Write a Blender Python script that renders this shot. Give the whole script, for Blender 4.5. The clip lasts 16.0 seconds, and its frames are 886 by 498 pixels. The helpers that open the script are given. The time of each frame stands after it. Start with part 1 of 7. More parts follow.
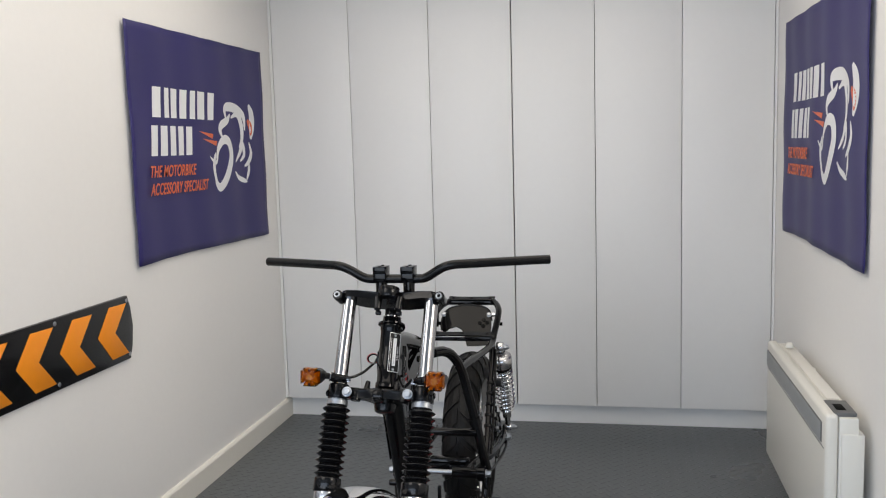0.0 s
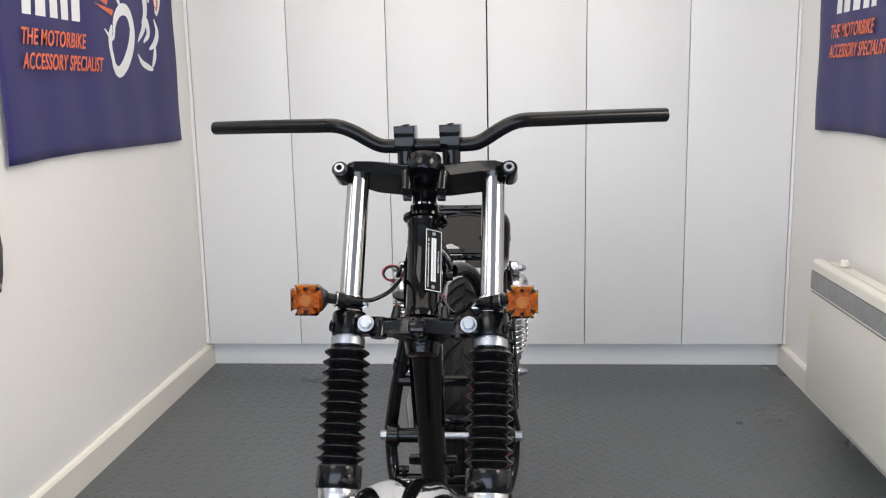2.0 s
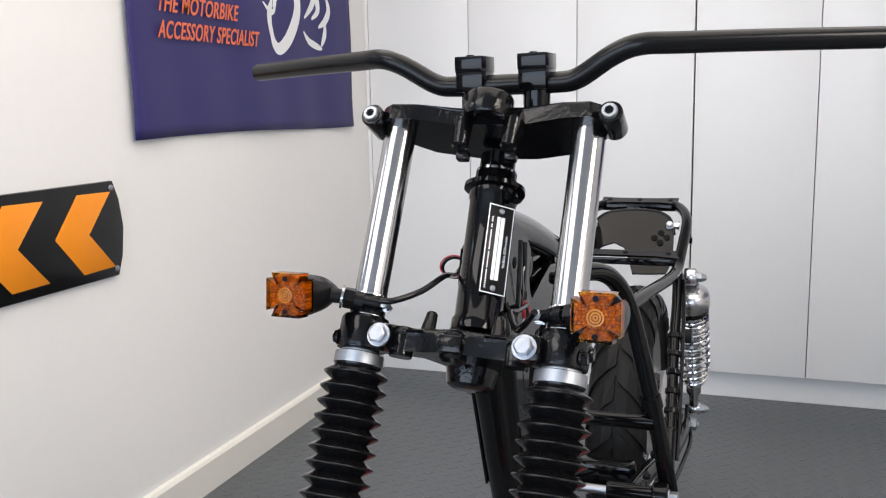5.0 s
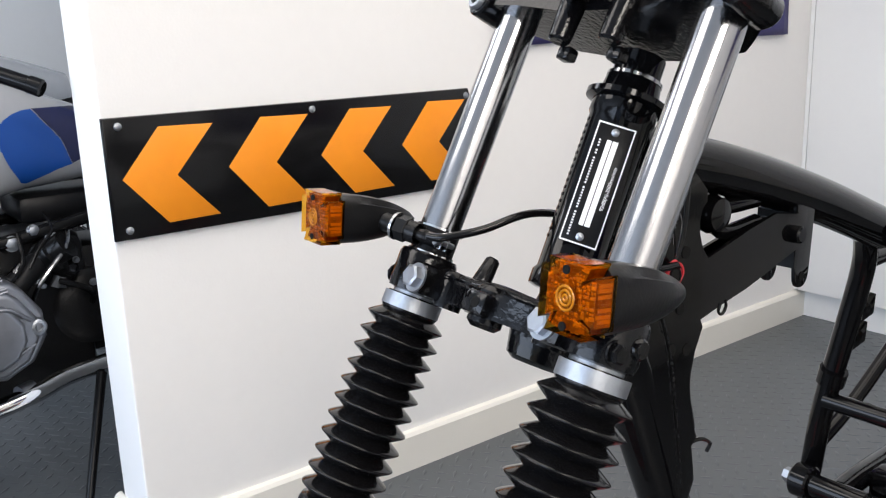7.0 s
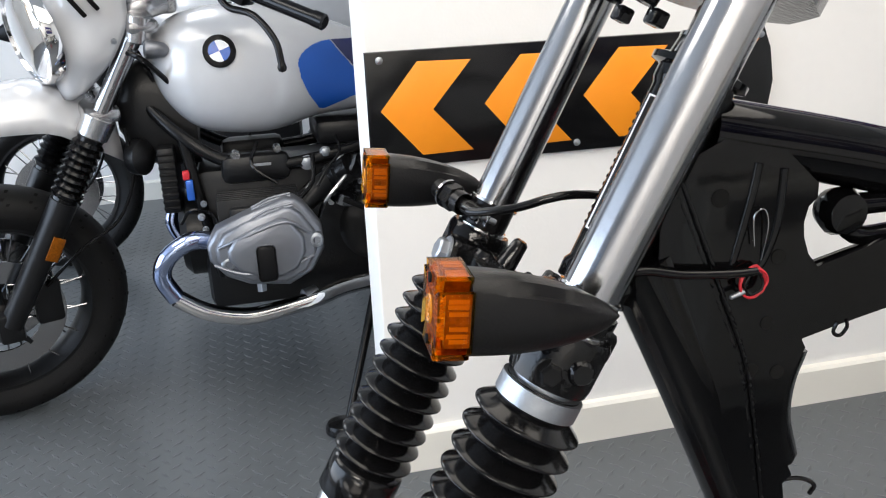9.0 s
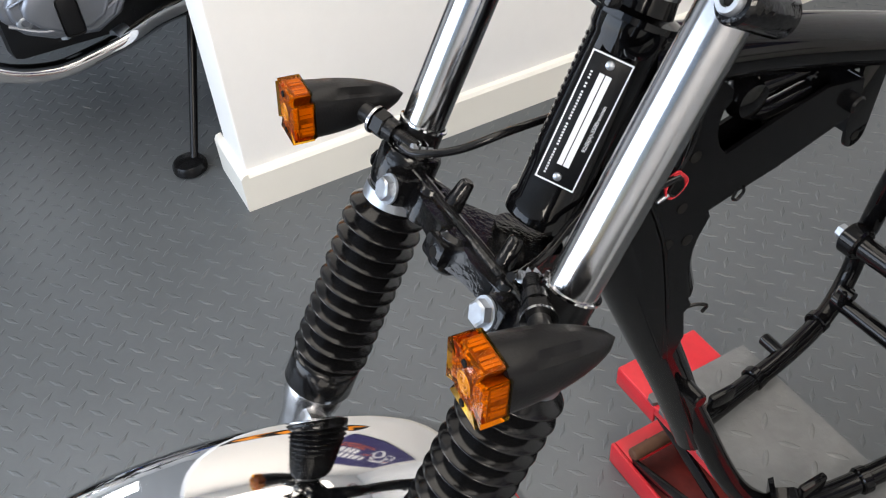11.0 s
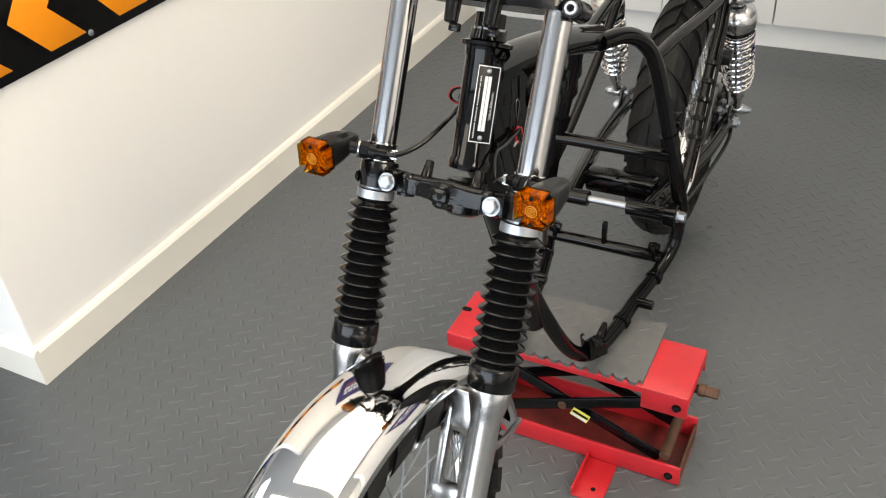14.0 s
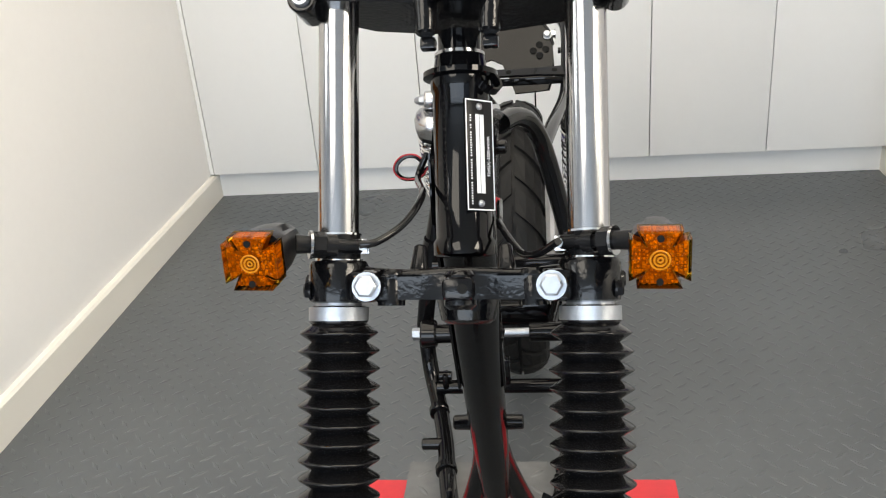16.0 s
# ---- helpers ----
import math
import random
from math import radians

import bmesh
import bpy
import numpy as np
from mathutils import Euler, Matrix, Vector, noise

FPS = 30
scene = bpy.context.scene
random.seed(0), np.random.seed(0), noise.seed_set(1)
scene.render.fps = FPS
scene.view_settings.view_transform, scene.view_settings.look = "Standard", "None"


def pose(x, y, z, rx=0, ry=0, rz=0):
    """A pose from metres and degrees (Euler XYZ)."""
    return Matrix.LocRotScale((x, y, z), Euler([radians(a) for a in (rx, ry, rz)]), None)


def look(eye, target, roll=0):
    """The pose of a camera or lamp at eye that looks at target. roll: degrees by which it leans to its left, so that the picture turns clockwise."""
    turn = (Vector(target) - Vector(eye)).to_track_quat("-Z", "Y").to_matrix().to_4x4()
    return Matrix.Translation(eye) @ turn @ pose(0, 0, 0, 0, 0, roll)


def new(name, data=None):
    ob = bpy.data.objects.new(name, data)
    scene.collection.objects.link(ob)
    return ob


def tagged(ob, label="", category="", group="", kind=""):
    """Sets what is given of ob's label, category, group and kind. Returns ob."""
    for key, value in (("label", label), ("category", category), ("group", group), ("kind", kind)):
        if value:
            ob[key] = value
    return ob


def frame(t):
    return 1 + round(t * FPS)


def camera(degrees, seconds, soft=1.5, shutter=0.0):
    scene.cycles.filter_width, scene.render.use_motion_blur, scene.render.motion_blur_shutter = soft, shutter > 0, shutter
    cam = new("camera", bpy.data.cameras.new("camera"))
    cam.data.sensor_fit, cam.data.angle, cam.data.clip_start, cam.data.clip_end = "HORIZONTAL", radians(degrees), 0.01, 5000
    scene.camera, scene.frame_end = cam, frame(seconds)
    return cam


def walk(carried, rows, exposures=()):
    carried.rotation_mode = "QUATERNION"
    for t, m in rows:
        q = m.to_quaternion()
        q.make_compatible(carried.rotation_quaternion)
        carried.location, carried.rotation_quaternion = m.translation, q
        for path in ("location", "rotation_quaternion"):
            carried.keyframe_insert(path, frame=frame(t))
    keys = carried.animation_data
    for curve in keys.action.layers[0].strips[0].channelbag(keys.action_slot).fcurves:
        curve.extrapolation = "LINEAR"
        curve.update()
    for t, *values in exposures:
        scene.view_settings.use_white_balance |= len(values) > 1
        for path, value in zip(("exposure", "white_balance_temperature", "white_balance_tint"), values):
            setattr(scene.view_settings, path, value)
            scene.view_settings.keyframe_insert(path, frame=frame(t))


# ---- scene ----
cam = camera(53.3, 16.0, 1.15)
PATH = [
    (0, (0.256, 0.133, 1.46), (-0.123, 2.083, 1.228), -1.6),
    (0.5, (0.131, 0.304, 1.409), (-0.227, 2.254, 1.146), -2.0),
    (1, (-0.041, 0.45, 1.368), (-0.295, 2.407, 1.042), -3.1),
    (1.5, (-0.116, 0.658, 1.297), (-0.302, 2.619, 0.949), -1.9),
    (2, (-0.155, 0.861, 1.222), (-0.304, 2.823, 0.863), -1.2),
    (2.5, (-0.219, 1.037, 1.183), (-0.331, 2.999, 0.809), -1.5),
    (3, (-0.246, 1.148, 1.143), (-0.308, 3.114, 0.782), -1.5),
    (3.2, (-0.246, 1.179, 1.131), (-0.292, 3.15, 0.79), -1.3),
    (5.3, (0.026, 1.344, 1.109), (-0.778, 3.146, 0.777), -1.3),
    (5.5, (0.048, 1.381, 1.095), (-0.84, 3.141, 0.757), -1.4),
    (6, (0.085, 1.489, 1.082), (-0.992, 3.128, 0.69), -2.0),
    (6.5, (0.124, 1.568, 1.09), (-1.131, 3.055, 0.627), -2.4),
    (7, (0.185, 1.68, 1.081), (-1.357, 2.86, 0.602), -2.0),
    (7.5, (0.251, 1.779, 1.069), (-1.542, 2.528, 0.596), -1.7),
    (8, (0.286, 1.868, 1.065), (-1.594, 2.365, 0.597), -2.1),
    (8.5, (0.286, 1.919, 1.06), (-1.614, 2.329, 0.592), -2.4),
    (9, (0.251, 1.929, 1.094), (-1.609, 2.35, 0.49), -2.8),
    (9.2, (0.234, 1.925, 1.111), (-1.586, 2.376, 0.415), -3.0),
    (11.3, (0.119, 1.854, 1.35), (-1.109, 2.522, -0.08), -5.4),
    (11.5, (0.117, 1.833, 1.374), (-1.052, 2.538, -0.088), -6.0),
    (12, (0.126, 1.748, 1.413), (-0.912, 2.598, -0.071), -7.4),
    (12.5, (0.158, 1.683, 1.433), (-0.815, 2.673, -0.007), -7.8),
    (13, (0.264, 1.559, 1.465), (-0.7, 2.673, 0.112), -7.6),
    (13.5, (0.285, 1.42, 1.493), (-0.646, 2.66, 0.231), -6.4),
    (14, (0.172, 1.272, 1.48), (-0.633, 2.671, 0.3), -5.3),
    (14.5, (0.044, 1.204, 1.446), (-0.572, 2.746, 0.332), -4.6),
    (15, (-0.056, 1.313, 1.376), (-0.574, 2.946, 0.344), -5.1),
    (15.5, (-0.135, 1.397, 1.298), (-0.561, 3.137, 0.408), -4.5),
    (16, (-0.215, 1.45, 1.209), (-0.449, 3.255, 0.381), -4.9),
]
UNIT = 0.93  # metres per unit of the plan below


def metres(p):
    return [UNIT * v for v in p]


EXPOSURE = [(0, -0.44, 6700, 12), (1, -0.12, 6700, 12), (2, 0.04, 6700, 13), (2.5, 0.09, 6550, 14), (3.2, 0.1, 6600, 14), (5.5, 0.06, 6550, 14), (6.5, 0.15, 6500, 14), (7.5, 0.15, 6450, 13), (8, 0.26, 6500, 14), (8.5, 0.3, 6500, 14), (9.2, 0.24, 6600, 11), (11.5, 0.37, 6750, 13), (12.5, 0.47, 7050, 14), (13.5, 0.38, 7300, 12), (14.5, 0.29, 7400, 10), (16, 0.39, 7050, 10)]
walk(cam, [(t, look(eye, target, roll)) for t, eye, target, roll in PATH], EXPOSURE)


# ---- world, daylight, lamps ----
world = bpy.data.worlds.new("sky")
scene.world = world
world.use_nodes = True
_n = world.node_tree.nodes
_sky = _n.new("ShaderNodeTexSky")
_sky.sky_type, _sky.sun_disc, _sky.sun_elevation, _sky.sun_rotation = "NISHITA", False, radians(38), radians(200)
_n["Background"].inputs["Strength"].default_value = 0.1
world.node_tree.links.new(_sky.outputs["Color"], _n["Background"].inputs["Color"])
scene.view_settings.exposure = 0.0


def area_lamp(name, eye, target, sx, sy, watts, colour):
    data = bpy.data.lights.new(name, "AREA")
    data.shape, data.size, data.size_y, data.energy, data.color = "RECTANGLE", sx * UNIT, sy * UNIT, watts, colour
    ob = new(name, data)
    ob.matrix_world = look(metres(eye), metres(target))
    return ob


# daylight through the shop window behind the walk, and lamps assumed on the unseen ceiling
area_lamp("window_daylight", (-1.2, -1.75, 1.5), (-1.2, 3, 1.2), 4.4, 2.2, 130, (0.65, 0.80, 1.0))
area_lamp("unseen_ceiling_lamp", (-0.3, 3.0, 2.66), (-0.3, 3.0, 0), 2.2, 2.4, 38, (1.0, 0.945, 0.845))
area_lamp("unseen_ceiling_lamp", (-1.35, 0.9, 2.66), (-1.35, 0.9, 0), 1.2, 1.2, 22, (1.0, 0.965, 0.90))
# added fill from the unseen right side; it brightens the left wall and floor
area_lamp("unseen_ceiling_lamp", (2.1, 1.3, 2.66), (2.1, 1.3, 0), 1.2, 1.2, 72, (1.0, 0.945, 0.845))
area_lamp("unseen_ceiling_lamp", (-3.3, 1.6, 2.66), (-3.3, 1.6, 0), 1.2, 0.6, 13, (0.9, 0.95, 1.0))


# ---- materials ----
def material(name, colour, rough=0.5, metal=0.0, grain=0.0, grain_scale=40.0, bump=0.0, bump_scale=200.0, stain=0.0, stain_scale=3.0, rough_var=0.1, coat=0.0, transmission=0.0, ior=1.45, piece=0.0, spec=0.5):
    """A surface with variation at two scales (stains and grain), a fine bump and uneven gloss."""
    m = bpy.data.materials.new(name)
    m.use_nodes = True
    n, l = m.node_tree.nodes, m.node_tree.links
    b = n["Principled BSDF"]
    b.inputs["Metallic"].default_value = metal
    b.inputs["Coat Weight"].default_value = coat
    b.inputs["Coat Roughness"].default_value = 0.08
    b.inputs["Transmission Weight"].default_value = transmission
    b.inputs["IOR"].default_value = ior
    b.inputs["Specular IOR Level"].default_value = spec
    co = n.new("ShaderNodeTexCoord")

    def noise_at(scale, detail=4.0):
        t = n.new("ShaderNodeTexNoise")
        t.inputs["Scale"].default_value, t.inputs["Detail"].default_value = scale, detail
        l.new(co.outputs["Object"], t.inputs["Vector"])
        return t

    big, small = noise_at(stain_scale), noise_at(grain_scale, 6.0)
    value = n.new("ShaderNodeMath")
    value.operation = "MULTIPLY_ADD"
    l.new(big.outputs["Fac"], value.inputs[0])
    value.inputs[1].default_value = 2 * stain
    value.inputs[2].default_value = 1 - stain
    value2 = n.new("ShaderNodeMath")
    value2.operation = "MULTIPLY_ADD"
    l.new(small.outputs["Fac"], value2.inputs[0])
    value2.inputs[1].default_value = 2 * grain
    value2.inputs[2].default_value = 1 - grain
    mul = n.new("ShaderNodeMath")
    mul.operation = "MULTIPLY"
    l.new(value.outputs[0], mul.inputs[0])
    l.new(value2.outputs[0], mul.inputs[1])
    last = mul
    if piece:
        info = n.new("ShaderNodeObjectInfo")
        rnd = n.new("ShaderNodeMath")
        rnd.operation = "MULTIPLY_ADD"
        l.new(info.outputs["Random"], rnd.inputs[0])
        rnd.inputs[1].default_value, rnd.inputs[2].default_value = 2 * piece, 1 - piece
        last = n.new("ShaderNodeMath")
        last.operation = "MULTIPLY"
        l.new(mul.outputs[0], last.inputs[0])
        l.new(rnd.outputs[0], last.inputs[1])
    mix = n.new("ShaderNodeVectorMath")
    mix.operation = "SCALE"
    mix.inputs[0].default_value = colour
    l.new(last.outputs[0], mix.inputs["Scale"])
    l.new(mix.outputs[0], b.inputs["Base Color"])
    r = n.new("ShaderNodeMath")
    r.operation = "MULTIPLY_ADD"
    l.new(big.outputs["Fac"], r.inputs[0])
    r.inputs[1].default_value, r.inputs[2].default_value = 2 * rough_var * rough, rough * (1 - rough_var)
    l.new(r.outputs[0], b.inputs["Roughness"])
    if bump:
        t = noise_at(bump_scale, 3.0)
        bp = n.new("ShaderNodeBump")
        bp.inputs["Strength"].default_value, bp.inputs["Distance"].default_value = bump, 0.002
        l.new(t.outputs["Fac"], bp.inputs["Height"])
        l.new(bp.outputs[0], b.inputs["Normal"])
    return m


WALL = material("wall_paint", (0.82, 0.805, 0.785), 0.75, grain=0.015, stain=0.03, stain_scale=1.2, bump=0.12, bump_scale=160)
CEIL = material("ceiling_paint", (0.82, 0.82, 0.81), 0.8, stain=0.02)
DOOR = material("door_laminate", (0.76, 0.755, 0.745), 0.42, grain=0.012, stain=0.02, bump=0.03, bump_scale=90)
TRIM = material("gloss_trim", (0.80, 0.77, 0.70), 0.35, stain=0.04, stain_scale=5, bump=0.05, bump_scale=60)
DARK = material("dark_gap", (0.008, 0.008, 0.008), 0.8, spec=0.1)
FLOOR = material("vinyl_floor", (0.088, 0.096, 0.102), 0.31, grain=0.08, grain_scale=70, stain=0.22, stain_scale=1.6, rough_var=0.35, bump=0.05, bump_scale=300, spec=0.48)
BLACK = material("black_gloss_paint", (0.0024, 0.0024, 0.0028), 0.055, grain=0.1, stain=0.1, spec=0.26, bump=0.025, bump_scale=60)
SATIN = material("satin_black", (0.006, 0.006, 0.0065), 0.24, spec=0.22, grain=0.1, stain=0.1, bump=0.03)
CAST = material("painted_casting", (0.0030, 0.0030, 0.0035), 0.07, grain=0.15, spec=0.30, bump=0.22, bump_scale=240)
RUBBER = material("black_rubber", (0.004, 0.004, 0.0045), 0.15, grain=0.15, stain=0.2, bump=0.015, spec=0.34)
TYRE = material("tyre_rubber", (0.008, 0.008, 0.0083), 0.55, spec=0.24, grain=0.2, stain=0.25, stain_scale=8, bump=0.15)
PLASTIC = material("matt_black_plastic", (0.006, 0.006, 0.0065), 0.32, grain=0.1, bump=0.1, bump_scale=500, spec=0.22)
CHROME = material("chrome", (0.74, 0.735, 0.735), 0.05, 1.0, stain=0.03, rough_var=0.3)
STEEL = material("brushed_steel", (0.37, 0.37, 0.38), 0.16, 1.0, grain=0.08, grain_scale=150, stain=0.06, bump=0.02)
ALU = material("cast_aluminium", (0.52, 0.52, 0.53), 0.27, 1.0, grain=0.08, stain=0.06, bump=0.06)
DRUM = material("drum_casting", (0.55, 0.55, 0.56), 0.40, 0.45, grain=0.08, stain=0.06, bump=0.05)
ZINC = material("zinc_bolt", (0.37, 0.39, 0.42), 0.42, 1.0, grain=0.2, grain_scale=120, bump=0.15)
RED = material("red_enamel", (0.47, 0.016, 0.024), 0.38, grain=0.12, grain_scale=90, stain=0.25, stain_scale=12, coat=0.12, bump=0.06)
RUST = material("rusty_steel", (0.10, 0.05, 0.03), 0.6, 0.4, grain=0.3, stain=0.4, stain_scale=30, bump=0.3)
RUSTRED_SHADE = material("grimy_shaded_red", (0.13, 0.012, 0.010), 0.5, grain=0.5, grain_scale=60, stain=0.9, stain_scale=14, bump=0.2)
GREYPAD = material("grey_rubber_pad", (0.105, 0.108, 0.110), 0.5, grain=0.25, grain_scale=50, stain=0.3, stain_scale=9, bump=0.15)
AMBER = material("amber_lens", (0.95, 0.48, 0.025), 0.04, transmission=1.0, spec=0.2, ior=1.15, grain=0.05, bump=0.08, bump_scale=140)
AMBER_IN = material("amber_reflector", (0.20, 0.058, 0.002), 0.35, 0.0, grain=0.8, grain_scale=210, bump=0.6, bump_scale=230, spec=0.2)
AMBER_RING = material("moulded_amber", (0.43, 0.155, 0.006), 0.15, spec=0.5)
BANNER = material("navy_banner", (0.024, 0.019, 0.118), 0.5, grain=0.03, stain=0.08, stain_scale=4, bump=0.1, bump_scale=400)
INK_W = material("white_ink", (0.80, 0.80, 0.81), 0.5, grain=0.03)
INK_O = material("orange_ink", (0.72, 0.15, 0.06), 0.5, grain=0.03)
REFLECT = material("orange_reflective", (0.85, 0.27, 0.012), 0.35, grain=0.04, stain=0.05, bump=0.05)
LABELW = material("label_silver", (0.75, 0.75, 0.76), 0.4, 0.3)
BLUESTEEL = material("heat_blued_chrome", (0.40, 0.48, 0.70), 0.10, 1.0, grain=0.1, stain=0.3, stain_scale=14)
LABELY = material("yellow_label", (0.65, 0.60, 0.12), 0.5)
HEATER = material("heater_enamel", (0.72, 0.70, 0.64), 0.4, stain=0.03, bump=0.03)
GRILLE = material("heater_grille", (0.12, 0.12, 0.12), 0.5, grain=0.1)
SLAT = material("heater_slat", (0.34, 0.34, 0.33), 0.45, grain=0.1)
SILVERP = material("silver_white_paint", (0.53, 0.54, 0.56), 0.25, 0.15, grain=0.03, coat=0.6)
BLUEP = material("blue_paint", (0.012, 0.09, 0.42), 0.25, coat=0.6)
NAVYP = material("navy_paint", (0.02, 0.025, 0.09), 0.25, coat=0.6)
ENGINE = material("engine_black", (0.006, 0.0062, 0.007), 0.34, spec=0.35, grain=0.2, bump=0.2)
LAMPBOWL = material("lamp_reflector", (0.86, 0.87, 0.90), 0.35, 0.85, grain=0.2, grain_scale=40)
HEADC = material("grey_cast_cover", (0.21, 0.22, 0.245), 0.36, 0.7, grain=0.08, bump=0.1)
GLASS = material("clear_glass", (0.95, 0.96, 0.97), 0.03, transmission=1.0)
REDW = material("red_wire", (0.5, 0.02, 0.03), 0.45)


# ---- mesh tools ----
def part(name, bm, mat, parent=None, label="", smooth=40):
    """Links a bmesh, drawn in units of the plan, as one mesh object."""
    bmesh.ops.scale(bm, vec=(UNIT,) * 3, verts=bm.verts)
    bmesh.ops.recalc_face_normals(bm, faces=bm.faces)
    me = bpy.data.meshes.new(name)
    bm.to_mesh(me)
    bm.free()
    for m in mat if isinstance(mat, (list, tuple)) else [mat]:
        me.materials.append(m)
    if smooth:
        me.shade_smooth()
        me.set_sharp_from_angle(angle=radians(smooth))
    ob = new(name, me)
    if parent:
        ob.parent = parent
    return tagged(ob, label)


def empty(name, label, category, group="", kind=""):
    return tagged(new(name), label, category, group, kind)


def box(bm, lo, hi, bevel=0.0, m=None, segments=2):
    r = bmesh.ops.create_cube(bm, size=1)
    size, mid = [b - a for a, b in zip(lo, hi)], [(a + b) / 2 for a, b in zip(lo, hi)]
    vs = r["verts"]
    bmesh.ops.scale(bm, vec=size, verts=vs)
    bmesh.ops.translate(bm, vec=mid, verts=vs)
    if bevel:
        es = list({e for v in vs for e in v.link_edges})
        out = bmesh.ops.bevel(bm, geom=es, offset=bevel, segments=segments, profile=0.5, affect="EDGES")
        vs = list({v for f in out["faces"] for v in f.verts} | {v for v in vs if v.is_valid})
    if m:
        bmesh.ops.transform(bm, matrix=m, verts=vs)
    return bm


def frame_of(axis):
    """A turn that takes z to the given direction."""
    return Vector(axis).normalized().to_track_quat("Z", "Y").to_matrix().to_4x4()


def lathe(bm, profile, m=None, n=24, closed_ends=True, a0=0.0, a1=360.0):
    """Turns (radius, height) pairs round z."""
    m = m or Matrix()
    full = abs(a1 - a0) >= 359.9
    cols = n if full else n + 1
    rings = []
    for r, h in profile:
        if r < 1e-6:
            rings.append([bm.verts.new(m @ Vector((0, 0, h)))])
        else:
            rings.append([bm.verts.new(m @ Vector((r * math.cos(radians(a0 + (a1 - a0) * k / n)), r * math.sin(radians(a0 + (a1 - a0) * k / n)), h))) for k in range(cols)])
    for a, b in zip(rings, rings[1:]):
        for k in range(n):
            j = (k + 1) % cols
            if len(a) == 1 and len(b) == 1:
                continue
            if len(a) == 1:
                bm.faces.new((a[0], b[k], b[j]))
            elif len(b) == 1:
                bm.faces.new((a[k], a[j], b[0]))
            else:
                bm.faces.new((a[k], a[j], b[j], b[k]))
    if closed_ends and full:
        for ring, flip in ((rings[0], True), (rings[-1], False)):
            if len(ring) > 2:
                bm.faces.new(ring[::-1] if flip else ring)
    return bm


def rod(bm, a, b, r, r2=None, n=16, bevel=0.0):
    a, b = Vector(a), Vector(b)
    m = Matrix.Translation(a) @ frame_of(b - a)
    h, r2 = (b - a).length, r if r2 is None else r2
    prof = [(r, 0), (r2, h)] if not bevel else [(r - bevel, 0), (r, bevel), (r2, h - bevel), (r2 - bevel, h)]
    return lathe(bm, prof, m, n)


def hexbolt(bm, at, axis, r=0.009, h=0.007, washer=True):
    m = Matrix.Translation(at) @ frame_of(axis)
    if washer:
        lathe(bm, [(r * 1.25, 0), (r * 1.25, 0.002)], m, 18)
    lathe(bm, [(r, 0.002), (r, h), (r * 0.8, h + 0.0015)], m, 6)
    return bm


def smooth_path(pts, steps=6):
    p = [Vector(q) for q in pts]
    if len(p) < 3:
        return p
    p = [2 * p[0] - p[1]] + p + [2 * p[-1] - p[-2]]
    out = []
    for a, b, c, d in zip(p, p[1:], p[2:], p[3:]):
        for k in range(steps):
            t = k / steps
            out.append(0.5 * (2 * b + (c - a) * t + (2 * a - 5 * b + 4 * c - d) * t * t + (3 * b - a - 3 * c + d) * t ** 3))
    return out + [p[-2]]


def tube(bm, pts, r, n=12, smooth=6, flat=1.0, taper=None):
    """A round (or flattened) tube along a path."""
    path = smooth_path(pts, smooth) if smooth else [Vector(q) for q in pts]
    side = None
    rings = []
    for k, p in enumerate(path):
        d = (path[min(k + 1, len(path) - 1)] - path[max(k - 1, 0)]).normalized()
        if side is None:
            side = d.cross(Vector((0, 0, 1)) if abs(d.z) < 0.9 else Vector((1, 0, 0))).normalized()
        side = (side - d * side.dot(d)).normalized()
        up = d.cross(side)
        q = r * (taper(k / (len(path) - 1)) if taper else 1.0)
        rings.append([bm.verts.new(p + q * (math.cos(2 * math.pi * j / n) * side + flat * math.sin(2 * math.pi * j / n) * up)) for j in range(n)])
    for a, b in zip(rings, rings[1:]):
        for j in range(n):
            bm.faces.new((a[j], a[(j + 1) % n], b[(j + 1) % n], b[j]))
    bm.faces.new(rings[0][::-1])
    bm.faces.new(rings[-1])
    return bm


def plate(bm, outline, thick, m=None, bevel=0.0):
    """A flat plate: an outline in x, y, from z = 0 to thick."""
    m = m or Matrix()
    lo = [bm.verts.new(m @ Vector((x, y, 0))) for x, y in outline]
    hi = [bm.verts.new(m @ Vector((x, y, thick))) for x, y in outline]
    k = len(outline)
    fs = [bm.faces.new(lo[::-1]), bm.faces.new(hi)]
    for j in range(k):
        fs.append(bm.faces.new((lo[j], lo[(j + 1) % k], hi[(j + 1) % k], hi[j])))
    if bevel:
        bmesh.ops.bevel(bm, geom=list(fs[1].edges), offset=bevel, segments=2, profile=0.5, affect="EDGES")
    return bm


def arc(cx, cy, r, a0, a1, n=8):
    return [(cx + r * math.cos(radians(a0 + (a1 - a0) * k / n)), cy + r * math.sin(radians(a0 + (a1 - a0) * k / n))) for k in range(n + 1)]


def mesh(*makers):
    bm = bmesh.new()
    for make, *args in makers:
        make(bm, *args)
    return bm


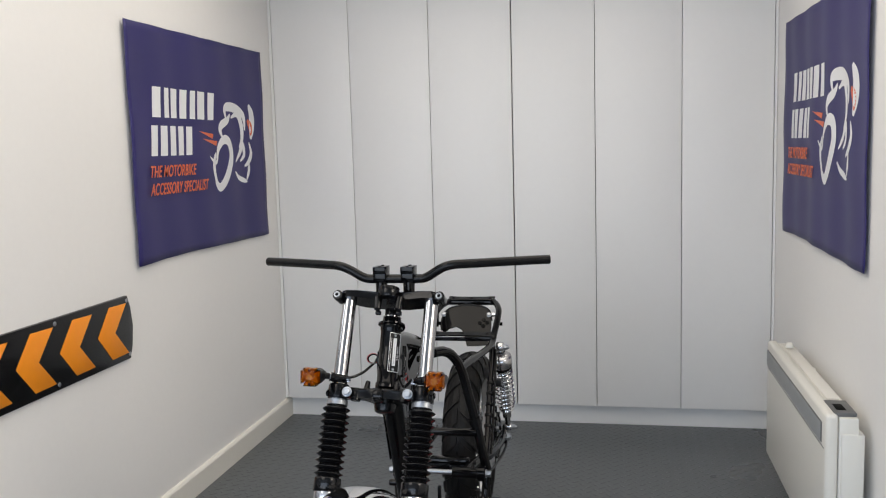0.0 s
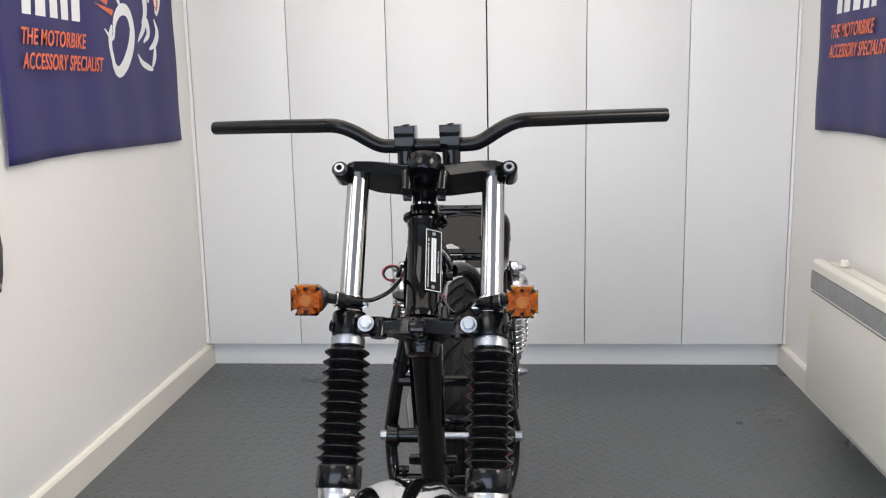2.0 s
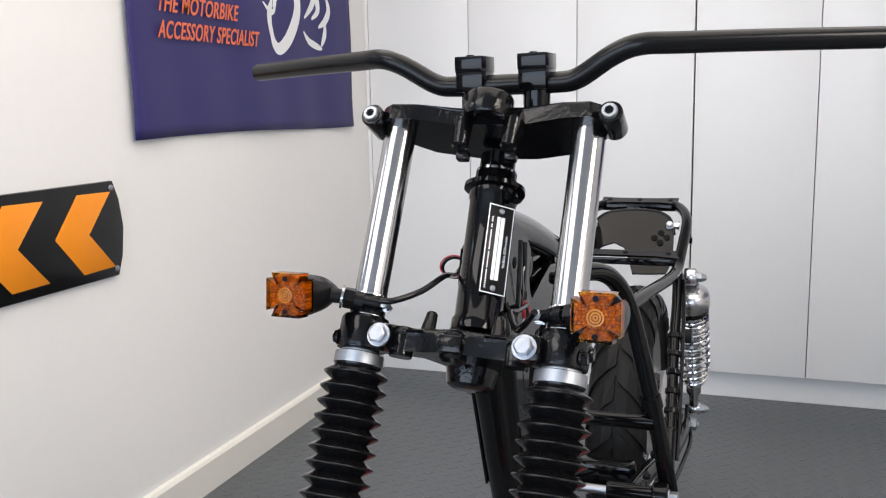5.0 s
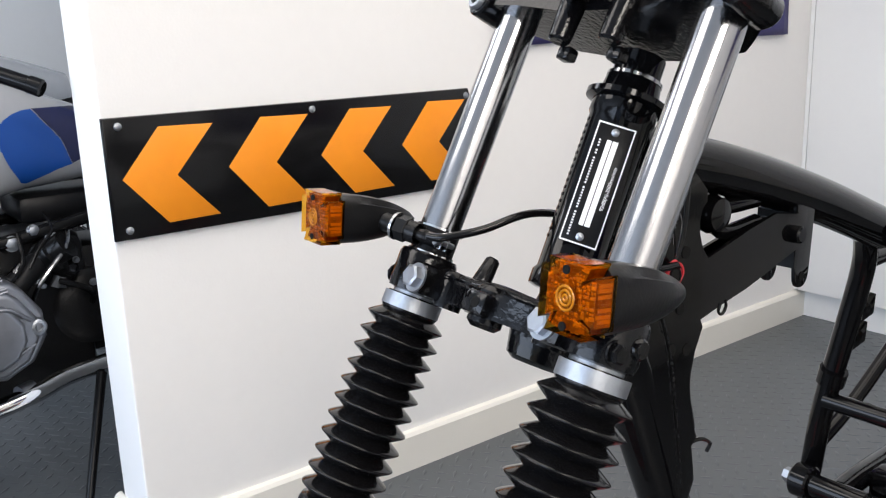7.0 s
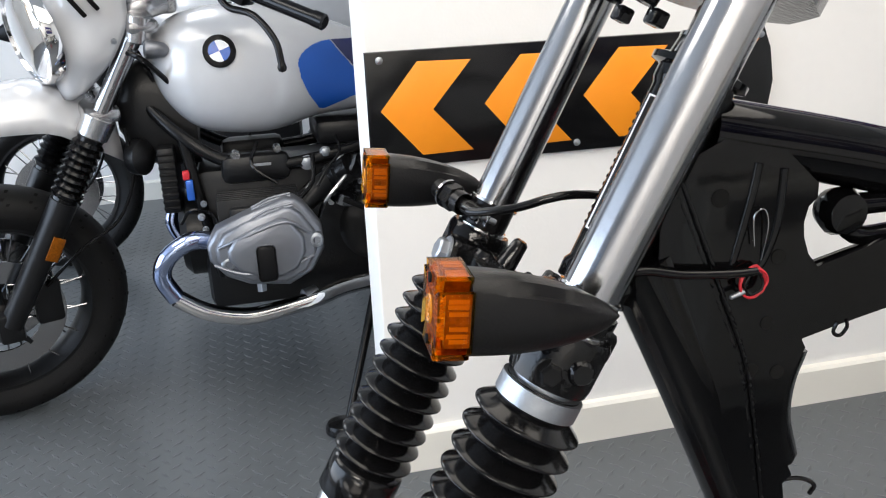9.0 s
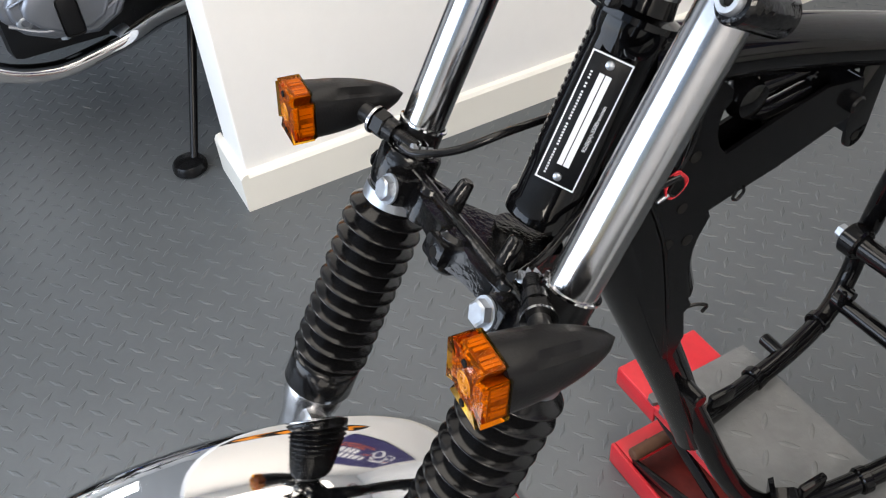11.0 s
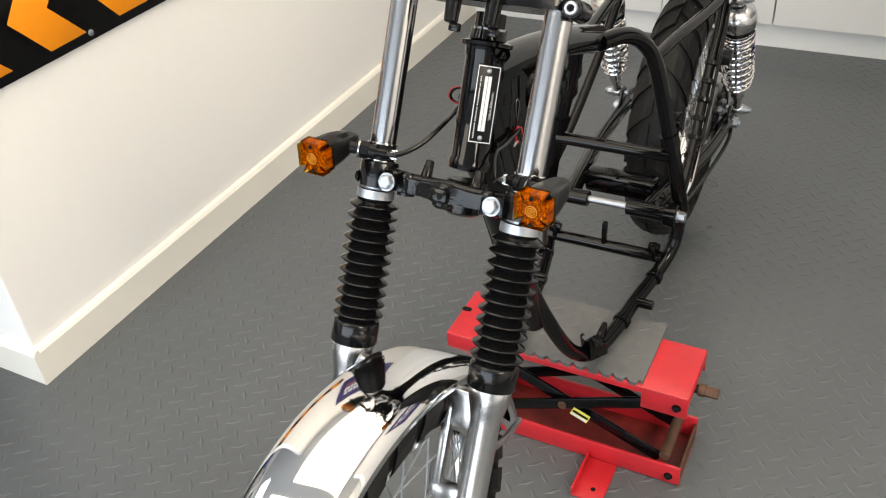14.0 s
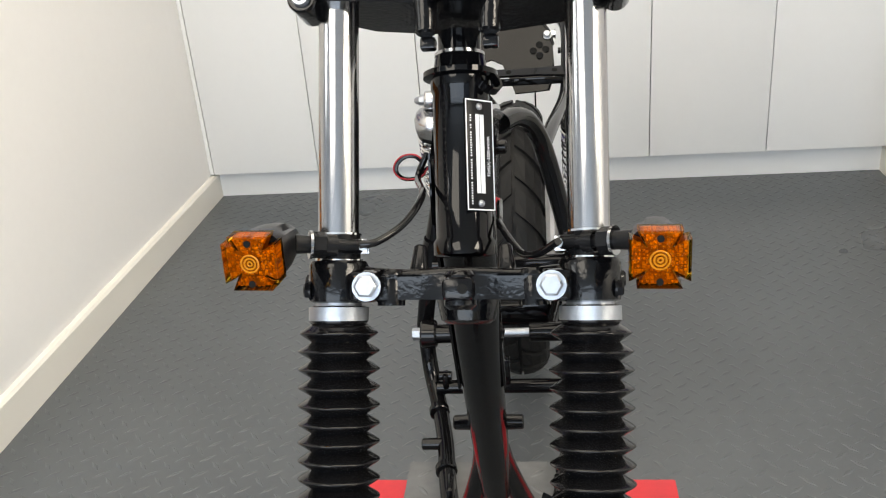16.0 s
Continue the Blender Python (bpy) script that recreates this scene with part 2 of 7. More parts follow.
def writing(name, text, size, m, mat, parent, stretch=1.0, spacing=1.0, bold=0.0):
    """Letters in the built-in font as a thin mesh; m places the text's lower left corner, in units of the plan."""
    cu = bpy.data.curves.new(name, "FONT")
    cu.body, cu.size, cu.extrude, cu.space_character, cu.offset = text, size, 0.0006, spacing, bold
    ob = bpy.data.objects.new(name, cu)
    me = bpy.data.meshes.new_from_object(ob)
    bpy.data.objects.remove(ob)
    bpy.data.curves.remove(cu)
    bm = bmesh.new()
    bm.from_mesh(me)
    bpy.data.meshes.remove(me)
    bmesh.ops.transform(bm, matrix=m @ Matrix.Diagonal((stretch, 1, 1, 1)), verts=bm.verts)
    return part(name, bm, mat, parent, smooth=0)


# ---- the room ----
WX, EX, BY, FY, TOP = -1.633, 1.106, 5.02, -1.9, 2.7  # left wall, right wall, wardrobe front, shop front, ceiling
END, BACK = 2.352, 1.805  # the left wall's free end; how far its other face lies
FARX, NEARX = -4.9, 3.1  # the left bay, and an assumed one on the right, open to the front


def slab(name, lo, hi, mat, bevel=0.0):
    return part(name, mesh((box, lo, hi, bevel)), mat, smooth=0)


tagged(slab("floor", (FARX - 0.2, FY - 0.2, -0.1), (NEARX + 0.2, BY + 0.7, 0), FLOOR), "dark grey tread-patterned vinyl floor", "floor", kind="structure")
tagged(slab("ceiling", (FARX - 0.2, FY - 0.2, TOP), (NEARX + 0.2, BY + 0.7, TOP + 0.1), CEIL), "plain white painted ceiling", "ceiling", kind="structure")
tagged(slab("wall_east", (EX, END, 0), (EX + 0.172, BY + 0.7, TOP), WALL, 0.004), "plain white painted plaster wall", "wall", kind="structure")
tagged(slab("wall_partition", (-BACK, END, 0), (WX, BY + 0.7, TOP), WALL, 0.004), "white painted partition wall with a free end", "wall", kind="structure")
# unseen right bay, assumed; it lowers the white bounce that the fork tubes reflect
tagged(slab("wall_near", (NEARX, FY, 0), (NEARX + 0.2, BY + 0.7, TOP), WALL), "plain white wall closing the assumed, unseen right-hand bay", "wall", kind="structure")
tagged(slab("wall_near_back", (EX + 0.172, BY + 0.6, 0), (NEARX, BY + 0.7, TOP), WALL), "plain white rear wall", "wall", kind="structure")
tagged(slab("wall_far", (FARX - 0.2, FY, 0), (FARX, BY + 0.7, TOP), WALL), "plain white wall of the next bay", "wall", kind="structure")
tagged(slab("wall_back", (FARX, BY + 0.6, 0), (-BACK, BY + 0.7, TOP), WALL), "plain white rear wall", "wall", kind="structure")
tagged(slab("wall_front_low", (FARX, FY - 0.15, 0), (NEARX, FY, 0.35), WALL), "low white wall under the shop window", "wall", kind="structure")
tagged(slab("wall_front_high", (FARX, FY - 0.15, 2.6), (NEARX, FY, TOP), WALL), "white wall above the shop window", "wall", kind="structure")
tagged(slab("wall_front_side", (FARX, FY - 0.15, 0.35), (-3.6, FY, 2.6), WALL), "white wall beside the shop window", "wall", kind="structure")


def skirting(name, a, b, out, h=0.11):
    """A skirting board from a to b on the floor, with a rounded top edge; out is the way that it faces."""
    a, b, o = Vector(a), Vector(b), Vector(out)
    t = 0.02
    prof = [(0, 0), (t, 0), (t, h - 0.012), (t * 0.7, h - 0.003), (t * 0.35, h), (0, h)]
    bm = bmesh.new()
    rows = [[bm.verts.new(p + o * x + Vector((0, 0, z))) for x, z in prof] for p in (a, b)]
    k = len(prof)
    for j in range(k):
        bm.faces.new((rows[0][j], rows[0][(j + 1) % k], rows[1][(j + 1) % k], rows[1][j]))
    bm.faces.new(rows[0])
    bm.faces.new(rows[1][::-1])
    return tagged(part(name, bm, TRIM, smooth=30), "cream gloss skirting board along the wall", "skirting", kind="structure")


skirting("baseboard_west", (WX, END, 0), (WX, BY - 0.001, 0), (1, 0, 0))
skirting("baseboard_end", (-BACK - 0.02, END, 0), (WX + 0.02, END, 0), (0, -1, 0))
skirting("baseboard_east", (EX, END, 0), (EX, BY - 0.001, 0), (-1, 0, 0))
skirting("baseboard_far", (FARX, FY, 0), (FARX, BY, 0), (1, 0, 0))


def wardrobe():
    """The fitted wardrobe that fills the rear of the bay: plinth, six doors, side fillers."""
    w = empty("fitted_wardrobe", "fitted white wardrobe with six tall flat doors", "wardrobe")
    seams = [-1.613, -1.163, -0.711, -0.258, 0.183, 0.631, 1.089]
    part("carcass", mesh((box, (WX + 0.001, BY + 0.006, 0.0), (EX - 0.001, BY + 0.5, TOP - 0.005))), DARK, w, "dark gap behind the doors", smooth=0)
    part("plinth", mesh((box, (WX + 0.001, BY - 0.006, 0.0), (EX - 0.001, BY + 0.005, 0.116), 0.002)), DOOR, w, smooth=0)
    for a, b, n in ((WX + 0.001, seams[0] - 0.002, "filler"), (seams[-1] + 0.002, EX - 0.001, "filler")):
        part(n, mesh((box, (a, BY - 0.061, 0.118), (b, BY + 0.005, TOP - 0.005), 0.002)), DOOR, w, smooth=0)
    for k, (a, b) in enumerate(zip(seams, seams[1:])):
        gap = 0.0030 if k in (2, 3) else 0.0015
        part("door", mesh((box, (a + (gap if k == 3 else 0.0015), BY - 0.063, 0.118), (b - (gap if k == 2 else 0.0015), BY + 0.004, TOP - 0.02), 0.0025)), DOOR, w, smooth=30)


wardrobe()


def tread_pattern():
    """The raised lozenges of the vinyl, alternating in direction: one mesh."""
    long, wide, high = 0.0228, 0.0060, 0.0012
    xs, ys = np.arange(-4.6, EX - 0.06, 0.061), np.arange(0.2, BY - 0.03, 0.0285)
    gx, gy = np.meshgrid(xs, ys)
    odd = np.meshgrid(xs, np.arange(len(ys)))[1].astype(int) % 2
    gx = gx + 0.0305 * odd
    cx, cy, odd = gx.ravel(), gy.ravel(), odd.ravel()
    keep = ~((cx < WX + 0.04) & (cx > -BACK - 0.04) & (cy > END - 0.04)) & ~((cx < -BACK) & (cy > 3.2)) & ~((cy < 0.9) & (cx < -2.4))
    cx, cy, odd = cx[keep], cy[keep], odd[keep]
    ang = np.where(odd == 1, radians(-48), radians(39))
    shape = np.array([(-1, 0, 0), (0, -1, 0), (1, 0, 0), (0, 1, 0), (-0.55, 0, 1), (0, -0.45, 1), (0.55, 0, 1), (0, 0.45, 1)], float) * (long, wide, high)
    c, s = np.cos(ang)[:, None], np.sin(ang)[:, None]
    vx = cx[:, None] + shape[:, 0] * c - shape[:, 1] * s
    vy = cy[:, None] + shape[:, 0] * s + shape[:, 1] * c
    vz = np.broadcast_to(shape[:, 2] + 0.0001, vx.shape)
    v = np.stack([vx, vy, vz], -1).reshape(-1, 3) * UNIT
    f = np.array([(0, 1, 5, 4), (1, 2, 6, 5), (2, 3, 7, 6), (3, 0, 4, 7), (4, 5, 6, 7)])
    faces = (np.arange(len(cx))[:, None, None] * 8 + f).reshape(-1, 4)
    me = bpy.data.meshes.new("tread_pattern")
    me.from_pydata(v.tolist(), [], faces.tolist())
    me.materials.append(FLOOR)
    tagged(new("tread_pattern", me), "raised lozenge tread of the dark grey vinyl floor", "floor tread", kind="stuff")


tread_pattern()


def banner(name, y_left, y_right, x, sign, label):
    """A cloth banner on a side wall; sign is +1 on the left wall (it faces +x). y_left is the picture's left edge."""
    w, h, z0 = abs(y_right - y_left), 0.99, 1.115
    root = empty(name, label, "banner", "banners on the side walls")
    # local: s along the banner, q up, out of the wall
    along = 1 if y_right > y_left else -1
    m = Matrix(((0, 0, sign, x), (along, 0, 0, y_left), (0, 1, 0, z0), (0, 0, 0, 1)))

    def wave(s, q):
        return 0.013 + 0.004 * math.sin(9 * s + 1.3) * (0.4 + 0.6 * (1 - q / h)) + 0.003 * math.sin(21 * s + 3 * q) + 0.002 * math.sin(15 * q + 2 * s)

    bm = bmesh.new()
    nx, ny = 42, 30
    g = [[bm.verts.new(m @ Vector((w * i / nx, h * j / ny + 0.006 * math.sin(5.0 * i / nx + j * 0.02) * (1 - j / ny), wave(w * i / nx, h * j / ny)))) for i in range(nx + 1)] for j in range(ny + 1)]
    for j in range(ny):
        for i in range(nx):
            bm.faces.new((g[j][i], g[j][i + 1], g[j + 1][i + 1], g[j + 1][i]))
    cloth = part("cloth", bm, BANNER, root, "navy blue printed cloth")
    so = cloth.modifiers.new("thickness", "SOLIDIFY")
    so.thickness, so.offset = 0.001, -1

    def ink(shape_name, outline, mat):
        bm2 = bmesh.new()
        plate(bm2, [(u * w, (1 - v) * h) for u, v in outline], 0.0008)
        bmesh.ops.triangulate(bm2, faces=bm2.faces)
        bmesh.ops.subdivide_edges(bm2, edges=[e for e in bm2.edges if e.calc_length() > 0.08], cuts=3)
        for vert in bm2.verts:
            lift = wave(vert.co.x, vert.co.y) + 0.0018
            vert.co.z += lift
        bmesh.ops.transform(bm2, matrix=m, verts=bm2.verts)
        part(shape_name, bm2, mat, root, smooth=0)

    # two rows of tall white blocks stand for the name; then the lettered line and the plain emblem
    for v0, v1, u0, widths in ((0.255, 0.385, 0.135, (0.073, 0.046, 0.060, 0.063, 0.050, 0.082, 0.067)), (0.42, 0.55, 0.115, (0.054, 0.062, 0.058, 0.052, 0.054))):
        u = u0
        for wd in widths:
            ink("name_block", [(u, v1), (u + 0.66 * wd, v1), (u + 0.66 * wd + 0.010, v0), (u + 0.010, v0)], INK_W)
            u += wd
    for v, text, wide in ((0.64, "THE MOTORBIKE", 0.70), (0.715, "ACCESSORY SPECIALIST", 0.645)):
        place = m @ Matrix.Translation((0.088 * w, (1 - v) * h, 0.0225)) @ Matrix(((1, 0.27, 0, 0), (0, 1, 0, 0), (0, 0, 1, 0), (0, 0, 0, 1)))
        writing("slogan", text, 0.070, place, INK_O, root, stretch=wide * 1.04, spacing=1.06, bold=0.0009)

    def stroke(pts, r, mat):
        path = smooth_path([((0.712 + 0.9 * (a - 0.712)) * w, (0.525 + 0.9 * (b - 0.525)) * h, 0) for a, b in pts], 5)
        left, right = [], []
        for k, q0 in enumerate(path):
            d = (path[min(k + 1, len(path) - 1)] - path[max(k - 1, 0)]).normalized()
            q = 1.2 * r * math.sin(math.pi * (0.06 + 0.88 * k / (len(path) - 1))) ** 0.8
            left.append(((q0.x - d.y * q) / w, (q0.y + d.x * q) / h))
            right.append(((q0.x + d.y * q) / w, (q0.y - d.x * q) / h))
        bm2 = bmesh.new()
        rows = [[bm2.verts.new((p0[0] * w, (1 - p0[1]) * h, wave(p0[0] * w, (1 - p0[1]) * h) + 0.0022)) for p0 in pair] for pair in zip(left, right)]
        for a, b in zip(rows, rows[1:]):
            bm2.faces.new((a[0], a[1], b[1], b[0]))
        bmesh.ops.transform(bm2, matrix=m, verts=bm2.verts)
        part("emblem_stroke", bm2, mat, root, smooth=0)

    stroke([(0.525, 0.655), (0.535, 0.71), (0.57, 0.735), (0.625, 0.68), (0.675, 0.57), (0.66, 0.49), (0.61, 0.475), (0.565, 0.515), (0.54, 0.58)], 0.022, INK_W)
    stroke([(0.535, 0.545), (0.515, 0.61), (0.525, 0.70)], 0.013, INK_W)
    stroke([(0.60, 0.46), (0.585, 0.42), (0.605, 0.39), (0.66, 0.365), (0.69, 0.33)], 0.017, INK_W)
    stroke([(0.645, 0.36), (0.635, 0.305), (0.68, 0.29), (0.76, 0.30), (0.82, 0.34), (0.83, 0.42)], 0.020, INK_W)
    stroke([(0.70, 0.35), (0.765, 0.33), (0.80, 0.39), (0.80, 0.47), (0.77, 0.52)], 0.016, INK_W)
    stroke([(0.87, 0.27), (0.90, 0.33), (0.90, 0.40), (0.88, 0.47)], 0.030, INK_W)
    stroke([(0.855, 0.36), (0.885, 0.40), (0.885, 0.45)], 0.020, INK_O)
    stroke([(0.72, 0.60), (0.77, 0.55), (0.80, 0.50), (0.81, 0.56), (0.77, 0.60)], 0.014, INK_W)
    stroke([(0.86, 0.49), (0.875, 0.55), (0.85, 0.60), (0.81, 0.63)], 0.013, INK_W)
    stroke([(0.85, 0.61), (0.845, 0.66), (0.825, 0.71)], 0.011, INK_W)
    stroke([(0.71, 0.655), (0.745, 0.69), (0.80, 0.71), (0.83, 0.72)], 0.011, INK_W)
    stroke([(0.48, 0.565), (0.53, 0.60), (0.555, 0.56)], 0.008, INK_W)
    for u, v in ((0.43, 0.44), (0.455, 0.475)):
        ink("emblem_flash", [(u, v), (u + 0.115, v + 0.012), (u + 0.105, v + 0.035)], INK_O)


banner("wall_banner", 3.40, 4.79, WX, 1, "navy cloth banner with white and orange print")
banner("wall_banner", 4.675, 3.245, EX, -1, "navy cloth banner with orange print, above the heater")


def chevron_sign():
    """The rubber wall guard with orange chevrons, held by round-headed screws."""
    root = empty("chevron_wall_guard", "black rubber wall guard with orange reflective chevrons", "wall guard")
    y0, y1, z0, z1, t = 2.352, 3.30, 0.762, 1.015, 0.014
    m = Matrix(((0, 0, 1, WX), (1, 0, 0, 0), (0, 1, 0, 0), (0, 0, 0, 1)))
    zc = (z0 + z1) / 2
    outline = [(y0, z0)] + [(y1 - 0.002, z0), (y1 + 0.018, z0 + 0.05), (y1 + 0.030, zc), (y1 + 0.019, z1 - 0.05), (y1 - 0.001, z1)] + [(y0, z1)]
    part("backing", mesh((plate, outline, t, m, 0.004)), RUBBER, root)
    for k in range(4):
        tip = y0 + 0.027 + 0.2335 * k
        shape = [(tip, zc), (tip + 0.085, zc + 0.102), (tip + 0.205, zc + 0.099), (tip + 0.115, zc - 0.003), (tip + 0.205, zc - 0.1), (tip + 0.088, zc - 0.102)]
        part("chevron", mesh((plate, shape, 0.0022, Matrix.Translation((t - 0.0002, 0, 0)) @ m, 0.0006)), REFLECT, root, "orange reflective chevron")
    for y in (y0 + 0.03, 2.83, y1 - 0.01):
        for z in (z0 + 0.02, z1 - 0.018):
            part("screw", mesh((lathe, [(0.0085, 0), (0.008, 0.002), (0.005, 0.0035), (0, 0.004)], Matrix.Translation((WX + t, y, z)) @ frame_of((1, 0, 0)), 14)), ZINC, root)


chevron_sign()


def heater():
    """The slim wall panel heater under the right-hand banner."""
    root = empty("panel_heater", "slim white electric panel heater on the wall", "heater")
    x0, x1, y0, y1, z0, z1 = 0.953, EX - 0.03, 3.12, 4.235, 0.14, 0.664
    part("front_shell", mesh((box, (x0, y0, z0), (x0 + 0.042, y1, z1), 0.014, None, 3)), HEATER, root)
    part("rear_casing", mesh((box, (x0 + 0.043, y0 + 0.006, z0 + 0.02), (x1 - 0.018, y1 - 0.006, z1 - 0.012), 0.006)), HEATER, root, "set-back rear casing")
    part("rear_step", mesh((box, (x0 + 0.05, y0 + 0.001, z0 + 0.015), (x1, y1 - 0.004, z1 - 0.065), 0.006)), HEATER, root)
    part("top_grille", mesh((box, (x0 + 0.05, y0 + 0.22, z1 - 0.012), (x1 - 0.03, y1 - 0.05, z1 - 0.007), 0.002)), HEATER, root)
    part("front_grille", mesh((box, (x0 - 0.003, y0 + 0.05, 0.555), (x0 + 0.01, y1 - 0.02, 0.625), 0.002)), GRILLE, root, "dark slotted grille")
    for k in range(84):
        y = y0 + 0.06 + (y1 - y0 - 0.09) * k / 83
        part("slat", mesh((box, (x0 - 0.006, y - 0.0022, 0.558), (x0 - 0.001, y + 0.0022, 0.622))), SLAT, root, smooth=0)
    part("panel_joint", mesh((box, (x0 - 0.0008, y0 + 0.02, 0.543), (x0 + 0.002, y1 - 0.02, 0.547))), GRILLE, root, smooth=0)
    part("control_panel", mesh((box, (x0 + 0.030, y0 + 0.02, z1 - 0.012), (x1 - 0.022, y0 + 0.17, z1 + 0.002), 0.003)), GRILLE, root, "grey control panel")
    part("display_window", mesh((box, (x0 + 0.045, y0 + 0.05, z1 + 0.002), (x0 + 0.075, y0 + 0.12, z1 + 0.003), 0.0004)), DARK, root)
    part("thermostat_knob", mesh((lathe, [(0.016, 0), (0.015, 0.016), (0.012, 0.02)], Matrix.Translation((1.02, 4.09, z1)), 18)), HEATER, root)
    for y in (y0 + 0.25, y1 - 0.25):
        part("bracket", mesh((box, (x1 - 0.005, y - 0.02, 0.3), (EX - 0.001, y + 0.02, 0.6))), HEATER, root)


heater()


# ---- the motorcycle on the jack ----
XC, XF = -0.309, -0.314  # middle of the fork, middle of the frame
RAKE, STEER = 27.5, -3.5
FORK = Matrix.Translation((-0.3065, 2.257, 0.960)) @ pose(0, 0, 0, 0, 0, -1.6) @ pose(0, 0, 0, 0, 0.3, 0) @ pose(0, 0, 0, -28.1, 0, 0)  # x across, y back, z up along the fork
SIGNALS = Matrix.Translation((XC, 2.2916, 0)) @ pose(0, 0, 0, 0, 0, STEER)  # the turn signals
BARS = SIGNALS @ Matrix.Translation((0, 0, 1.219)) @ pose(0, 0, 0, 0, -0.8, 0) @ Matrix.Translation((0, 0, -1.217))
HEAD = Matrix.Translation((XC, 2.2686, 0.955)) @ pose(0, 0, 0, -RAKE, 0, 0)
BIKE = Matrix.Translation((XF, 0, 0))  # frame: x across from its middle, y and z of the plan
bike = empty("motorcycle", "stripped motorcycle, black frame and chrome forks, on a red jack", "motorcycle")


def bpart(name, bm, mat, m=None, label="", parent=None, smooth=40):
    if m:
        bmesh.ops.transform(bm, matrix=m, verts=bm.verts)
    return part(name, bm, mat, parent or bike, label, smooth)


def mirrored(pts, side):
    return [(side * x, y, z) for x, y, z in pts]


def front_end():
    # handlebar and its clamps
    half = [(0.0, 0.130, 1.217), (0.06, 0.130, 1.217), (0.088, 0.129, 1.221), (0.128, 0.125, 1.244), (0.158, 0.126, 1.254), (0.2, 0.144, 1.2545), (0.30, 0.188, 1.254), (0.411, 0.237, 1.2525)]
    path = mirrored(half, -1)[:0:-1] + half
    path[0], path[-1] = (-0.418, 0.239, 1.2525), (0.403, 0.234, 1.2525)
    bar = bmesh.new()
    tube(bar, path, 0.0122, 16, 5)
    hb = bpart("handlebar", bar, SATIN, BARS, "wide satin black handlebar without grips")
    for s in (-1, 1):
        end = Vector((0.403, 0.234, 1.2525) if s > 0 else (-0.418, 0.239, 1.2525))
        way = Vector((s * 0.111, 0.049, -0.0015)).normalized()
        bpart("bar_end", mesh((rod, end - way * 0.002, end + way * 0.001, 0.009)), DARK, BARS, "open tube end", hb)
        riser = bpart("handlebar_clamp", mesh((box, (s * 0.0385 - 0.0170, 0.110, 1.2329), (s * 0.0385 + 0.0170, 0.154, 1.2510), 0.0009), (box, (s * 0.0385 - 0.0165, 0.111, 1.2095), (s * 0.0385 + 0.0165, 0.153, 1.2331), 0.0009)), BLACK, BARS, "square black bar clamp")
        bpart("riser", mesh((rod, (s * 0.0385, 0.124, 1.155), (s * 0.0385, 0.131, 1.2100), 0.0145, 0.0160, 20)), BLACK, BARS, "", riser)
        for q in (-1, 1):
            bpart("clamp_bolt", mesh((lathe, [(0.0045, 0), (0.0045, 0.002), (0.0025, 0.002), (0.002, 0.0005)], Matrix.Translation((s * 0.0385, 0.132 + q * 0.014, 1.2506)), 12)), DARK, BARS, "", riser)

    # top yoke
    bm = bmesh.new()
    outline = [(-0.128, -0.02), (-0.115, -0.03), (-0.085, -0.026), (-0.04, -0.012), (0.04, -0.012), (0.085, -0.026), (0.115, -0.03), (0.128, -0.02), (0.134, 0.005), (0.126, 0.026), (0.108, 0.046), (0.090, 0.064), (0.066, 0.072), (0.034, 0.082), (-0.034, 0.082), (-0.066, 0.072), (-0.090, 0.064), (-0.108, 0.046), (-0.126, 0.026), (-0.134, 0.005)]
    plate(bm, outline, 0.019, Matrix.Translation((0, 0, 0.237)), 0.003)
    yoke = bpart("top_yoke", bm, CAST, FORK, "glossy black cast top yoke")
    bpart("key_boss", mesh((lathe, [(0.0195, 0.0), (0.0262, 0.0), (0.0275, 0.003), (0.0275, 0.025), (0.0262, 0.0275), (0.0205, 0.0275), (0.0195, 0.025), (0.0195, 0.0)], Matrix.Translation((0, -0.021, 0.2375)), 28, False)), CAST, FORK, "round open boss for the key switch", yoke)
    bpart("stem_nut", mesh((lathe, [(0.017, 0), (0.017, 0.012), (0.012, 0.015)], Matrix.Translation((0, 0.062, 0.253)), 6)), ZINC, FORK, "", yoke)
    for s in (-1, 1):
        bpart("pinch_boss", mesh((lathe, [(0.0118, -0.0315), (0.0135, -0.0295), (0.0135, 0.0095), (0.0115, 0.0125)], Matrix.Translation((s * 0.1375, 0, 0.241)) @ frame_of((0, 1, 0)), 22)), CAST, FORK, "", yoke)
        bpart("pinch_bolt", mesh((lathe, [(0.0088, 0), (0.0088, 0.004), (0.0078, 0.0055), (0.0048, 0.0055), (0.0045, 0.0015), (0, 0.0015)], Matrix.Translation((s * 0.1375, -0.0310, 0.241)) @ frame_of((0, -1, 0)), 20)), ZINC, FORK, "bright socket-head bolt", yoke)
        bpart("bolt_socket", mesh((lathe, [(0.0046, 0), (0.0046, 0.0005), (0, 0.0005)], Matrix.Translation((s * 0.1375, -0.0330, 0.241)) @ frame_of((0, -1, 0)), 6)), DARK, FORK, "", yoke)
        bpart("lamp_lug", mesh((rod, (s * 0.028, -0.018, 0.206), (s * 0.029, -0.016, 0.242), 0.0095, 0.011, 14, 0.002), (box, (s * 0.028 - 0.007, -0.010, 0.196), (s * 0.028 + 0.007, 0.002, 0.207), 0.002)), CAST, FORK, "", yoke)

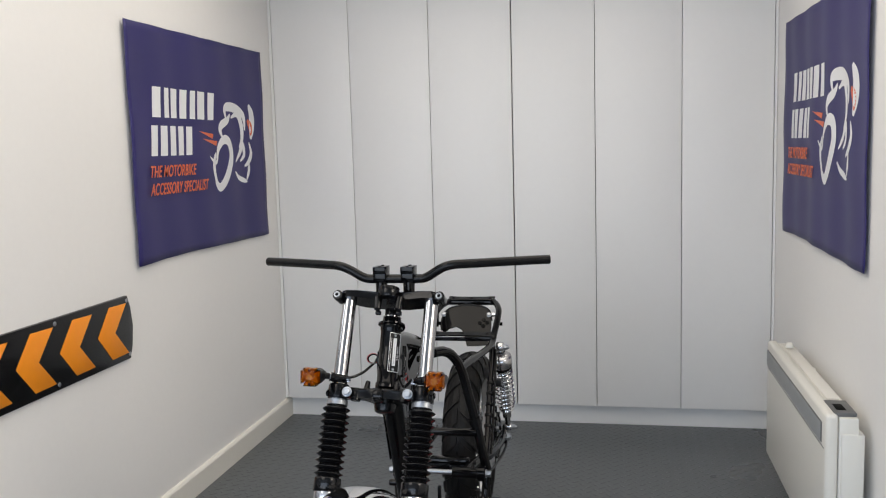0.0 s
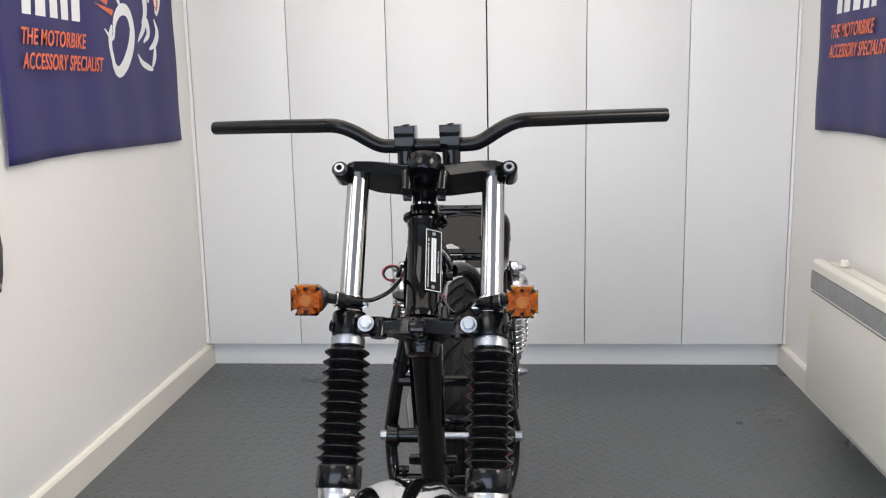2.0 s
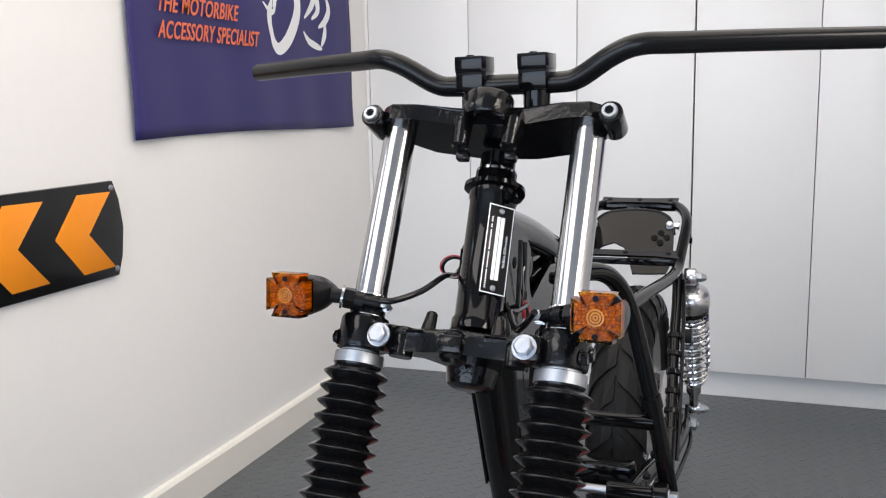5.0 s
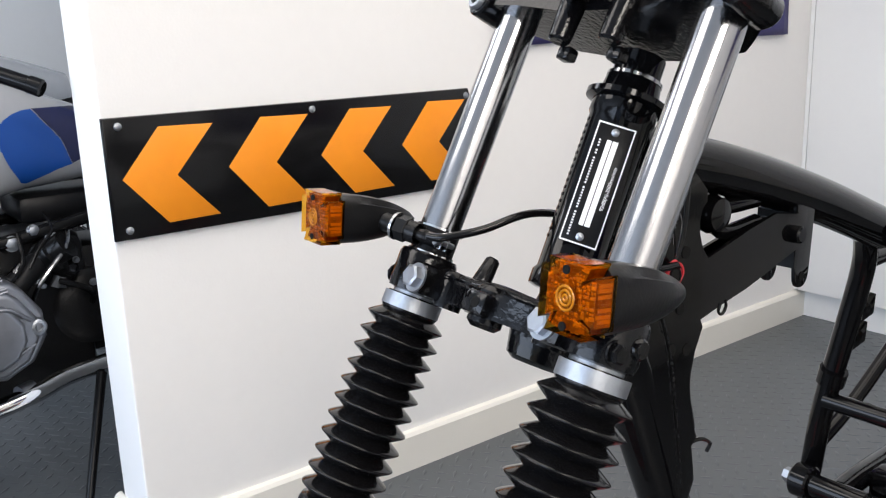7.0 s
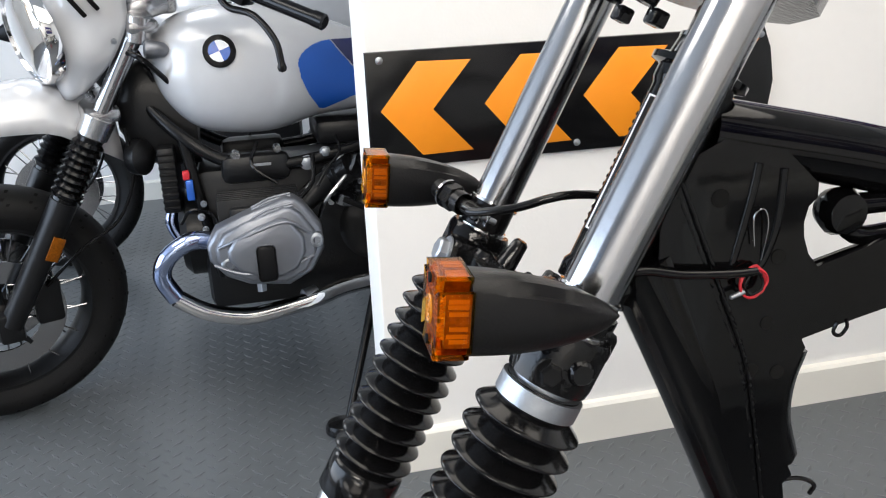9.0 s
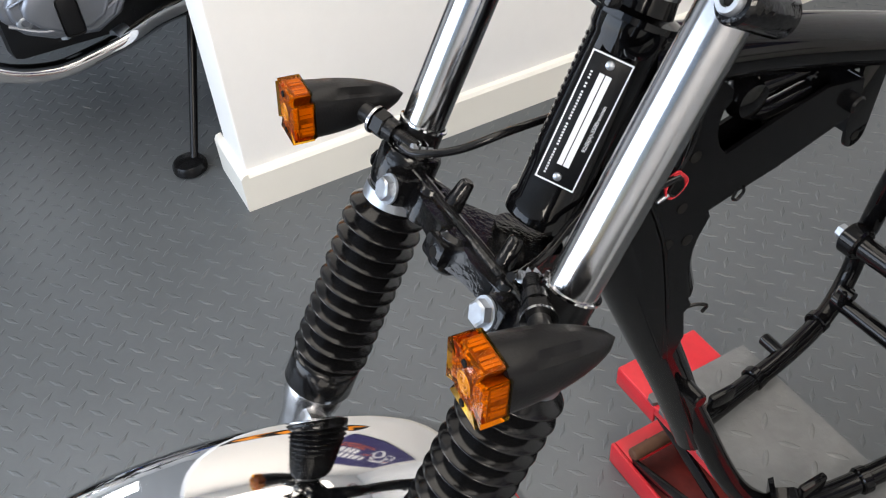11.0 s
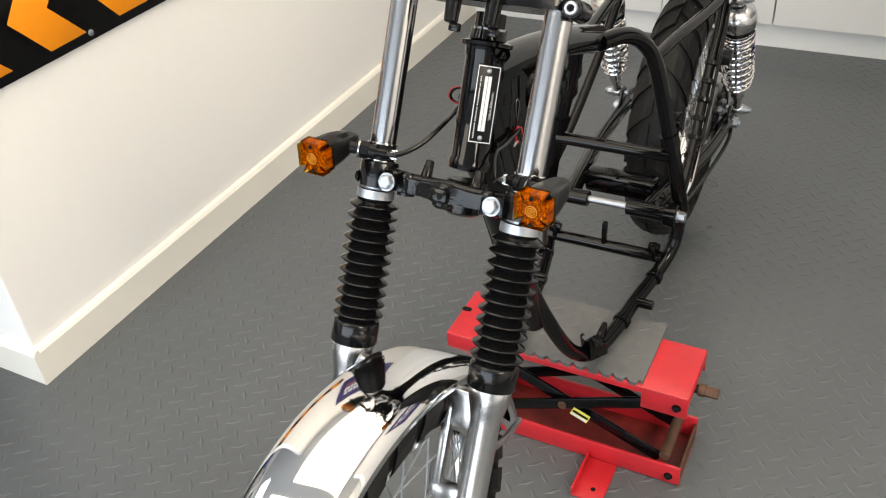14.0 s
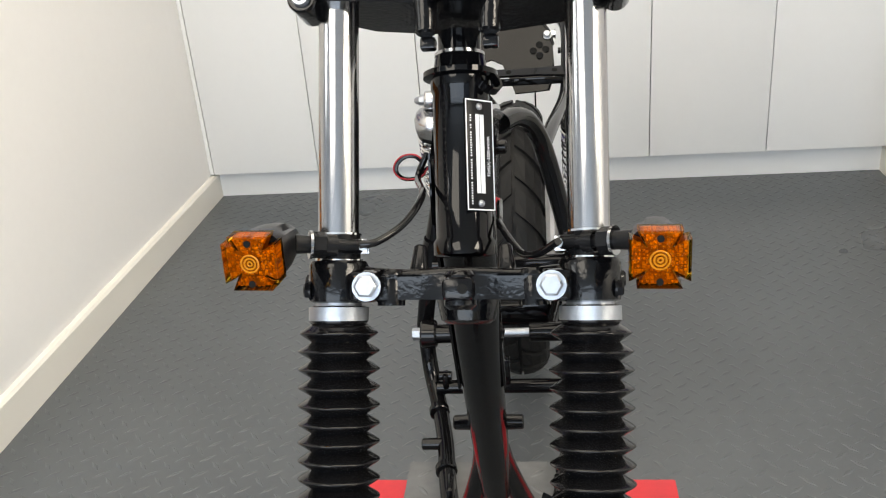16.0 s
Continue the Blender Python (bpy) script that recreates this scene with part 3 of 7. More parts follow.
    # lower yoke: a narrow knobbly casting from clamp to clamp, with a tongue back to the stem
    outline = [(-0.10, -0.015), (-0.078, -0.019), (-0.056, -0.012), (-0.032, -0.015), (-0.014, -0.022), (0.014, -0.022), (0.032, -0.015), (0.056, -0.012), (0.078, -0.019), (0.10, -0.015), (0.10, 0.014), (0.07, 0.014), (0.044, 0.019), (0.034, 0.044), (0.025, 0.084), (-0.025, 0.084), (-0.034, 0.044), (-0.044, 0.019), (-0.07, 0.014), (-0.10, 0.014)]
    bm = bmesh.new()
    plate(bm, outline, 0.022, Matrix.Translation((0, 0, -0.027)), 0.006)
    LOW = FORK @ Matrix.Translation((0, 0, -0.014))
    low = bpart("lower_yoke", bm, CAST, FORK, "glossy black cast lower yoke")
    bpart("stem_boss", mesh((lathe, [(0.020, -0.036), (0.026, -0.032), (0.030, -0.012), (0.030, 0.014)], Matrix.Translation((-0.001, 0.058, 0)), 28)), CAST, LOW, "", low)
    bpart("front_boss", mesh((lathe, [(0.010, -0.020), (0.0145, -0.016), (0.0145, 0.010), (0.011, 0.014)], Matrix.Translation((0.0, -0.012, -0.002)), 20), (box, (-0.014, -0.032, -0.014), (0.014, -0.008, 0.006), 0.005)), CAST, LOW, "", low)
    bpart("hole", mesh((lathe, [(0.0045, 0), (0.0045, 0.0006), (0, 0.0006)], Matrix.Translation((0.004, -0.0318, -0.004)) @ frame_of((0, -1, 0)), 14)), DARK, LOW, "", low)
    bpart("cast_rib", mesh((tube, [(-0.098, -0.006, 0.012), (-0.05, -0.002, 0.008), (0, -0.004, 0.010), (0.05, -0.002, 0.008), (0.098, -0.006, 0.012)], 0.0065, 10, 5)), CAST, LOW, "", low)
    for s in (-1, 1):
        bpart("fork_clamp", mesh((lathe, [(0.0185, -0.016), (0.026, -0.014), (0.027, -0.008), (0.027, 0.018), (0.025, 0.022), (0.0185, 0.023)], Matrix.Translation((s * 0.1115, 0, 0)), 28), (box, (s * 0.083 - 0.013, -0.0305, -0.015), (s * 0.083 + 0.013, 0.005, 0.013), 0.006)), CAST, LOW, "", low)
        bpart("clamp_bolt", mesh((hexbolt, (s * 0.079, -0.0300, -0.0015), (0, -1, 0), 0.0102, 0.008)), ZINC, LOW, "bright zinc hexagon bolt", low)
        bpart("hose_lug", mesh((rod, (s * 0.040, 0.004, 0.006), (s * 0.038, 0.008, 0.036), 0.009, 0.0062, 14, 0.002)), CAST, LOW, "", low)
        bpart("boss", mesh((lathe, [(0.0125, -0.018), (0.013, 0.010), (0.0105, 0.014), (0.0075, 0.014), (0.0065, 0.009), (0, 0.009)], Matrix.Translation((s * 0.063, -0.002, 0.0)), 20)), CAST, LOW, "", low)
        bpart("stop_lug", mesh((rod, (s * 0.13, 0.004, 0.004), (s * 0.142, 0.004, 0.004), 0.009, 0.008, 14, 0.002)), CAST, LOW, "", low)
        bpart("side_bolt", mesh((hexbolt, (s * 0.132, -0.012, -0.004), (s, 0, 0), 0.0075, 0.006)), SATIN, LOW, "", low)

    # the two fork legs
    for s in (-1, 1):
        place = Matrix.Translation((s * 0.1115, 0, 0))
        leg = bpart("fork_tube", mesh((lathe, [(0.0183, -0.05), (0.0183, 0.2535)], place, 40)), STEEL, FORK, "polished steel fork tube")
        bpart("cap", mesh((lathe, [(0.0165, 0.254), (0.0165, 0.2575), (0.012, 0.2590), (0.0, 0.2590)], place, 24)), CAST, FORK, "", leg)
        bpart("seal_ring", mesh((lathe, [(0.0186, -0.034), (0.0205, -0.032), (0.0205, -0.027), (0.0186, -0.025)], place, 24)), ZINC, FORK, "", leg)
        # rubber gaiter
        prof = [(0.024, -0.032), (0.0255, -0.040), (0.026, -0.046)]
        top, bottom, ridges = -0.048, -0.224, 11
        for k in range(ridges):
            a = top + (bottom - top) * k / ridges
            b = (bottom - top) / ridges
            rmax = 0.0366 if k else 0.0352
            for u in (0.0, 0.10, 0.22, 0.34, 0.42, 0.47, 0.50, 0.53, 0.58, 0.66, 0.78, 0.90):
                f = (1.12 - math.hypot(2 * u - 1, 0.12)) / 1.0
                prof.append((0.0246 + (rmax - 0.0246) * max(0.0, f - 0.11) / 0.89, a + u * b))
        prof += [(0.0265, bottom), (0.0325, bottom - 0.002), (0.0338, bottom - 0.006), (0.0340, bottom - 0.034), (0.0320, bottom - 0.036), (0.028, bottom - 0.036)]
        boot = bpart("gaiter", mesh((lathe, prof, place, 64, False)), RUBBER, FORK, "ribbed black rubber fork gaiter", smooth=70)
        bpart("hose_clip", mesh((lathe, [(0.0262, -0.045), (0.0268, -0.045), (0.0268, -0.033), (0.0262, -0.033)], place, 32)), ZINC, FORK, "bright metal hose clip", boot)
        slider = bpart("fork_slider", mesh((lathe, [(0.028, -0.256), (0.0298, -0.262), (0.0296, -0.276), (0.0255, -0.294), (0.0225, -0.309), (0.0220, -0.56), (0.026, -0.575), (0.026, -0.61), (0.02, -0.62)], place, 30), (box, (s * 0.1115 - 0.016, -0.07, -0.612), (s * 0.1115 + 0.016, 0.0, -0.562), 0.012)), ALU, FORK, "polished aluminium fork slider")


front_end()


def maltese(r, notch, n=0):
    """A cross-shaped outline with flared arms."""
    a, b, c = r, 0.74 * r, notch * r
    return [(-b, a), (b, a), (c, c), (a, b), (a, -b), (c, -c), (b, -a), (-b, -a), (-c, -c), (-a, -b), (-a, b), (-c, c)]


def indicator(side):
    """A bullet turn signal with a cross-shaped amber lens, on a chrome band round the fork tube."""
    cx = 0.1685 if side > 0 else -0.1505
    back = -0.1215 if side > 0 else -0.126
    m = SIGNALS @ Matrix.Translation((cx, back, 1.0095)) @ pose(0, 0, 0, -6, 0, 0)  # x across, y back along the bullet, z up
    # bullet body: shrinking cross-sections
    bm = bmesh.new()
    rings = []
    for k in range(13):
        t = k / 12
        hy = 0.0212 * (1 - t ** 2.3) ** 0.75 + 0.0008
        hx = 0.0205 * (1 - t ** 2.6) ** 0.7 + 0.0008
        y = 0.0185 + 0.086 * t
        ring = []
        for j in range(20):
            a = 2 * math.pi * j / 20
            ca, sa = math.cos(a), math.sin(a)
            e = 0.62 + 0.38 * t
            ring.append(bm.verts.new((hx * math.copysign(abs(ca) ** e, ca), y, hy * math.copysign(abs(sa) ** e, sa) - 0.0015 - 0.004 * t)))
        for j in (3, 7):  # a shallow flute along either shoulder
            ring[j].co.x *= 1 - 0.16 * math.sin(math.pi * min(1, t * 1.05)) ** 2
            ring[j].co.z -= 0.0035 * math.sin(math.pi * min(1, t * 1.05)) ** 2
        rings.append(ring)
    for a, b in zip(rings, rings[1:]):
        for j in range(20):
            bm.faces.new((a[j], a[(j + 1) % 20], b[(j + 1) % 20], b[j]))
    bm.faces.new(rings[0])
    bm.faces.new(rings[-1])
    body = bpart("turn_signal", bm, PLASTIC, m, "matt black bullet turn signal with amber lens")
    face = Matrix(((1, 0, 0, 0), (0, 0, 1, 0), (0, 1, 0, 0), (0, 0, 0, 1)))
    lens = bpart("lens", mesh((plate, maltese(0.0226, 0.48), 0.0195, m @ face, 0.0015)), AMBER, None, "clear amber cross-shaped lens", body, smooth=0)
    bpart("reflector", mesh((plate, maltese(0.0196, 0.44), 0.0135, m @ Matrix.Translation((0, 0.0045, 0)) @ face)), AMBER_IN, None, "", body, smooth=0)
    # moulded prisms behind the lens: blocks of uneven height round the rings, ribs along the edges
    random.seed(5)
    cells = bmesh.new()
    for i in range(-6, 7):
        for j in range(-6, 7):
            x, z = 0.00305 * i + random.uniform(-0.0007, 0.0007), 0.00305 * j + random.uniform(-0.0007, 0.0007)
            ax, az = abs(x), abs(z)
            if math.hypot(x, z) < 0.0088 or max(ax, az) > 0.0187 or min(ax, az) > 0.60 * max(ax, az) + 0.0022 or (ax < 0.004 and az > 0.0135):
                continue
            r, deep = 0.0015 * random.uniform(0.4, 1.1), random.uniform(0.0006, 0.0026)
            base = [cells.verts.new(m @ Vector((x + a * r, 0.0044, z + b * r))) for a, b in ((-1, -1), (1, -1), (1, 1), (-1, 1))]
            tip = cells.verts.new(m @ Vector((x + random.uniform(-0.5, 0.5) * r, 0.0044 - deep, z + random.uniform(-0.5, 0.5) * r)))
            for a, b in zip(base, base[1:] + base[:1]):
                cells.faces.new((a, b, tip))
    for q in (-1, 1):
        for e in (-1, 1):
            for k in range(3):
                w, y = 0.0035 * (k - 1) + random.uniform(-0.0006, 0.0006), random.uniform(0.005, 0.008)
                box(cells, (q * 0.0201 - 0.0005, y, e * 0.0075 + w - 0.0012), (q * 0.0201 + 0.0005, 0.0165, e * 0.0075 + w + 0.0012), 0.0, m)
                box(cells, (e * 0.0075 + w - 0.0012, y, q * 0.0201 - 0.0005), (e * 0.0075 + w + 0.0012, 0.0165, q * 0.0201 + 0.0005), 0.0, m)
    tagged(bpart("lens_prisms", cells, AMBER_RING, None, "", body, smooth=0), kind="stuff")
    for r in (0.0018, 0.0045, 0.0072):
        bpart("lens_ring", mesh((lathe, [(r - 0.0009, 0), (r - 0.0004, 0.0008), (r + 0.0004, 0.0008), (r + 0.0009, 0)], m @ frame_of((0, -1, 0)), 28, False)), AMBER_RING, None, "", body)
    for z in (-0.017, 0.017):
        bpart("lens_screw", mesh((lathe, [(0.0028, 0), (0.0028, 0.0012), (0, 0.0014)], m @ Matrix.Translation((0, 0, z)) @ frame_of((0, -1, 0)), 10)), DARK, None, "", body)
    # stalk to the band on the fork tube
    inv = -side
    stalk = m @ Vector((inv * 0.016, 0.062, -0.004))
    tube_axis = FORK @ Vector((side * 0.1115, -0.027, 0.021))
    mid = stalk.lerp(tube_axis, 0.45)
    axis = (tube_axis - stalk).normalized()
    bpart("stalk", mesh((rod, stalk, mid, 0.0085, 0.0078, 16, 0.001), (rod, mid, tube_axis, 0.0055, 0.0055, 12)), PLASTIC, None, "black threaded stalk", body)
    bpart("stalk_nut", mesh((rod, mid + axis * 0.0015, mid + axis * 0.013, 0.0118, 0.0118, 6, 0.0008)), SATIN, None, "black hexagon nut", body)
    bpart("stalk_washer", mesh((rod, mid - axis * 0.0015, mid + axis * 0.001, 0.0125, 0.0125, 20)), STEEL, None, "thin bright washer", body)
    bpart("stalk_end", mesh((rod, tube_axis, tube_axis + axis * 0.027, 0.0058, 0.0058, 12, 0.001), *[(rod, tube_axis + axis * (0.012 + 0.0022 * k), tube_axis + axis * (0.0132 + 0.0022 * k), 0.0066, 0.0066, 12) for k in range(7)]), SATIN, None, "black threaded stalk end", body)
    # a bright strap round the tube, pinched round the stalk's end, with a screw across its ears
    at = FORK @ Matrix.Translation((side * 0.1115, 0, 0))
    bpart("fork_band", mesh((lathe, [(0.0187, 0.010), (0.0196, 0.010), (0.0196, 0.031), (0.0187, 0.031)], at, 32)), SATIN, None, "black band round the tube", body)
    for z, tip in ((0.0095, 0.4), (0.0315, -0.3)):
        bpart("wire_clip", mesh((lathe, [(0.0192, z - 0.0013), (0.0212, z - 0.0009), (0.0212, z + 0.0009), (0.0192, z + 0.0013)], at @ pose(0, 0, 0, 6 * tip, 4 * tip, 0), 32, False)), CHROME, None, "", body)
    eye = FORK @ Vector((side * 0.1115, -0.0265, 0.021))
    bpart("clip_eye", mesh((lathe, [(0.0085, -0.005), (0.0098, -0.005), (0.0098, 0.005), (0.0085, 0.005), (0.0085, -0.005)], Matrix.Translation(eye) @ frame_of(axis), 20, False)), SATIN, None, "", body)
    for q in (-1, 1):
        bpart("clip_ear", mesh((box, (side * 0.1115 - side * 0.020, -0.012 + q * 0.0035 - 0.0009, 0.014), (side * 0.1115 - side * 0.0300, -0.012 + q * 0.0035 + 0.0009, 0.027), 0.0006, FORK)), STEEL, None, "", body)
    bpart("clip_screw", mesh((rod, FORK @ Vector((side * 0.0845, -0.022, 0.0205)), FORK @ Vector((side * 0.0845, -0.001, 0.0205)), 0.0026, 0.0026, 10), (rod, FORK @ Vector((side * 0.0845, -0.0215, 0.0205)), FORK @ Vector((side * 0.0845, -0.0185, 0.0205)), 0.0045, 0.0045, 8)), ZINC, None, "", body)
    # its cable
    a = FORK @ Vector((side * 0.085, -0.03, 0.021))
    if side < 0:
        pts = [a, FORK @ Vector((-0.07, -0.025, 0.024)), FORK @ Vector((-0.05, -0.004, 0.042)), FORK @ Vector((-0.040, 0.03, 0.07)), Vector((XF - 0.047, 2.408, 0.992)), Vector((XF - 0.038, 2.425, 1.012))]
    else:
        pts = [a, FORK @ Vector((0.066, 0.0, 0.012)), FORK @ Vector((0.05, 0.03, 0.016)), Vector((-0.274, 2.335, 0.966)), Vector((-0.277, 2.375, 0.958)), Vector((-0.279, 2.415, 0.953)), Vector((-0.280, 2.436, 0.952))]
    bpart("cable", mesh((tube, pts, 0.0035, 10, 6)), RUBBER, None, "thin black cable", body)
    p = pts[-1]
    if side > 0:
        # the spare wire, wound into a small coil with a bullet terminal
        mid = Vector((-0.2815, 2.4345, 0.943))
        for mat, turns, r, lift in ((REDW, 2.6, 0.0106, 0.0), (RUBBER, 1.7, 0.0078, 0.0015)):
            coil = [p] + [mid + Vector((lift + 0.0016 * math.sin(3.1 * k / 8), r * (1 + 0.10 * math.sin(1.7 * k)) * math.cos(0.6 + 2 * math.pi * k / 10), r * (1.12 + 0.10 * math.cos(2.3 * k)) * math.sin(0.6 + 2 * math.pi * k / 10))) for k in range(int(turns * 10))]
            bpart("wire_end", mesh((tube, coil, 0.0010, 6, 3)), mat, None, "thin wire end in a small coil", body)
        bpart("bullet_terminal", mesh((rod, (-0.281, 2.428, 0.937), (-0.281, 2.416, 0.933), 0.0024, 0.0018, 10, 0.0006)), ZINC, None, "bright bullet terminal", body)
    else:
        mid = Vector((XF - 0.056, 2.424, 0.998))
        for k, mat in ((0, REDW), (1, RUBBER)):
            turn = [mid + Vector(((0.0175 - 0.002 * k) * math.cos(0.6 + 0.55 * q), 0.003 * math.sin(0.9 * q) + 0.003 * k, (0.0135 - 0.001 * k) * math.sin(0.6 + 0.55 * q) - 0.002 * k)) for q in range(11)]
            bpart("wire_end", mesh((tube, [p] + turn + [Vector((XF - 0.030, 2.432, 1.004 - 0.006 * k))], 0.0009 + 0.0013 * k, 8, 4)), mat, None, "thin wire end in a loop", body)


indicator(-1)
indicator(1)


def steering_head():
    head = bpart("head_tube", mesh((lathe, [(0.024, 0.012), (0.030, 0.014), (0.030, 0.026), (0.0272, 0.03), (0.0272, 0.168), (0.029, 0.172), (0.029, 0.182), (0.036, 0.184), (0.036, 0.189), (0.026, 0.192), (0.024, 0.205), (0.021, 0.207), (0.021, 0.228)], Matrix.Translation((0, 0.05, 0)), 32)), BLACK, HEAD, "glossy black steering head tube")
    bpart("steel_ring", mesh((lathe, [(0.0245, 0.205), (0.0245, 0.208), (0.0215, 0.209)], Matrix.Translation((0, 0.05, 0)), 28)), STEEL, HEAD, "", head)
    bpart("cable_guide", mesh((lathe, [(0.0105, -0.004), (0.0135, -0.004), (0.0135, 0.004), (0.0105, 0.004), (0.0105, -0.004)], Matrix.Translation((0.028, 0.034, 0.176)) @ frame_of((0.6, -0.6, 0.5)), 18, False)), BLACK, HEAD, "", head)
    # identification plate, turned a little to the right
    turn = HEAD @ Matrix.Translation((0, 0.05, 0)) @ pose(0, 0, 0, 0, 0, 41)
    m = turn @ Matrix(((1, 0, 0, 0), (0, 0, -1, -0.0272), (0, 1, 0, 0.106), (0, 0, 0, 1)))
    tag = bpart("identification_plate", mesh((box, (-0.0163, -0.0525, 0.0), (0.0163, 0.0525, 0.0012), 0.0004, m)), PLASTIC, None, "black riveted plate with a white border", head)
    edge = [(-0.0158, -0.052, 0.0158, -0.0508), (-0.0158, 0.0508, 0.0158, 0.052), (-0.0158, -0.0508, -0.0147, 0.0508), (0.0147, -0.0508, 0.0158, 0.0508)]
    for a, b, c, d in edge:
        bpart("border", mesh((box, (a, b, 0.0011), (c, d, 0.0016), 0, m)), LABELW, None, "", tag, 0)
    for a, c in ((-0.0045, -0.0005), (0.0003, 0.0050)):
        bpart("blank_panel", mesh((box, (a, -0.036, 0.0011), (c, 0.038, 0.0016), 0, m)), LABELW, None, "", tag, 0)
    random.seed(5)
    y = -0.0465
    for word in (9, 8, 10, 2, 3):
        for k in range(word):
            bpart("print_bar", mesh((box, (-0.0110, y, 0.0011), (-0.0093, y + 0.0013, 0.0014), 0, m)), LABELW, None, "", tag, 0)
            y += 0.0024
        y += 0.002
    for q in (-0.0455, 0.0455):
        bpart("rivet", mesh((lathe, [(0.0035, 0), (0.0032, 0.001), (0.0015, 0.002), (0, 0.002)], m @ Matrix.Translation((0, q, 0.0012)), 14)), ZINC, None, "", tag)
    writing("noise_rating", "92dB(A)-3500rev/min", 0.0043, m @ Matrix.Translation((0.0108, -0.020, 0.0012)) @ pose(0, 0, 0, 0, 0, 90), LABELW, tag)
    # stamped row of plain marks down the tube's left flank
    turn = HEAD @ Matrix.Translation((0, 0.05, 0)) @ pose(0, 0, 0, 0, 0, -32)
    m2 = turn @ Matrix(((1, 0, 0, 0), (0, 0, -1, -0.0272), (0, 1, 0, 0), (0, 0, 0, 1)))
    for k in range(18):
        z = 0.055 + 0.0062 * k
        bpart("stamped_mark", mesh((box, (-0.0022, z, -0.0003), (0.0022, z + 0.0028, 0.0007), 0.0004, m2)), SATIN, None, "", head, 0)


steering_head()


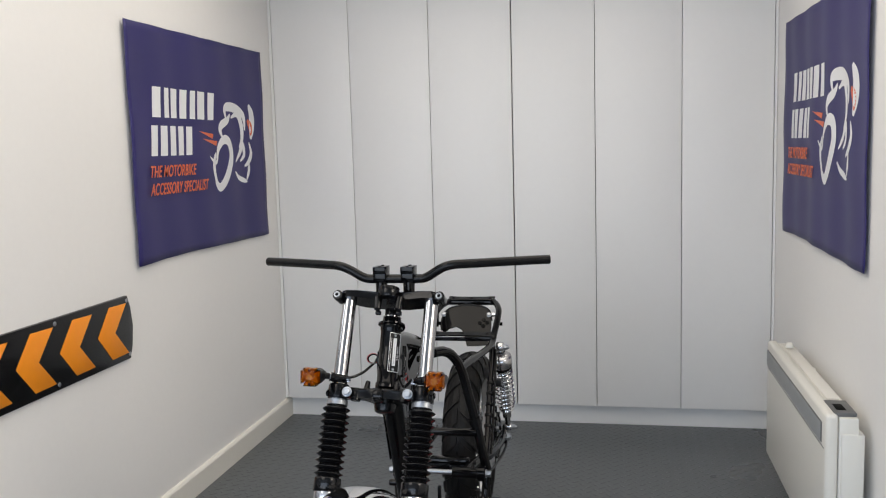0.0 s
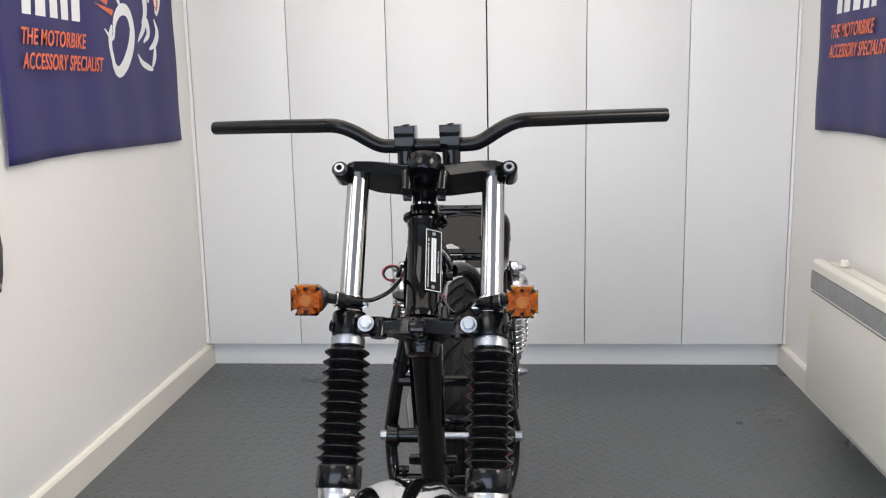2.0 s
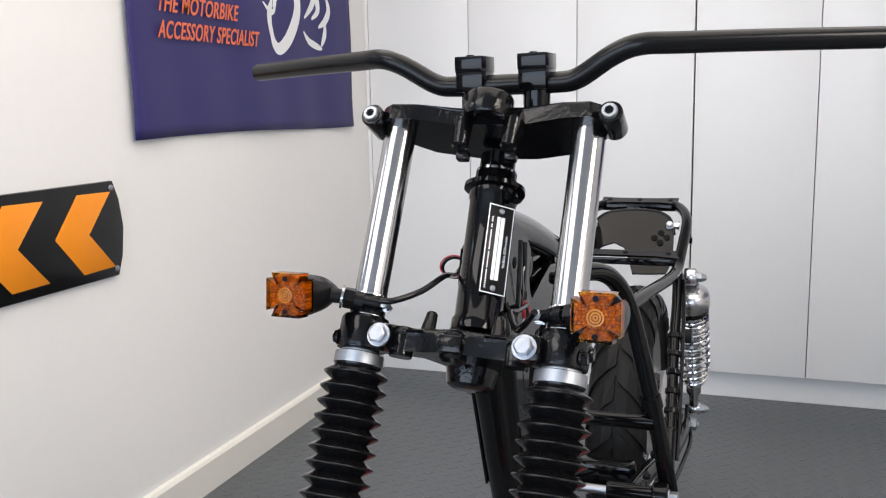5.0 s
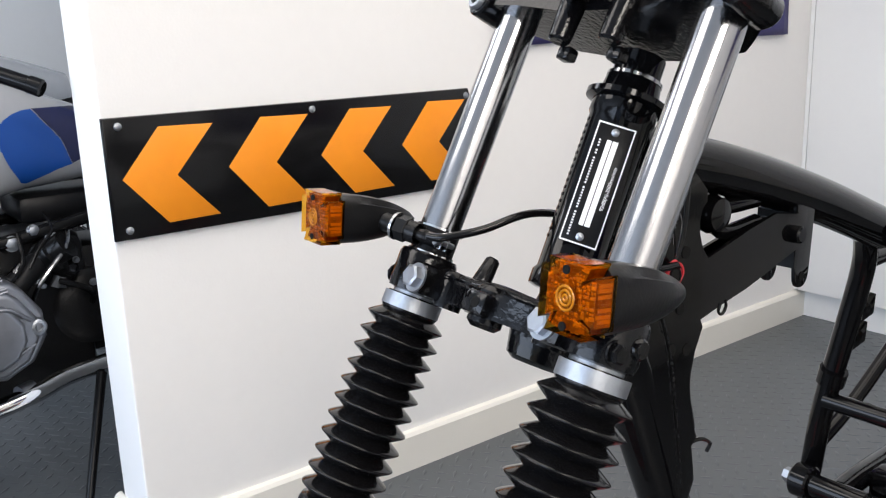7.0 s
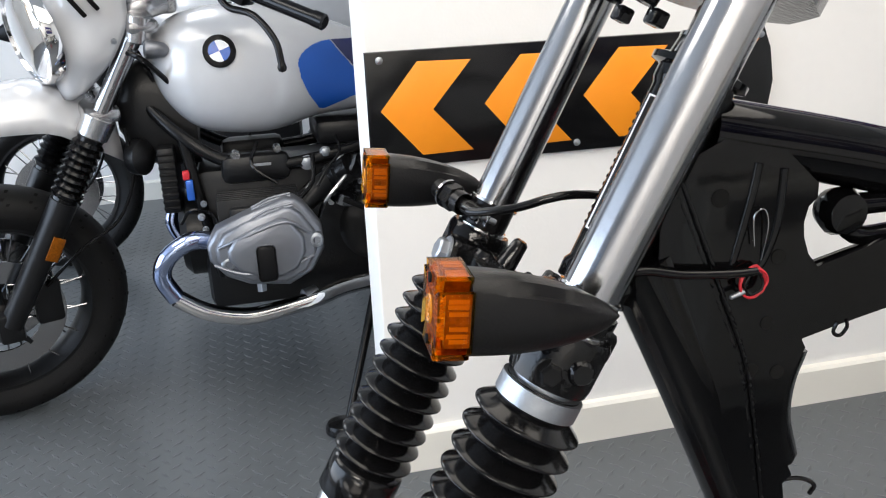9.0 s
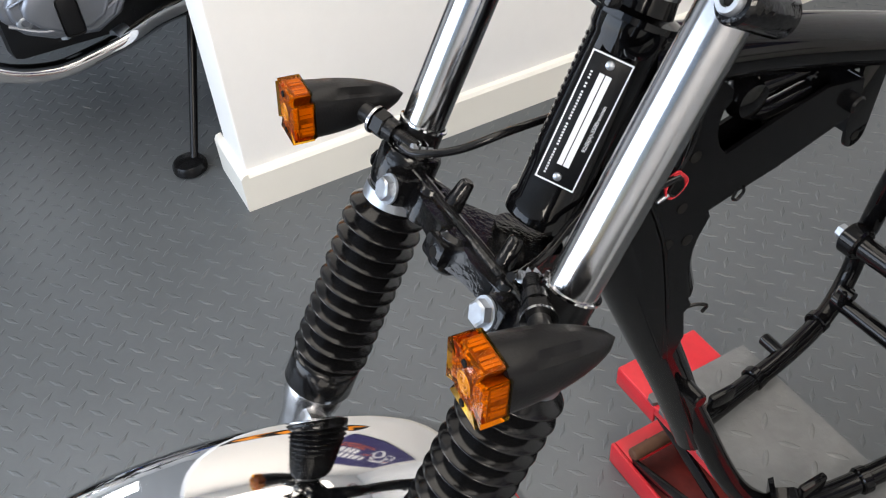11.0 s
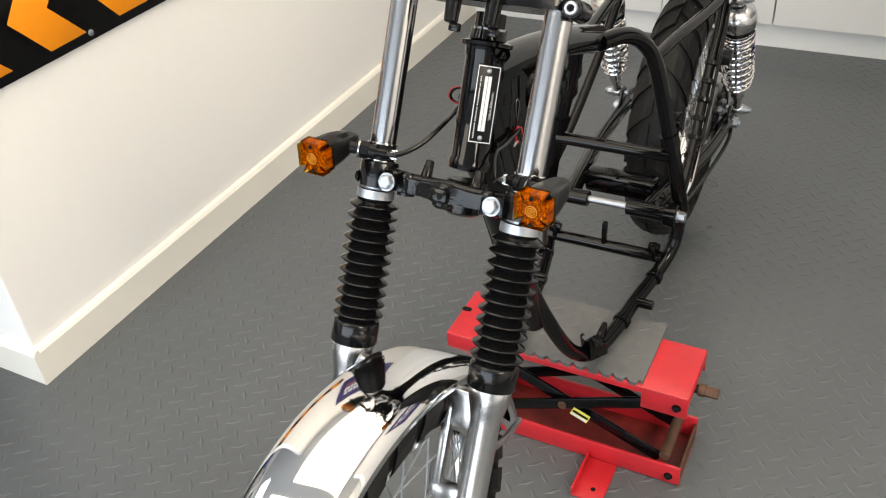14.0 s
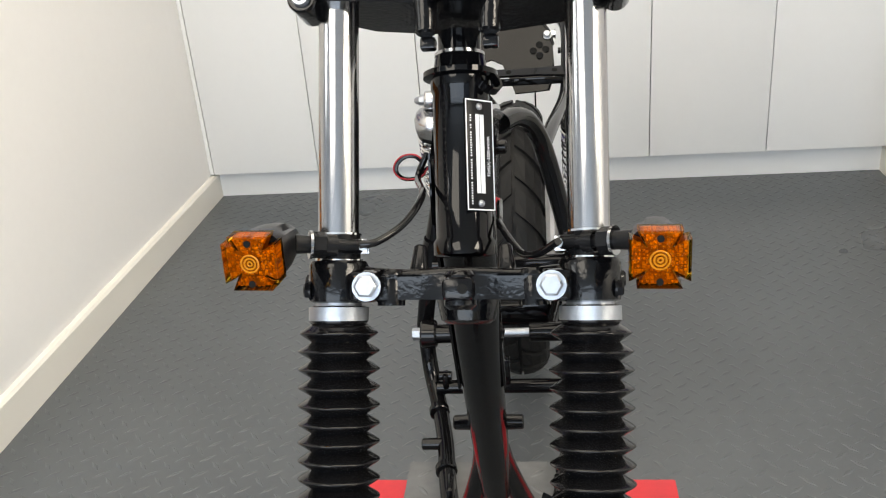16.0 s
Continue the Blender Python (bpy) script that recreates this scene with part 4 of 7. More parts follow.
def bike_frame():
    f = lambda bm: (bm, BLACK, BIKE)
    backbone = bpart("backbone_tube", mesh((tube, [(0, 2.405, 1.055), (0, 2.56, 1.018), (0, 2.72, 0.968), (0, 2.88, 0.908)], 0.026, 24, 6)), BLACK, BIKE, "thick glossy black backbone tube")
    # downtube: deep at the head, splitting in two at the foot
    bpart("down_tube", mesh((tube, [(0.004, 2.355, 0.965), (0.002, 2.41, 0.84), (0, 2.46, 0.72), (0, 2.505, 0.61), (0, 2.535, 0.53), (0, 2.560, 0.462)], 0.0285, 24, 6, 1.0, lambda u: 1.0 - 0.22 * u)), BLACK, BIKE, "glossy black down tube")
    for s in (-1, 1):
        side = [(0.005, 2.515, 0.60), (0.015, 2.548, 0.515), (0.042, 2.587, 0.408), (0.062, 2.622, 0.348), (0.082, 2.672, 0.312), (0.099, 2.76, 0.302), (0.113, 2.87, 0.307), (0.133, 2.97, 0.321), (0.152, 3.03, 0.368), (0.158, 3.045, 0.46)]
        bpart("cradle_tube", mesh((tube, mirrored(side, s), 0.0155, 16, 5)), BLACK, BIKE, "bent glossy black cradle tube")
        bpart("down_tube_boss", mesh((rod, (s * 0.018, 2.508, 0.615), (s * 0.046, 2.508, 0.615), 0.0105, 0.0095, 14, 0.002)), BLACK, BIKE)
        loop = [(0.018, 2.855, 0.912), (0.040, 2.92, 0.902), (0.062, 2.97, 0.875), (0.083, 3.012, 0.815), (0.110, 3.024, 0.70), (0.136, 3.03, 0.58), (0.157, 3.045, 0.46)]
        bpart("main_loop", mesh((tube, mirrored(loop, s), 0.0165, 16, 5)), BLACK, BIKE, "bent glossy black frame tube")
        # gusset plates beside the head
        m = Matrix(((0, 0, 1, s * 0.024 - 0.002), (1, 0, 0, 0), (0, 1, 0, 0), (0, 0, 0, 1)))
        outline = [(2.362, 1.03), (2.41, 1.052), (2.46, 1.040), (2.489, 1.012), (2.489, 1.001), (2.482, 0.995), (2.479, 0.983), (2.480, 0.971), (2.485, 0.957), (2.494, 0.946), (2.522, 0.953), (2.556, 0.962), (2.605, 0.972), (2.65, 0.965), (2.655, 0.93), (2.60, 0.914), (2.560, 0.903), (2.515, 0.894), (2.485, 0.887), (2.489, 0.879), (2.478, 0.856), (2.472, 0.83), (2.473, 0.808), (2.480, 0.779), (2.486, 0.765), (2.478, 0.758), (2.484, 0.72), (2.47, 0.69), (2.445, 0.74), (2.41, 0.86)]
        if s < 0:
            outline[9:14] = [(2.485, 0.935), (2.522, 0.930), (2.556, 0.938), (2.605, 0.948), (2.65, 0.950)]
        bm = bmesh.new()
        plate(bm, outline, 0.004, m)
        g = bpart("gusset_plate", bm, BLACK, BIKE, "pressed black gusset plate with a round cut-out", smooth=0)
        xo = s * 0.0265
        for y, z, r in ((2.408, 1.009, 0.007), (2.459, 0.958, 0.006), (2.442, 0.867, 0.006), (2.465, 0.862, 0.006), (2.453, 0.905, 0.0055)):
            bpart("hole", mesh((lathe, [(r, -0.001), (r, 0.0003), (0, 0.0003)], Matrix.Translation((xo, y, z)) @ frame_of((s, 0, 0)), 16)), DARK, BIKE, "", g)
        for fold in ([(2.438, 1.032), (2.434, 1.010), (2.428, 0.985), (2.420, 0.955), (2.417, 0.945)], [(2.459, 1.026), (2.458, 1.005), (2.455, 0.979), (2.447, 0.957), (2.440, 0.948)]):
            bpart("pressed_rib", mesh((tube, [(xo - s * 0.0012, y, z) for y, z in fold], 0.0036, 10, 5, 1.0, lambda u: 1.0 - 0.35 * u ** 3)), BLACK, BIKE, "", g, 60)
        # front skin of the gusset, from the head to the down tube, closed by a rough weld
        skin = [(2.360, 0.99), (2.372, 1.03), (2.391, 0.98), (2.410, 0.932), (2.431, 0.879), (2.442, 0.829), (2.452, 0.767), (2.465, 0.70), (2.458, 0.70), (2.420, 0.80), (2.392, 0.872), (2.370, 0.92), (2.358, 0.945)]
        bpart("front_skin", mesh((plate, skin, 0.003, Matrix.Translation((s * 0.0035, 0, 0)) @ m, 0.001)), BLACK, BIKE, "", g, 0)
        random.seed(11)
        line = smooth_path([(0, 2.370, 1.024), (0, 2.389, 0.979), (0, 2.408, 0.932), (0, 2.429, 0.879), (0, 2.440, 0.829), (0, 2.450, 0.767), (0, 2.456, 0.71)], 26)
        bead = bmesh.new()
        tube(bead, [(xo + s * 0.0002, q.y + random.uniform(-0.0003, 0.0003), q.z) for q in line], 0.0027, 8, 0, 0.8, lambda u: random.uniform(0.85, 1.1))
        tube(bead, [(xo + s * 0.0001, q.y + 0.0062 + random.uniform(-0.0005, 0.0005), q.z) for q in line], 0.0022, 8, 0, 0.8, lambda u: random.uniform(0.7, 1.2))
        bpart("weld_bead", bead, BLACK, BIKE, "", g, 50)
        tab = [(-0.016, 0.035), (-0.014, -0.035)] + arc(0, -0.045, 0.013, 180, 360, 8) + [(0.014, -0.035), (0.02, 0.035)]
        lug = bpart("bracket_tab", mesh((plate, tab, 0.004, Matrix(((0, 0, 1, s * 0.019 - 0.002), (1, 0, 0, 2.668), (0, 1, 0, 0.938), (0, 0, 0, 1))), 0.001)), BLACK, BIKE, "small black lug with a hole")
        bpart("hole", mesh((rod, (s * 0.019 + s * 0.0018, 2.668, 0.893), (s * 0.019 + s * 0.0026, 2.668, 0.893), 0.005, 0.005, 14)), DARK, BIKE, "", lug)
        bpart("cable_boss", mesh((rod, (s * 0.012, 2.64, 0.945), (s * 0.036, 2.64, 0.945), 0.010, 0.009, 14, 0.002)), BLACK, BIKE, "", lug)
        # seat rails
        rail = [(0.083, 3.006, 0.824), (0.101, 3.14, 0.822), (0.124, 3.31, 0.815), (0.133, 3.40, 0.819), (0.136, 3.45, 0.840), (0.140, 3.56, 0.895), (0.133, 3.62, 0.916), (0.110, 3.68, 0.928), (0.08, 3.705, 0.930), (0, 3.71, 0.930)]
        drift = lambda pts: [(x + (0.026 * min(1, max(0, (y - 3.0) / 0.4)) if s < 0 else 0), y, z) for x, y, z in pts]  # the rails stand a little to one side
        bpart("seat_rail", mesh((tube, drift(mirrored(rail, s)), 0.0125, 14, 5)), BLACK, BIKE, "black tubular seat rail")
        strut = [(0.155, 3.04, 0.50), (0.150, 3.14, 0.56), (0.141, 3.28, 0.68), (0.139, 3.36, 0.755), (0.134, 3.41, 0.815)]
        bpart("rear_strut", mesh((tube, drift(mirrored(strut, s)), 0.0115, 14, 5)), BLACK, BIKE, "black tubular strut")
        bpart("pivot_plate", mesh((rod, (s * 0.13, 3.005, 0.46), (s * 0.160, 3.005, 0.46), 0.027, 0.027, 20, 0.003)), BLACK, BIKE)
        bpart("pivot_nut", mesh((hexbolt, (s * 0.160, 3.005, 0.46), (s, 0, 0), 0.012, 0.016)), ZINC, BIKE, "bright nut")
        bpart("footrest_lug", mesh((rod, (s * 0.108, 2.865, 0.310), (s * 0.1555, 2.865, 0.310), 0.011, 0.011, 14, 0.002)), BLACK, BIKE)
        bpart("engine_mount_lug", mesh((box, (s * 0.088 - 0.006, 2.69, 0.314), (s * 0.088 + 0.006, 2.735, 0.349), 0.004)), BLACK, BIKE)
        bpart("tube_clip", mesh((rod, (s * 0.126, 3.026, 0.625), (s * 0.120, 3.024, 0.648), 0.021, 0.021, 14)), BLACK, BIKE)
    under = bpart("gusset_floor", mesh((box, (-0.0235, -0.087, -0.002), (0.0235, 0.087, 0.002), 0.001, Matrix.Translation((0, 2.571, 0.909)) @ pose(0, 0, 0, 14.4, 0, 0))), BLACK, BIKE, "", None, 0)
    bpart("gusset_web", mesh((box, (-0.0235, 2.648, 0.905), (0.0235, 2.653, 0.966), 0.001)), BLACK, BIKE, "", under, 0)
    bpart("rear_edge", mesh((tube, [(0, 2.484, 0.875), (0, 2.474, 0.845), (0, 2.472, 0.81), (0, 2.482, 0.77)], 0.0225, 10, 4)), BLACK, BIKE, "", under)
    mount = bpart("cable_mount", mesh((lathe, [(0.006, -0.014), (0.016, -0.012), (0.020, 0.0), (0.016, 0.012), (0.006, 0.014)], Matrix.Translation((0.004, 2.526, 0.981)) @ frame_of((1, 0, 0)), 20)), BLACK, BIKE, "rounded black mount inside the cut-out")
    bpart("mount_arm", mesh((tube, [(0, 2.526, 0.985), (0.004, 2.55, 0.985), (0.004, 2.60, 0.985)], 0.009, 12, 4), (tube, [(0.004, 2.527, 0.972), (0.008, 2.545, 0.960), (0.006, 2.60, 0.962)], 0.008, 10, 4)), BLACK, BIKE, "", mount)
    bpart("wire_loop", mesh((tube, [(0.026, 2.444, 0.955), (0.030, 2.446, 0.985), (0.030, 2.442, 0.998), (0.030, 2.434, 0.993), (0.029, 2.436, 0.97)], 0.0007, 6, 5)), STEEL, BIKE, "thin bare wire")
    bpart("loose_wire", mesh((tube, [(0.02, 2.47, 0.757), (0.024, 2.492, 0.760), (0.026, 2.508, 0.752), (0.024, 2.506, 0.742)], 0.002, 8, 5)), RUBBER, BIKE, "curled black wire")
    bpart("hook", mesh((tube, [(0.026, 2.516, 0.897), (0.026, 2.513, 0.889), (0.026, 2.519, 0.885), (0.026, 2.525, 0.891), (0.026, 2.524, 0.898)], 0.0016, 6, 5)), BLACK, BIKE, "small wire hook")
    # lugs and clips along the cradle
    for s in (-1, 1):
        for y, z, dx in ((2.80, 0.303, 0.104), (2.955, 0.318, 0.130)):
            bpart("tube_collar", mesh((rod, (s * dx, y - 0.008, z), (s * (dx + 0.003), y + 0.008, z + 0.001), 0.0195, 0.0195, 14, 0.002)), BLACK, BIKE)
        bpart("cross_lug", mesh((box, (s * 0.118 - 0.006, 2.975, 0.352), (s * 0.118 + 0.006, 2.999, 0.385), 0.004), (rod, (s * 0.118 - 0.012, 2.987, 0.378), (s * 0.118 + 0.012, 2.987, 0.378), 0.009)), BLACK, BIKE)
    cup = [(-0.020, 0.0), (0.022, 0.0), (0.022, 0.028), (0.010, 0.034), (-0.012, 0.030), (-0.020, 0.055), (-0.026, 0.05)]
    bpart("stand_bracket", mesh((plate, cup, 0.032, Matrix.Translation((0.077, 2.672, 0.320)) @ pose(0, 0, 0, 90, 0, 55), 0.003)), BLACK, BIKE, "bent black stand bracket")
    # small brackets on the frame loops
    for s, y, z, dx in ((-1, 3.034, 0.70, 0.112), (-1, 3.036, 0.745, 0.104), (1, 3.036, 0.66, 0.120)):
        bpart("loop_bracket", mesh((plate, [(-0.02, -0.016), (0.004, -0.024), (0.026, -0.012), (0.028, 0.018), (0.006, 0.026), (-0.02, 0.018)], 0.005, Matrix.Translation((s * dx, y + 0.012, z)) @ pose(0, 0, 0, 90, 0, 70), 0.001), (rod, (s * dx - 0.014, y + 0.016, z), (s * dx + 0.014, y + 0.016, z), 0.008, 0.008, 12)), BLACK, BIKE, "small black bracket")
    for k in range(6):
        x, y, z = 0.150 - 0.0016 * k, 3.125 + 0.034 * k, 0.546 + 0.030 * k
        bpart("strut_clip", mesh((rod, (x, y - 0.003, z - 0.005), (x, y + 0.003, z + 0.004), 0.0150, 0.0150, 12, 0.001), (box, (x + 0.002, y - 0.005, z - 0.007), (x + (0.018 if k % 2 else 0.012), y + 0.004, z + 0.006), 0.002)), SATIN if k % 3 else BLACK, BIKE, "small black clip")
    bpart("strut_cable", mesh((tube, [(0.166, 3.09, 0.50), (0.165, 3.16, 0.575), (0.160, 3.26, 0.665), (0.156, 3.33, 0.735), (0.150, 3.39, 0.80)], 0.0042, 8, 5)), RUBBER, BIKE, "thin black cable along the strut")
    # crosswise tubes
    bpart("upper_cross_tube", mesh((rod, (-0.128, 3.022, 0.597), (0.128, 3.022, 0.597), 0.014)), BLACK, BIKE, "black cross tube")
    bpart("lower_cross_tube", mesh((rod, (-0.136, 2.99, 0.350), (0.136, 2.99, 0.350), 0.014)), BLACK, BIKE, "black cross tube")
    bpart("stand_lug", mesh((box, (-0.005, 2.98, 0.345), (0.006, 2.997, 0.415), 0.003)), BLACK, BIKE)
    bpart("pivot_sleeve", mesh((rod, (-0.150, 3.005, 0.46), (-0.045, 3.005, 0.46), 0.0185, 0.0185, 20, 0.002)), BLACK, BIKE, "black pivot sleeve")
    bpart("pivot_sleeve", mesh((rod, (0.045, 3.005, 0.46), (0.150, 3.005, 0.46), 0.0185, 0.0185, 20, 0.002)), BLACK, BIKE, "black pivot sleeve")
    bpart("pivot_axle", mesh((rod, (-0.06, 3.005, 0.46), (0.06, 3.005, 0.46), 0.0085)), ZINC, BIKE, "bare dull steel axle")
    # seat cross plates, each with a turned-down lip and three bolt holes
    for y, z, w in ((3.445, 0.846, 0.122), (3.70, 0.940, 0.096)):
        sheet = bpart("seat_cross_plate", mesh((plate, [(-w, -0.02), (-w * 0.55, -0.014), (w * 0.55, -0.014), (w, -0.02), (w, 0.02), (w * 0.55, 0.014), (-w * 0.55, 0.014), (-w, 0.02)], 0.005, Matrix.Translation((0.013, y, z - 0.003)) @ pose(0, 0, 0, 16, 0, 0), 0.001)), BLACK, BIKE, "flat black cross plate", smooth=0)
        bpart("lip", mesh((box, (0.013 - w, y - 0.019, z - 0.024), (0.013 + w, y - 0.0155, z - 0.008), 0.001)), BLACK, BIKE, "", sheet)
        for x in (-0.8 * w, 0, 0.8 * w):
            bpart("hole", mesh((lathe, [(0.0065, 0), (0.006, 0.0012), (0.0045, 0.0010), (0, 0.0008)], Matrix.Translation((0.013 + x, y, z + 0.002)) @ pose(0, 0, 0, 16, 0, 0), 14)), DARK, BIKE, "", sheet)
    bpart("hoop_clip", mesh((box, (-0.018, 3.672, 0.905), (0.018, 3.69, 0.930), 0.003)), BLACK, BIKE)
    for s in (-1, 1):
        bpart("rail_bracket", mesh((box, (0.013 + s * 0.122 - 0.004, 3.57, 0.845), (0.013 + s * 0.122 + 0.004, 3.60, 0.895), 0.004), (rod, (0.013 + s * 0.108, 3.585, 0.858), (0.013 + s * 0.140, 3.585, 0.858), 0.007)), BLACK, BIKE, "small black bracket")
        bpart("rail_bolt", mesh((hexbolt, (0.013 + s * 0.105, 3.64, 0.885), (-s, 0, 0), 0.009, 0.012)), CHROME, BIKE)
    # inner mudguard: a moulded panel above the tyre with a cut-out beside its tongue
    def on_guard(x, z, lift=0.0):
        return Vector((x, 3.482 + 0.98 * (z - 0.785) + 2.2 * (x - 0.01) ** 2 - 0.7 * lift, z + 0.7 * lift))

    shape = [(0.024, 0.788), (0.100, 0.788), (0.106, 0.800), (0.112, 0.830), (0.110, 0.870), (0.098, 0.902), (0.072, 0.918), (0.030, 0.924), (-0.020, 0.922), (-0.058, 0.914), (-0.082, 0.895), (-0.092, 0.866), (-0.088, 0.836), (-0.074, 0.828), (-0.056, 0.842), (-0.028, 0.851), (-0.004, 0.842), (0.012, 0.815)]
    bm = bmesh.new()
    plate(bm, [(x, z) for x, z in shape], 0.005)
    bmesh.ops.triangulate(bm, faces=[f2 for f2 in bm.faces if len(f2.verts) > 4])
    bmesh.ops.subdivide_edges(bm, edges=[e2 for e2 in bm.edges if e2.calc_length() > 0.03], cuts=2)
    for vert in bm.verts:
        vert.co = on_guard(vert.co.x, vert.co.y, vert.co.z)
    guard = bpart("inner_mudguard", bm, BLACK, BIKE, "black moulded inner mudguard", smooth=30)
    bpart("guard_edge", mesh((tube, [on_guard(x, z, 0.003) for x, z in shape[4:13]], 0.0045, 10, 5)), SATIN, BIKE, "", guard)
    rear = bmesh.new()
    sweep = [[rear.verts.new((0.098 * q, 3.61 + 0.10 * t, 0.916 - 0.035 * t * t - 0.02 * abs(q) ** 3)) for q in (-0.9, -0.6, -0.3, 0, 0.3, 0.6, 0.9)] for t in (0, 0.3, 0.6, 1)]
    for r0, r1 in zip(sweep, sweep[1:]):
        for j in range(6):
            rear.faces.new((r0[j], r0[j + 1], r1[j + 1], r1[j]))
    crown = bpart("guard_crown", rear, SATIN, BIKE, "", guard)
    so = crown.modifiers.new("thickness", "SOLIDIFY")
    so.thickness = 0.003
    for dx, dz in ((-0.014, 0), (0.014, 0), (0, -0.010), (0, 0.010)):
        bpart("clover_hole", mesh((lathe, [(0.0085, 0), (0.008, 0.0016), (0.006, 0.0014), (0, 0.001)], Matrix.Translation(on_guard(0.080 + dx, 0.862 + dz, 0.0052)) @ frame_of((0, -0.7, 0.7)), 12)), DARK, BIKE, "", guard)
    for x in (-0.085, 0.098):
        bpart("guard_bolt", mesh((hexbolt, on_guard(x, 0.888, 0.005), (0, -0.7, 0.7), 0.009, 0.008)), ZINC, BIKE, "", guard)


bike_frame()


def wheel(name, centre, m, r, width, rim_r, label, tread, hub_w, hub_r):
    """A spoked wheel: tyre, rim, hub, spokes, with its axle along x."""
    c = m @ Matrix.Translation(centre) @ Matrix(((0, 0, 1, 0), (1, 0, 0, 0), (0, 1, 0, 0), (0, 0, 0, 1)))
    side = r - rim_r
    prof = []
    for k in range(17):
        a = radians(-125 + 250 * k / 16)
        prof.append((rim_r + side * 0.46 + (0.54 * side - (0.004 if tread else 0)) * math.cos(a), (width / 2 - (0.003 if tread else 0)) * math.sin(a)))
    tyre = bpart("tyre", mesh((lathe, [(rim_r, -width * 0.34)] + prof + [(rim_r, width * 0.34)], c, 64, False)), TYRE, None, label, smooth=60)
    if tread:
        bm = bmesh.new()
        for k in range(26):
            for s in (-1, 1):
                a0 = 2 * math.pi * (k + 0.25 * s) / 26
                ribs = []
                for j in range(6):
                    t = j / 5
                    a = a0 + 0.26 * t
                    q = 0.03 + 0.85 * t
                    h = rim_r + side * 0.46 + (0.54 * side + 0.004) * math.cos(radians(112) * q)
                    x = s * (width / 2 + 0.004) * math.sin(radians(112) * q)
                    ribs.append([c @ Vector((h * math.cos(a + da), h * math.sin(a + da), x)) for da in (-0.084, 0.084)])
                    ribs[-1] += [c @ Vector(((h - 0.011) * math.cos(a + da), (h - 0.011) * math.sin(a + da), x * 0.90)) for da in (0.086, -0.086)]
                vs = [[bm.verts.new(p) for p in row] for row in ribs]
                for a, b in zip(vs, vs[1:]):
                    for i in range(4):
                        bm.faces.new((a[i], a[(i + 1) % 4], b[(i + 1) % 4], b[i]))
                bm.faces.new(vs[0])
                bm.faces.new(vs[-1])
        tagged(bpart("tread", bm, TYRE, None, "", tyre, smooth=0), kind="stuff")
    rim = bpart("rim", mesh((lathe, [(rim_r + 0.006, -width * 0.36), (rim_r - 0.004, -width * 0.36), (rim_r - 0.014, -width * 0.2), (rim_r - 0.018, 0), (rim_r - 0.014, width * 0.2), (rim_r - 0.004, width * 0.36), (rim_r + 0.006, width * 0.36)], c, 64, False)), CHROME, None, "bright chrome wheel rim")
    hub = bpart("hub", mesh((lathe, [(0.012, -hub_w - 0.02), (0.02, -hub_w), (hub_r, -hub_w + 0.004), (hub_r, -hub_w * 0.6), (hub_r * 0.55, -hub_w * 0.4), (hub_r * 0.55, hub_w * 0.4), (hub_r, hub_w * 0.6), (hub_r, hub_w - 0.004), (0.02, hub_w), (0.012, hub_w + 0.02)], c, 36)), ALU, None, "cast aluminium hub")
    for k in range(36):
        a = 2 * math.pi * k / 36
        s = 1 if k % 2 else -1
        b = a + (0.5 if k % 4 < 2 else -0.5)
        p = c @ Vector((hub_r * 0.85 * math.cos(b), hub_r * 0.85 * math.sin(b), s * hub_w * 0.75))
        q = c @ Vector(((rim_r - 0.014) * math.cos(a), (rim_r - 0.014) * math.sin(a), s * 0.006))
        bpart("spoke", mesh((rod, p, q, 0.0016, 0.0016, 6)), ZINC, None, "", rim)
    return tyre


WHEEL_F = (0.0, -0.020, -0.586)
wheel("front_wheel", WHEEL_F, FORK, 0.328, 0.122, 0.238, "black front tyre", True, 0.055, 0.075)
wheel("rear_wheel", (0.014, 3.605, 0.387), BIKE, 0.340, 0.130, 0.246, "black treaded rear tyre", True, 0.065, 0.085)


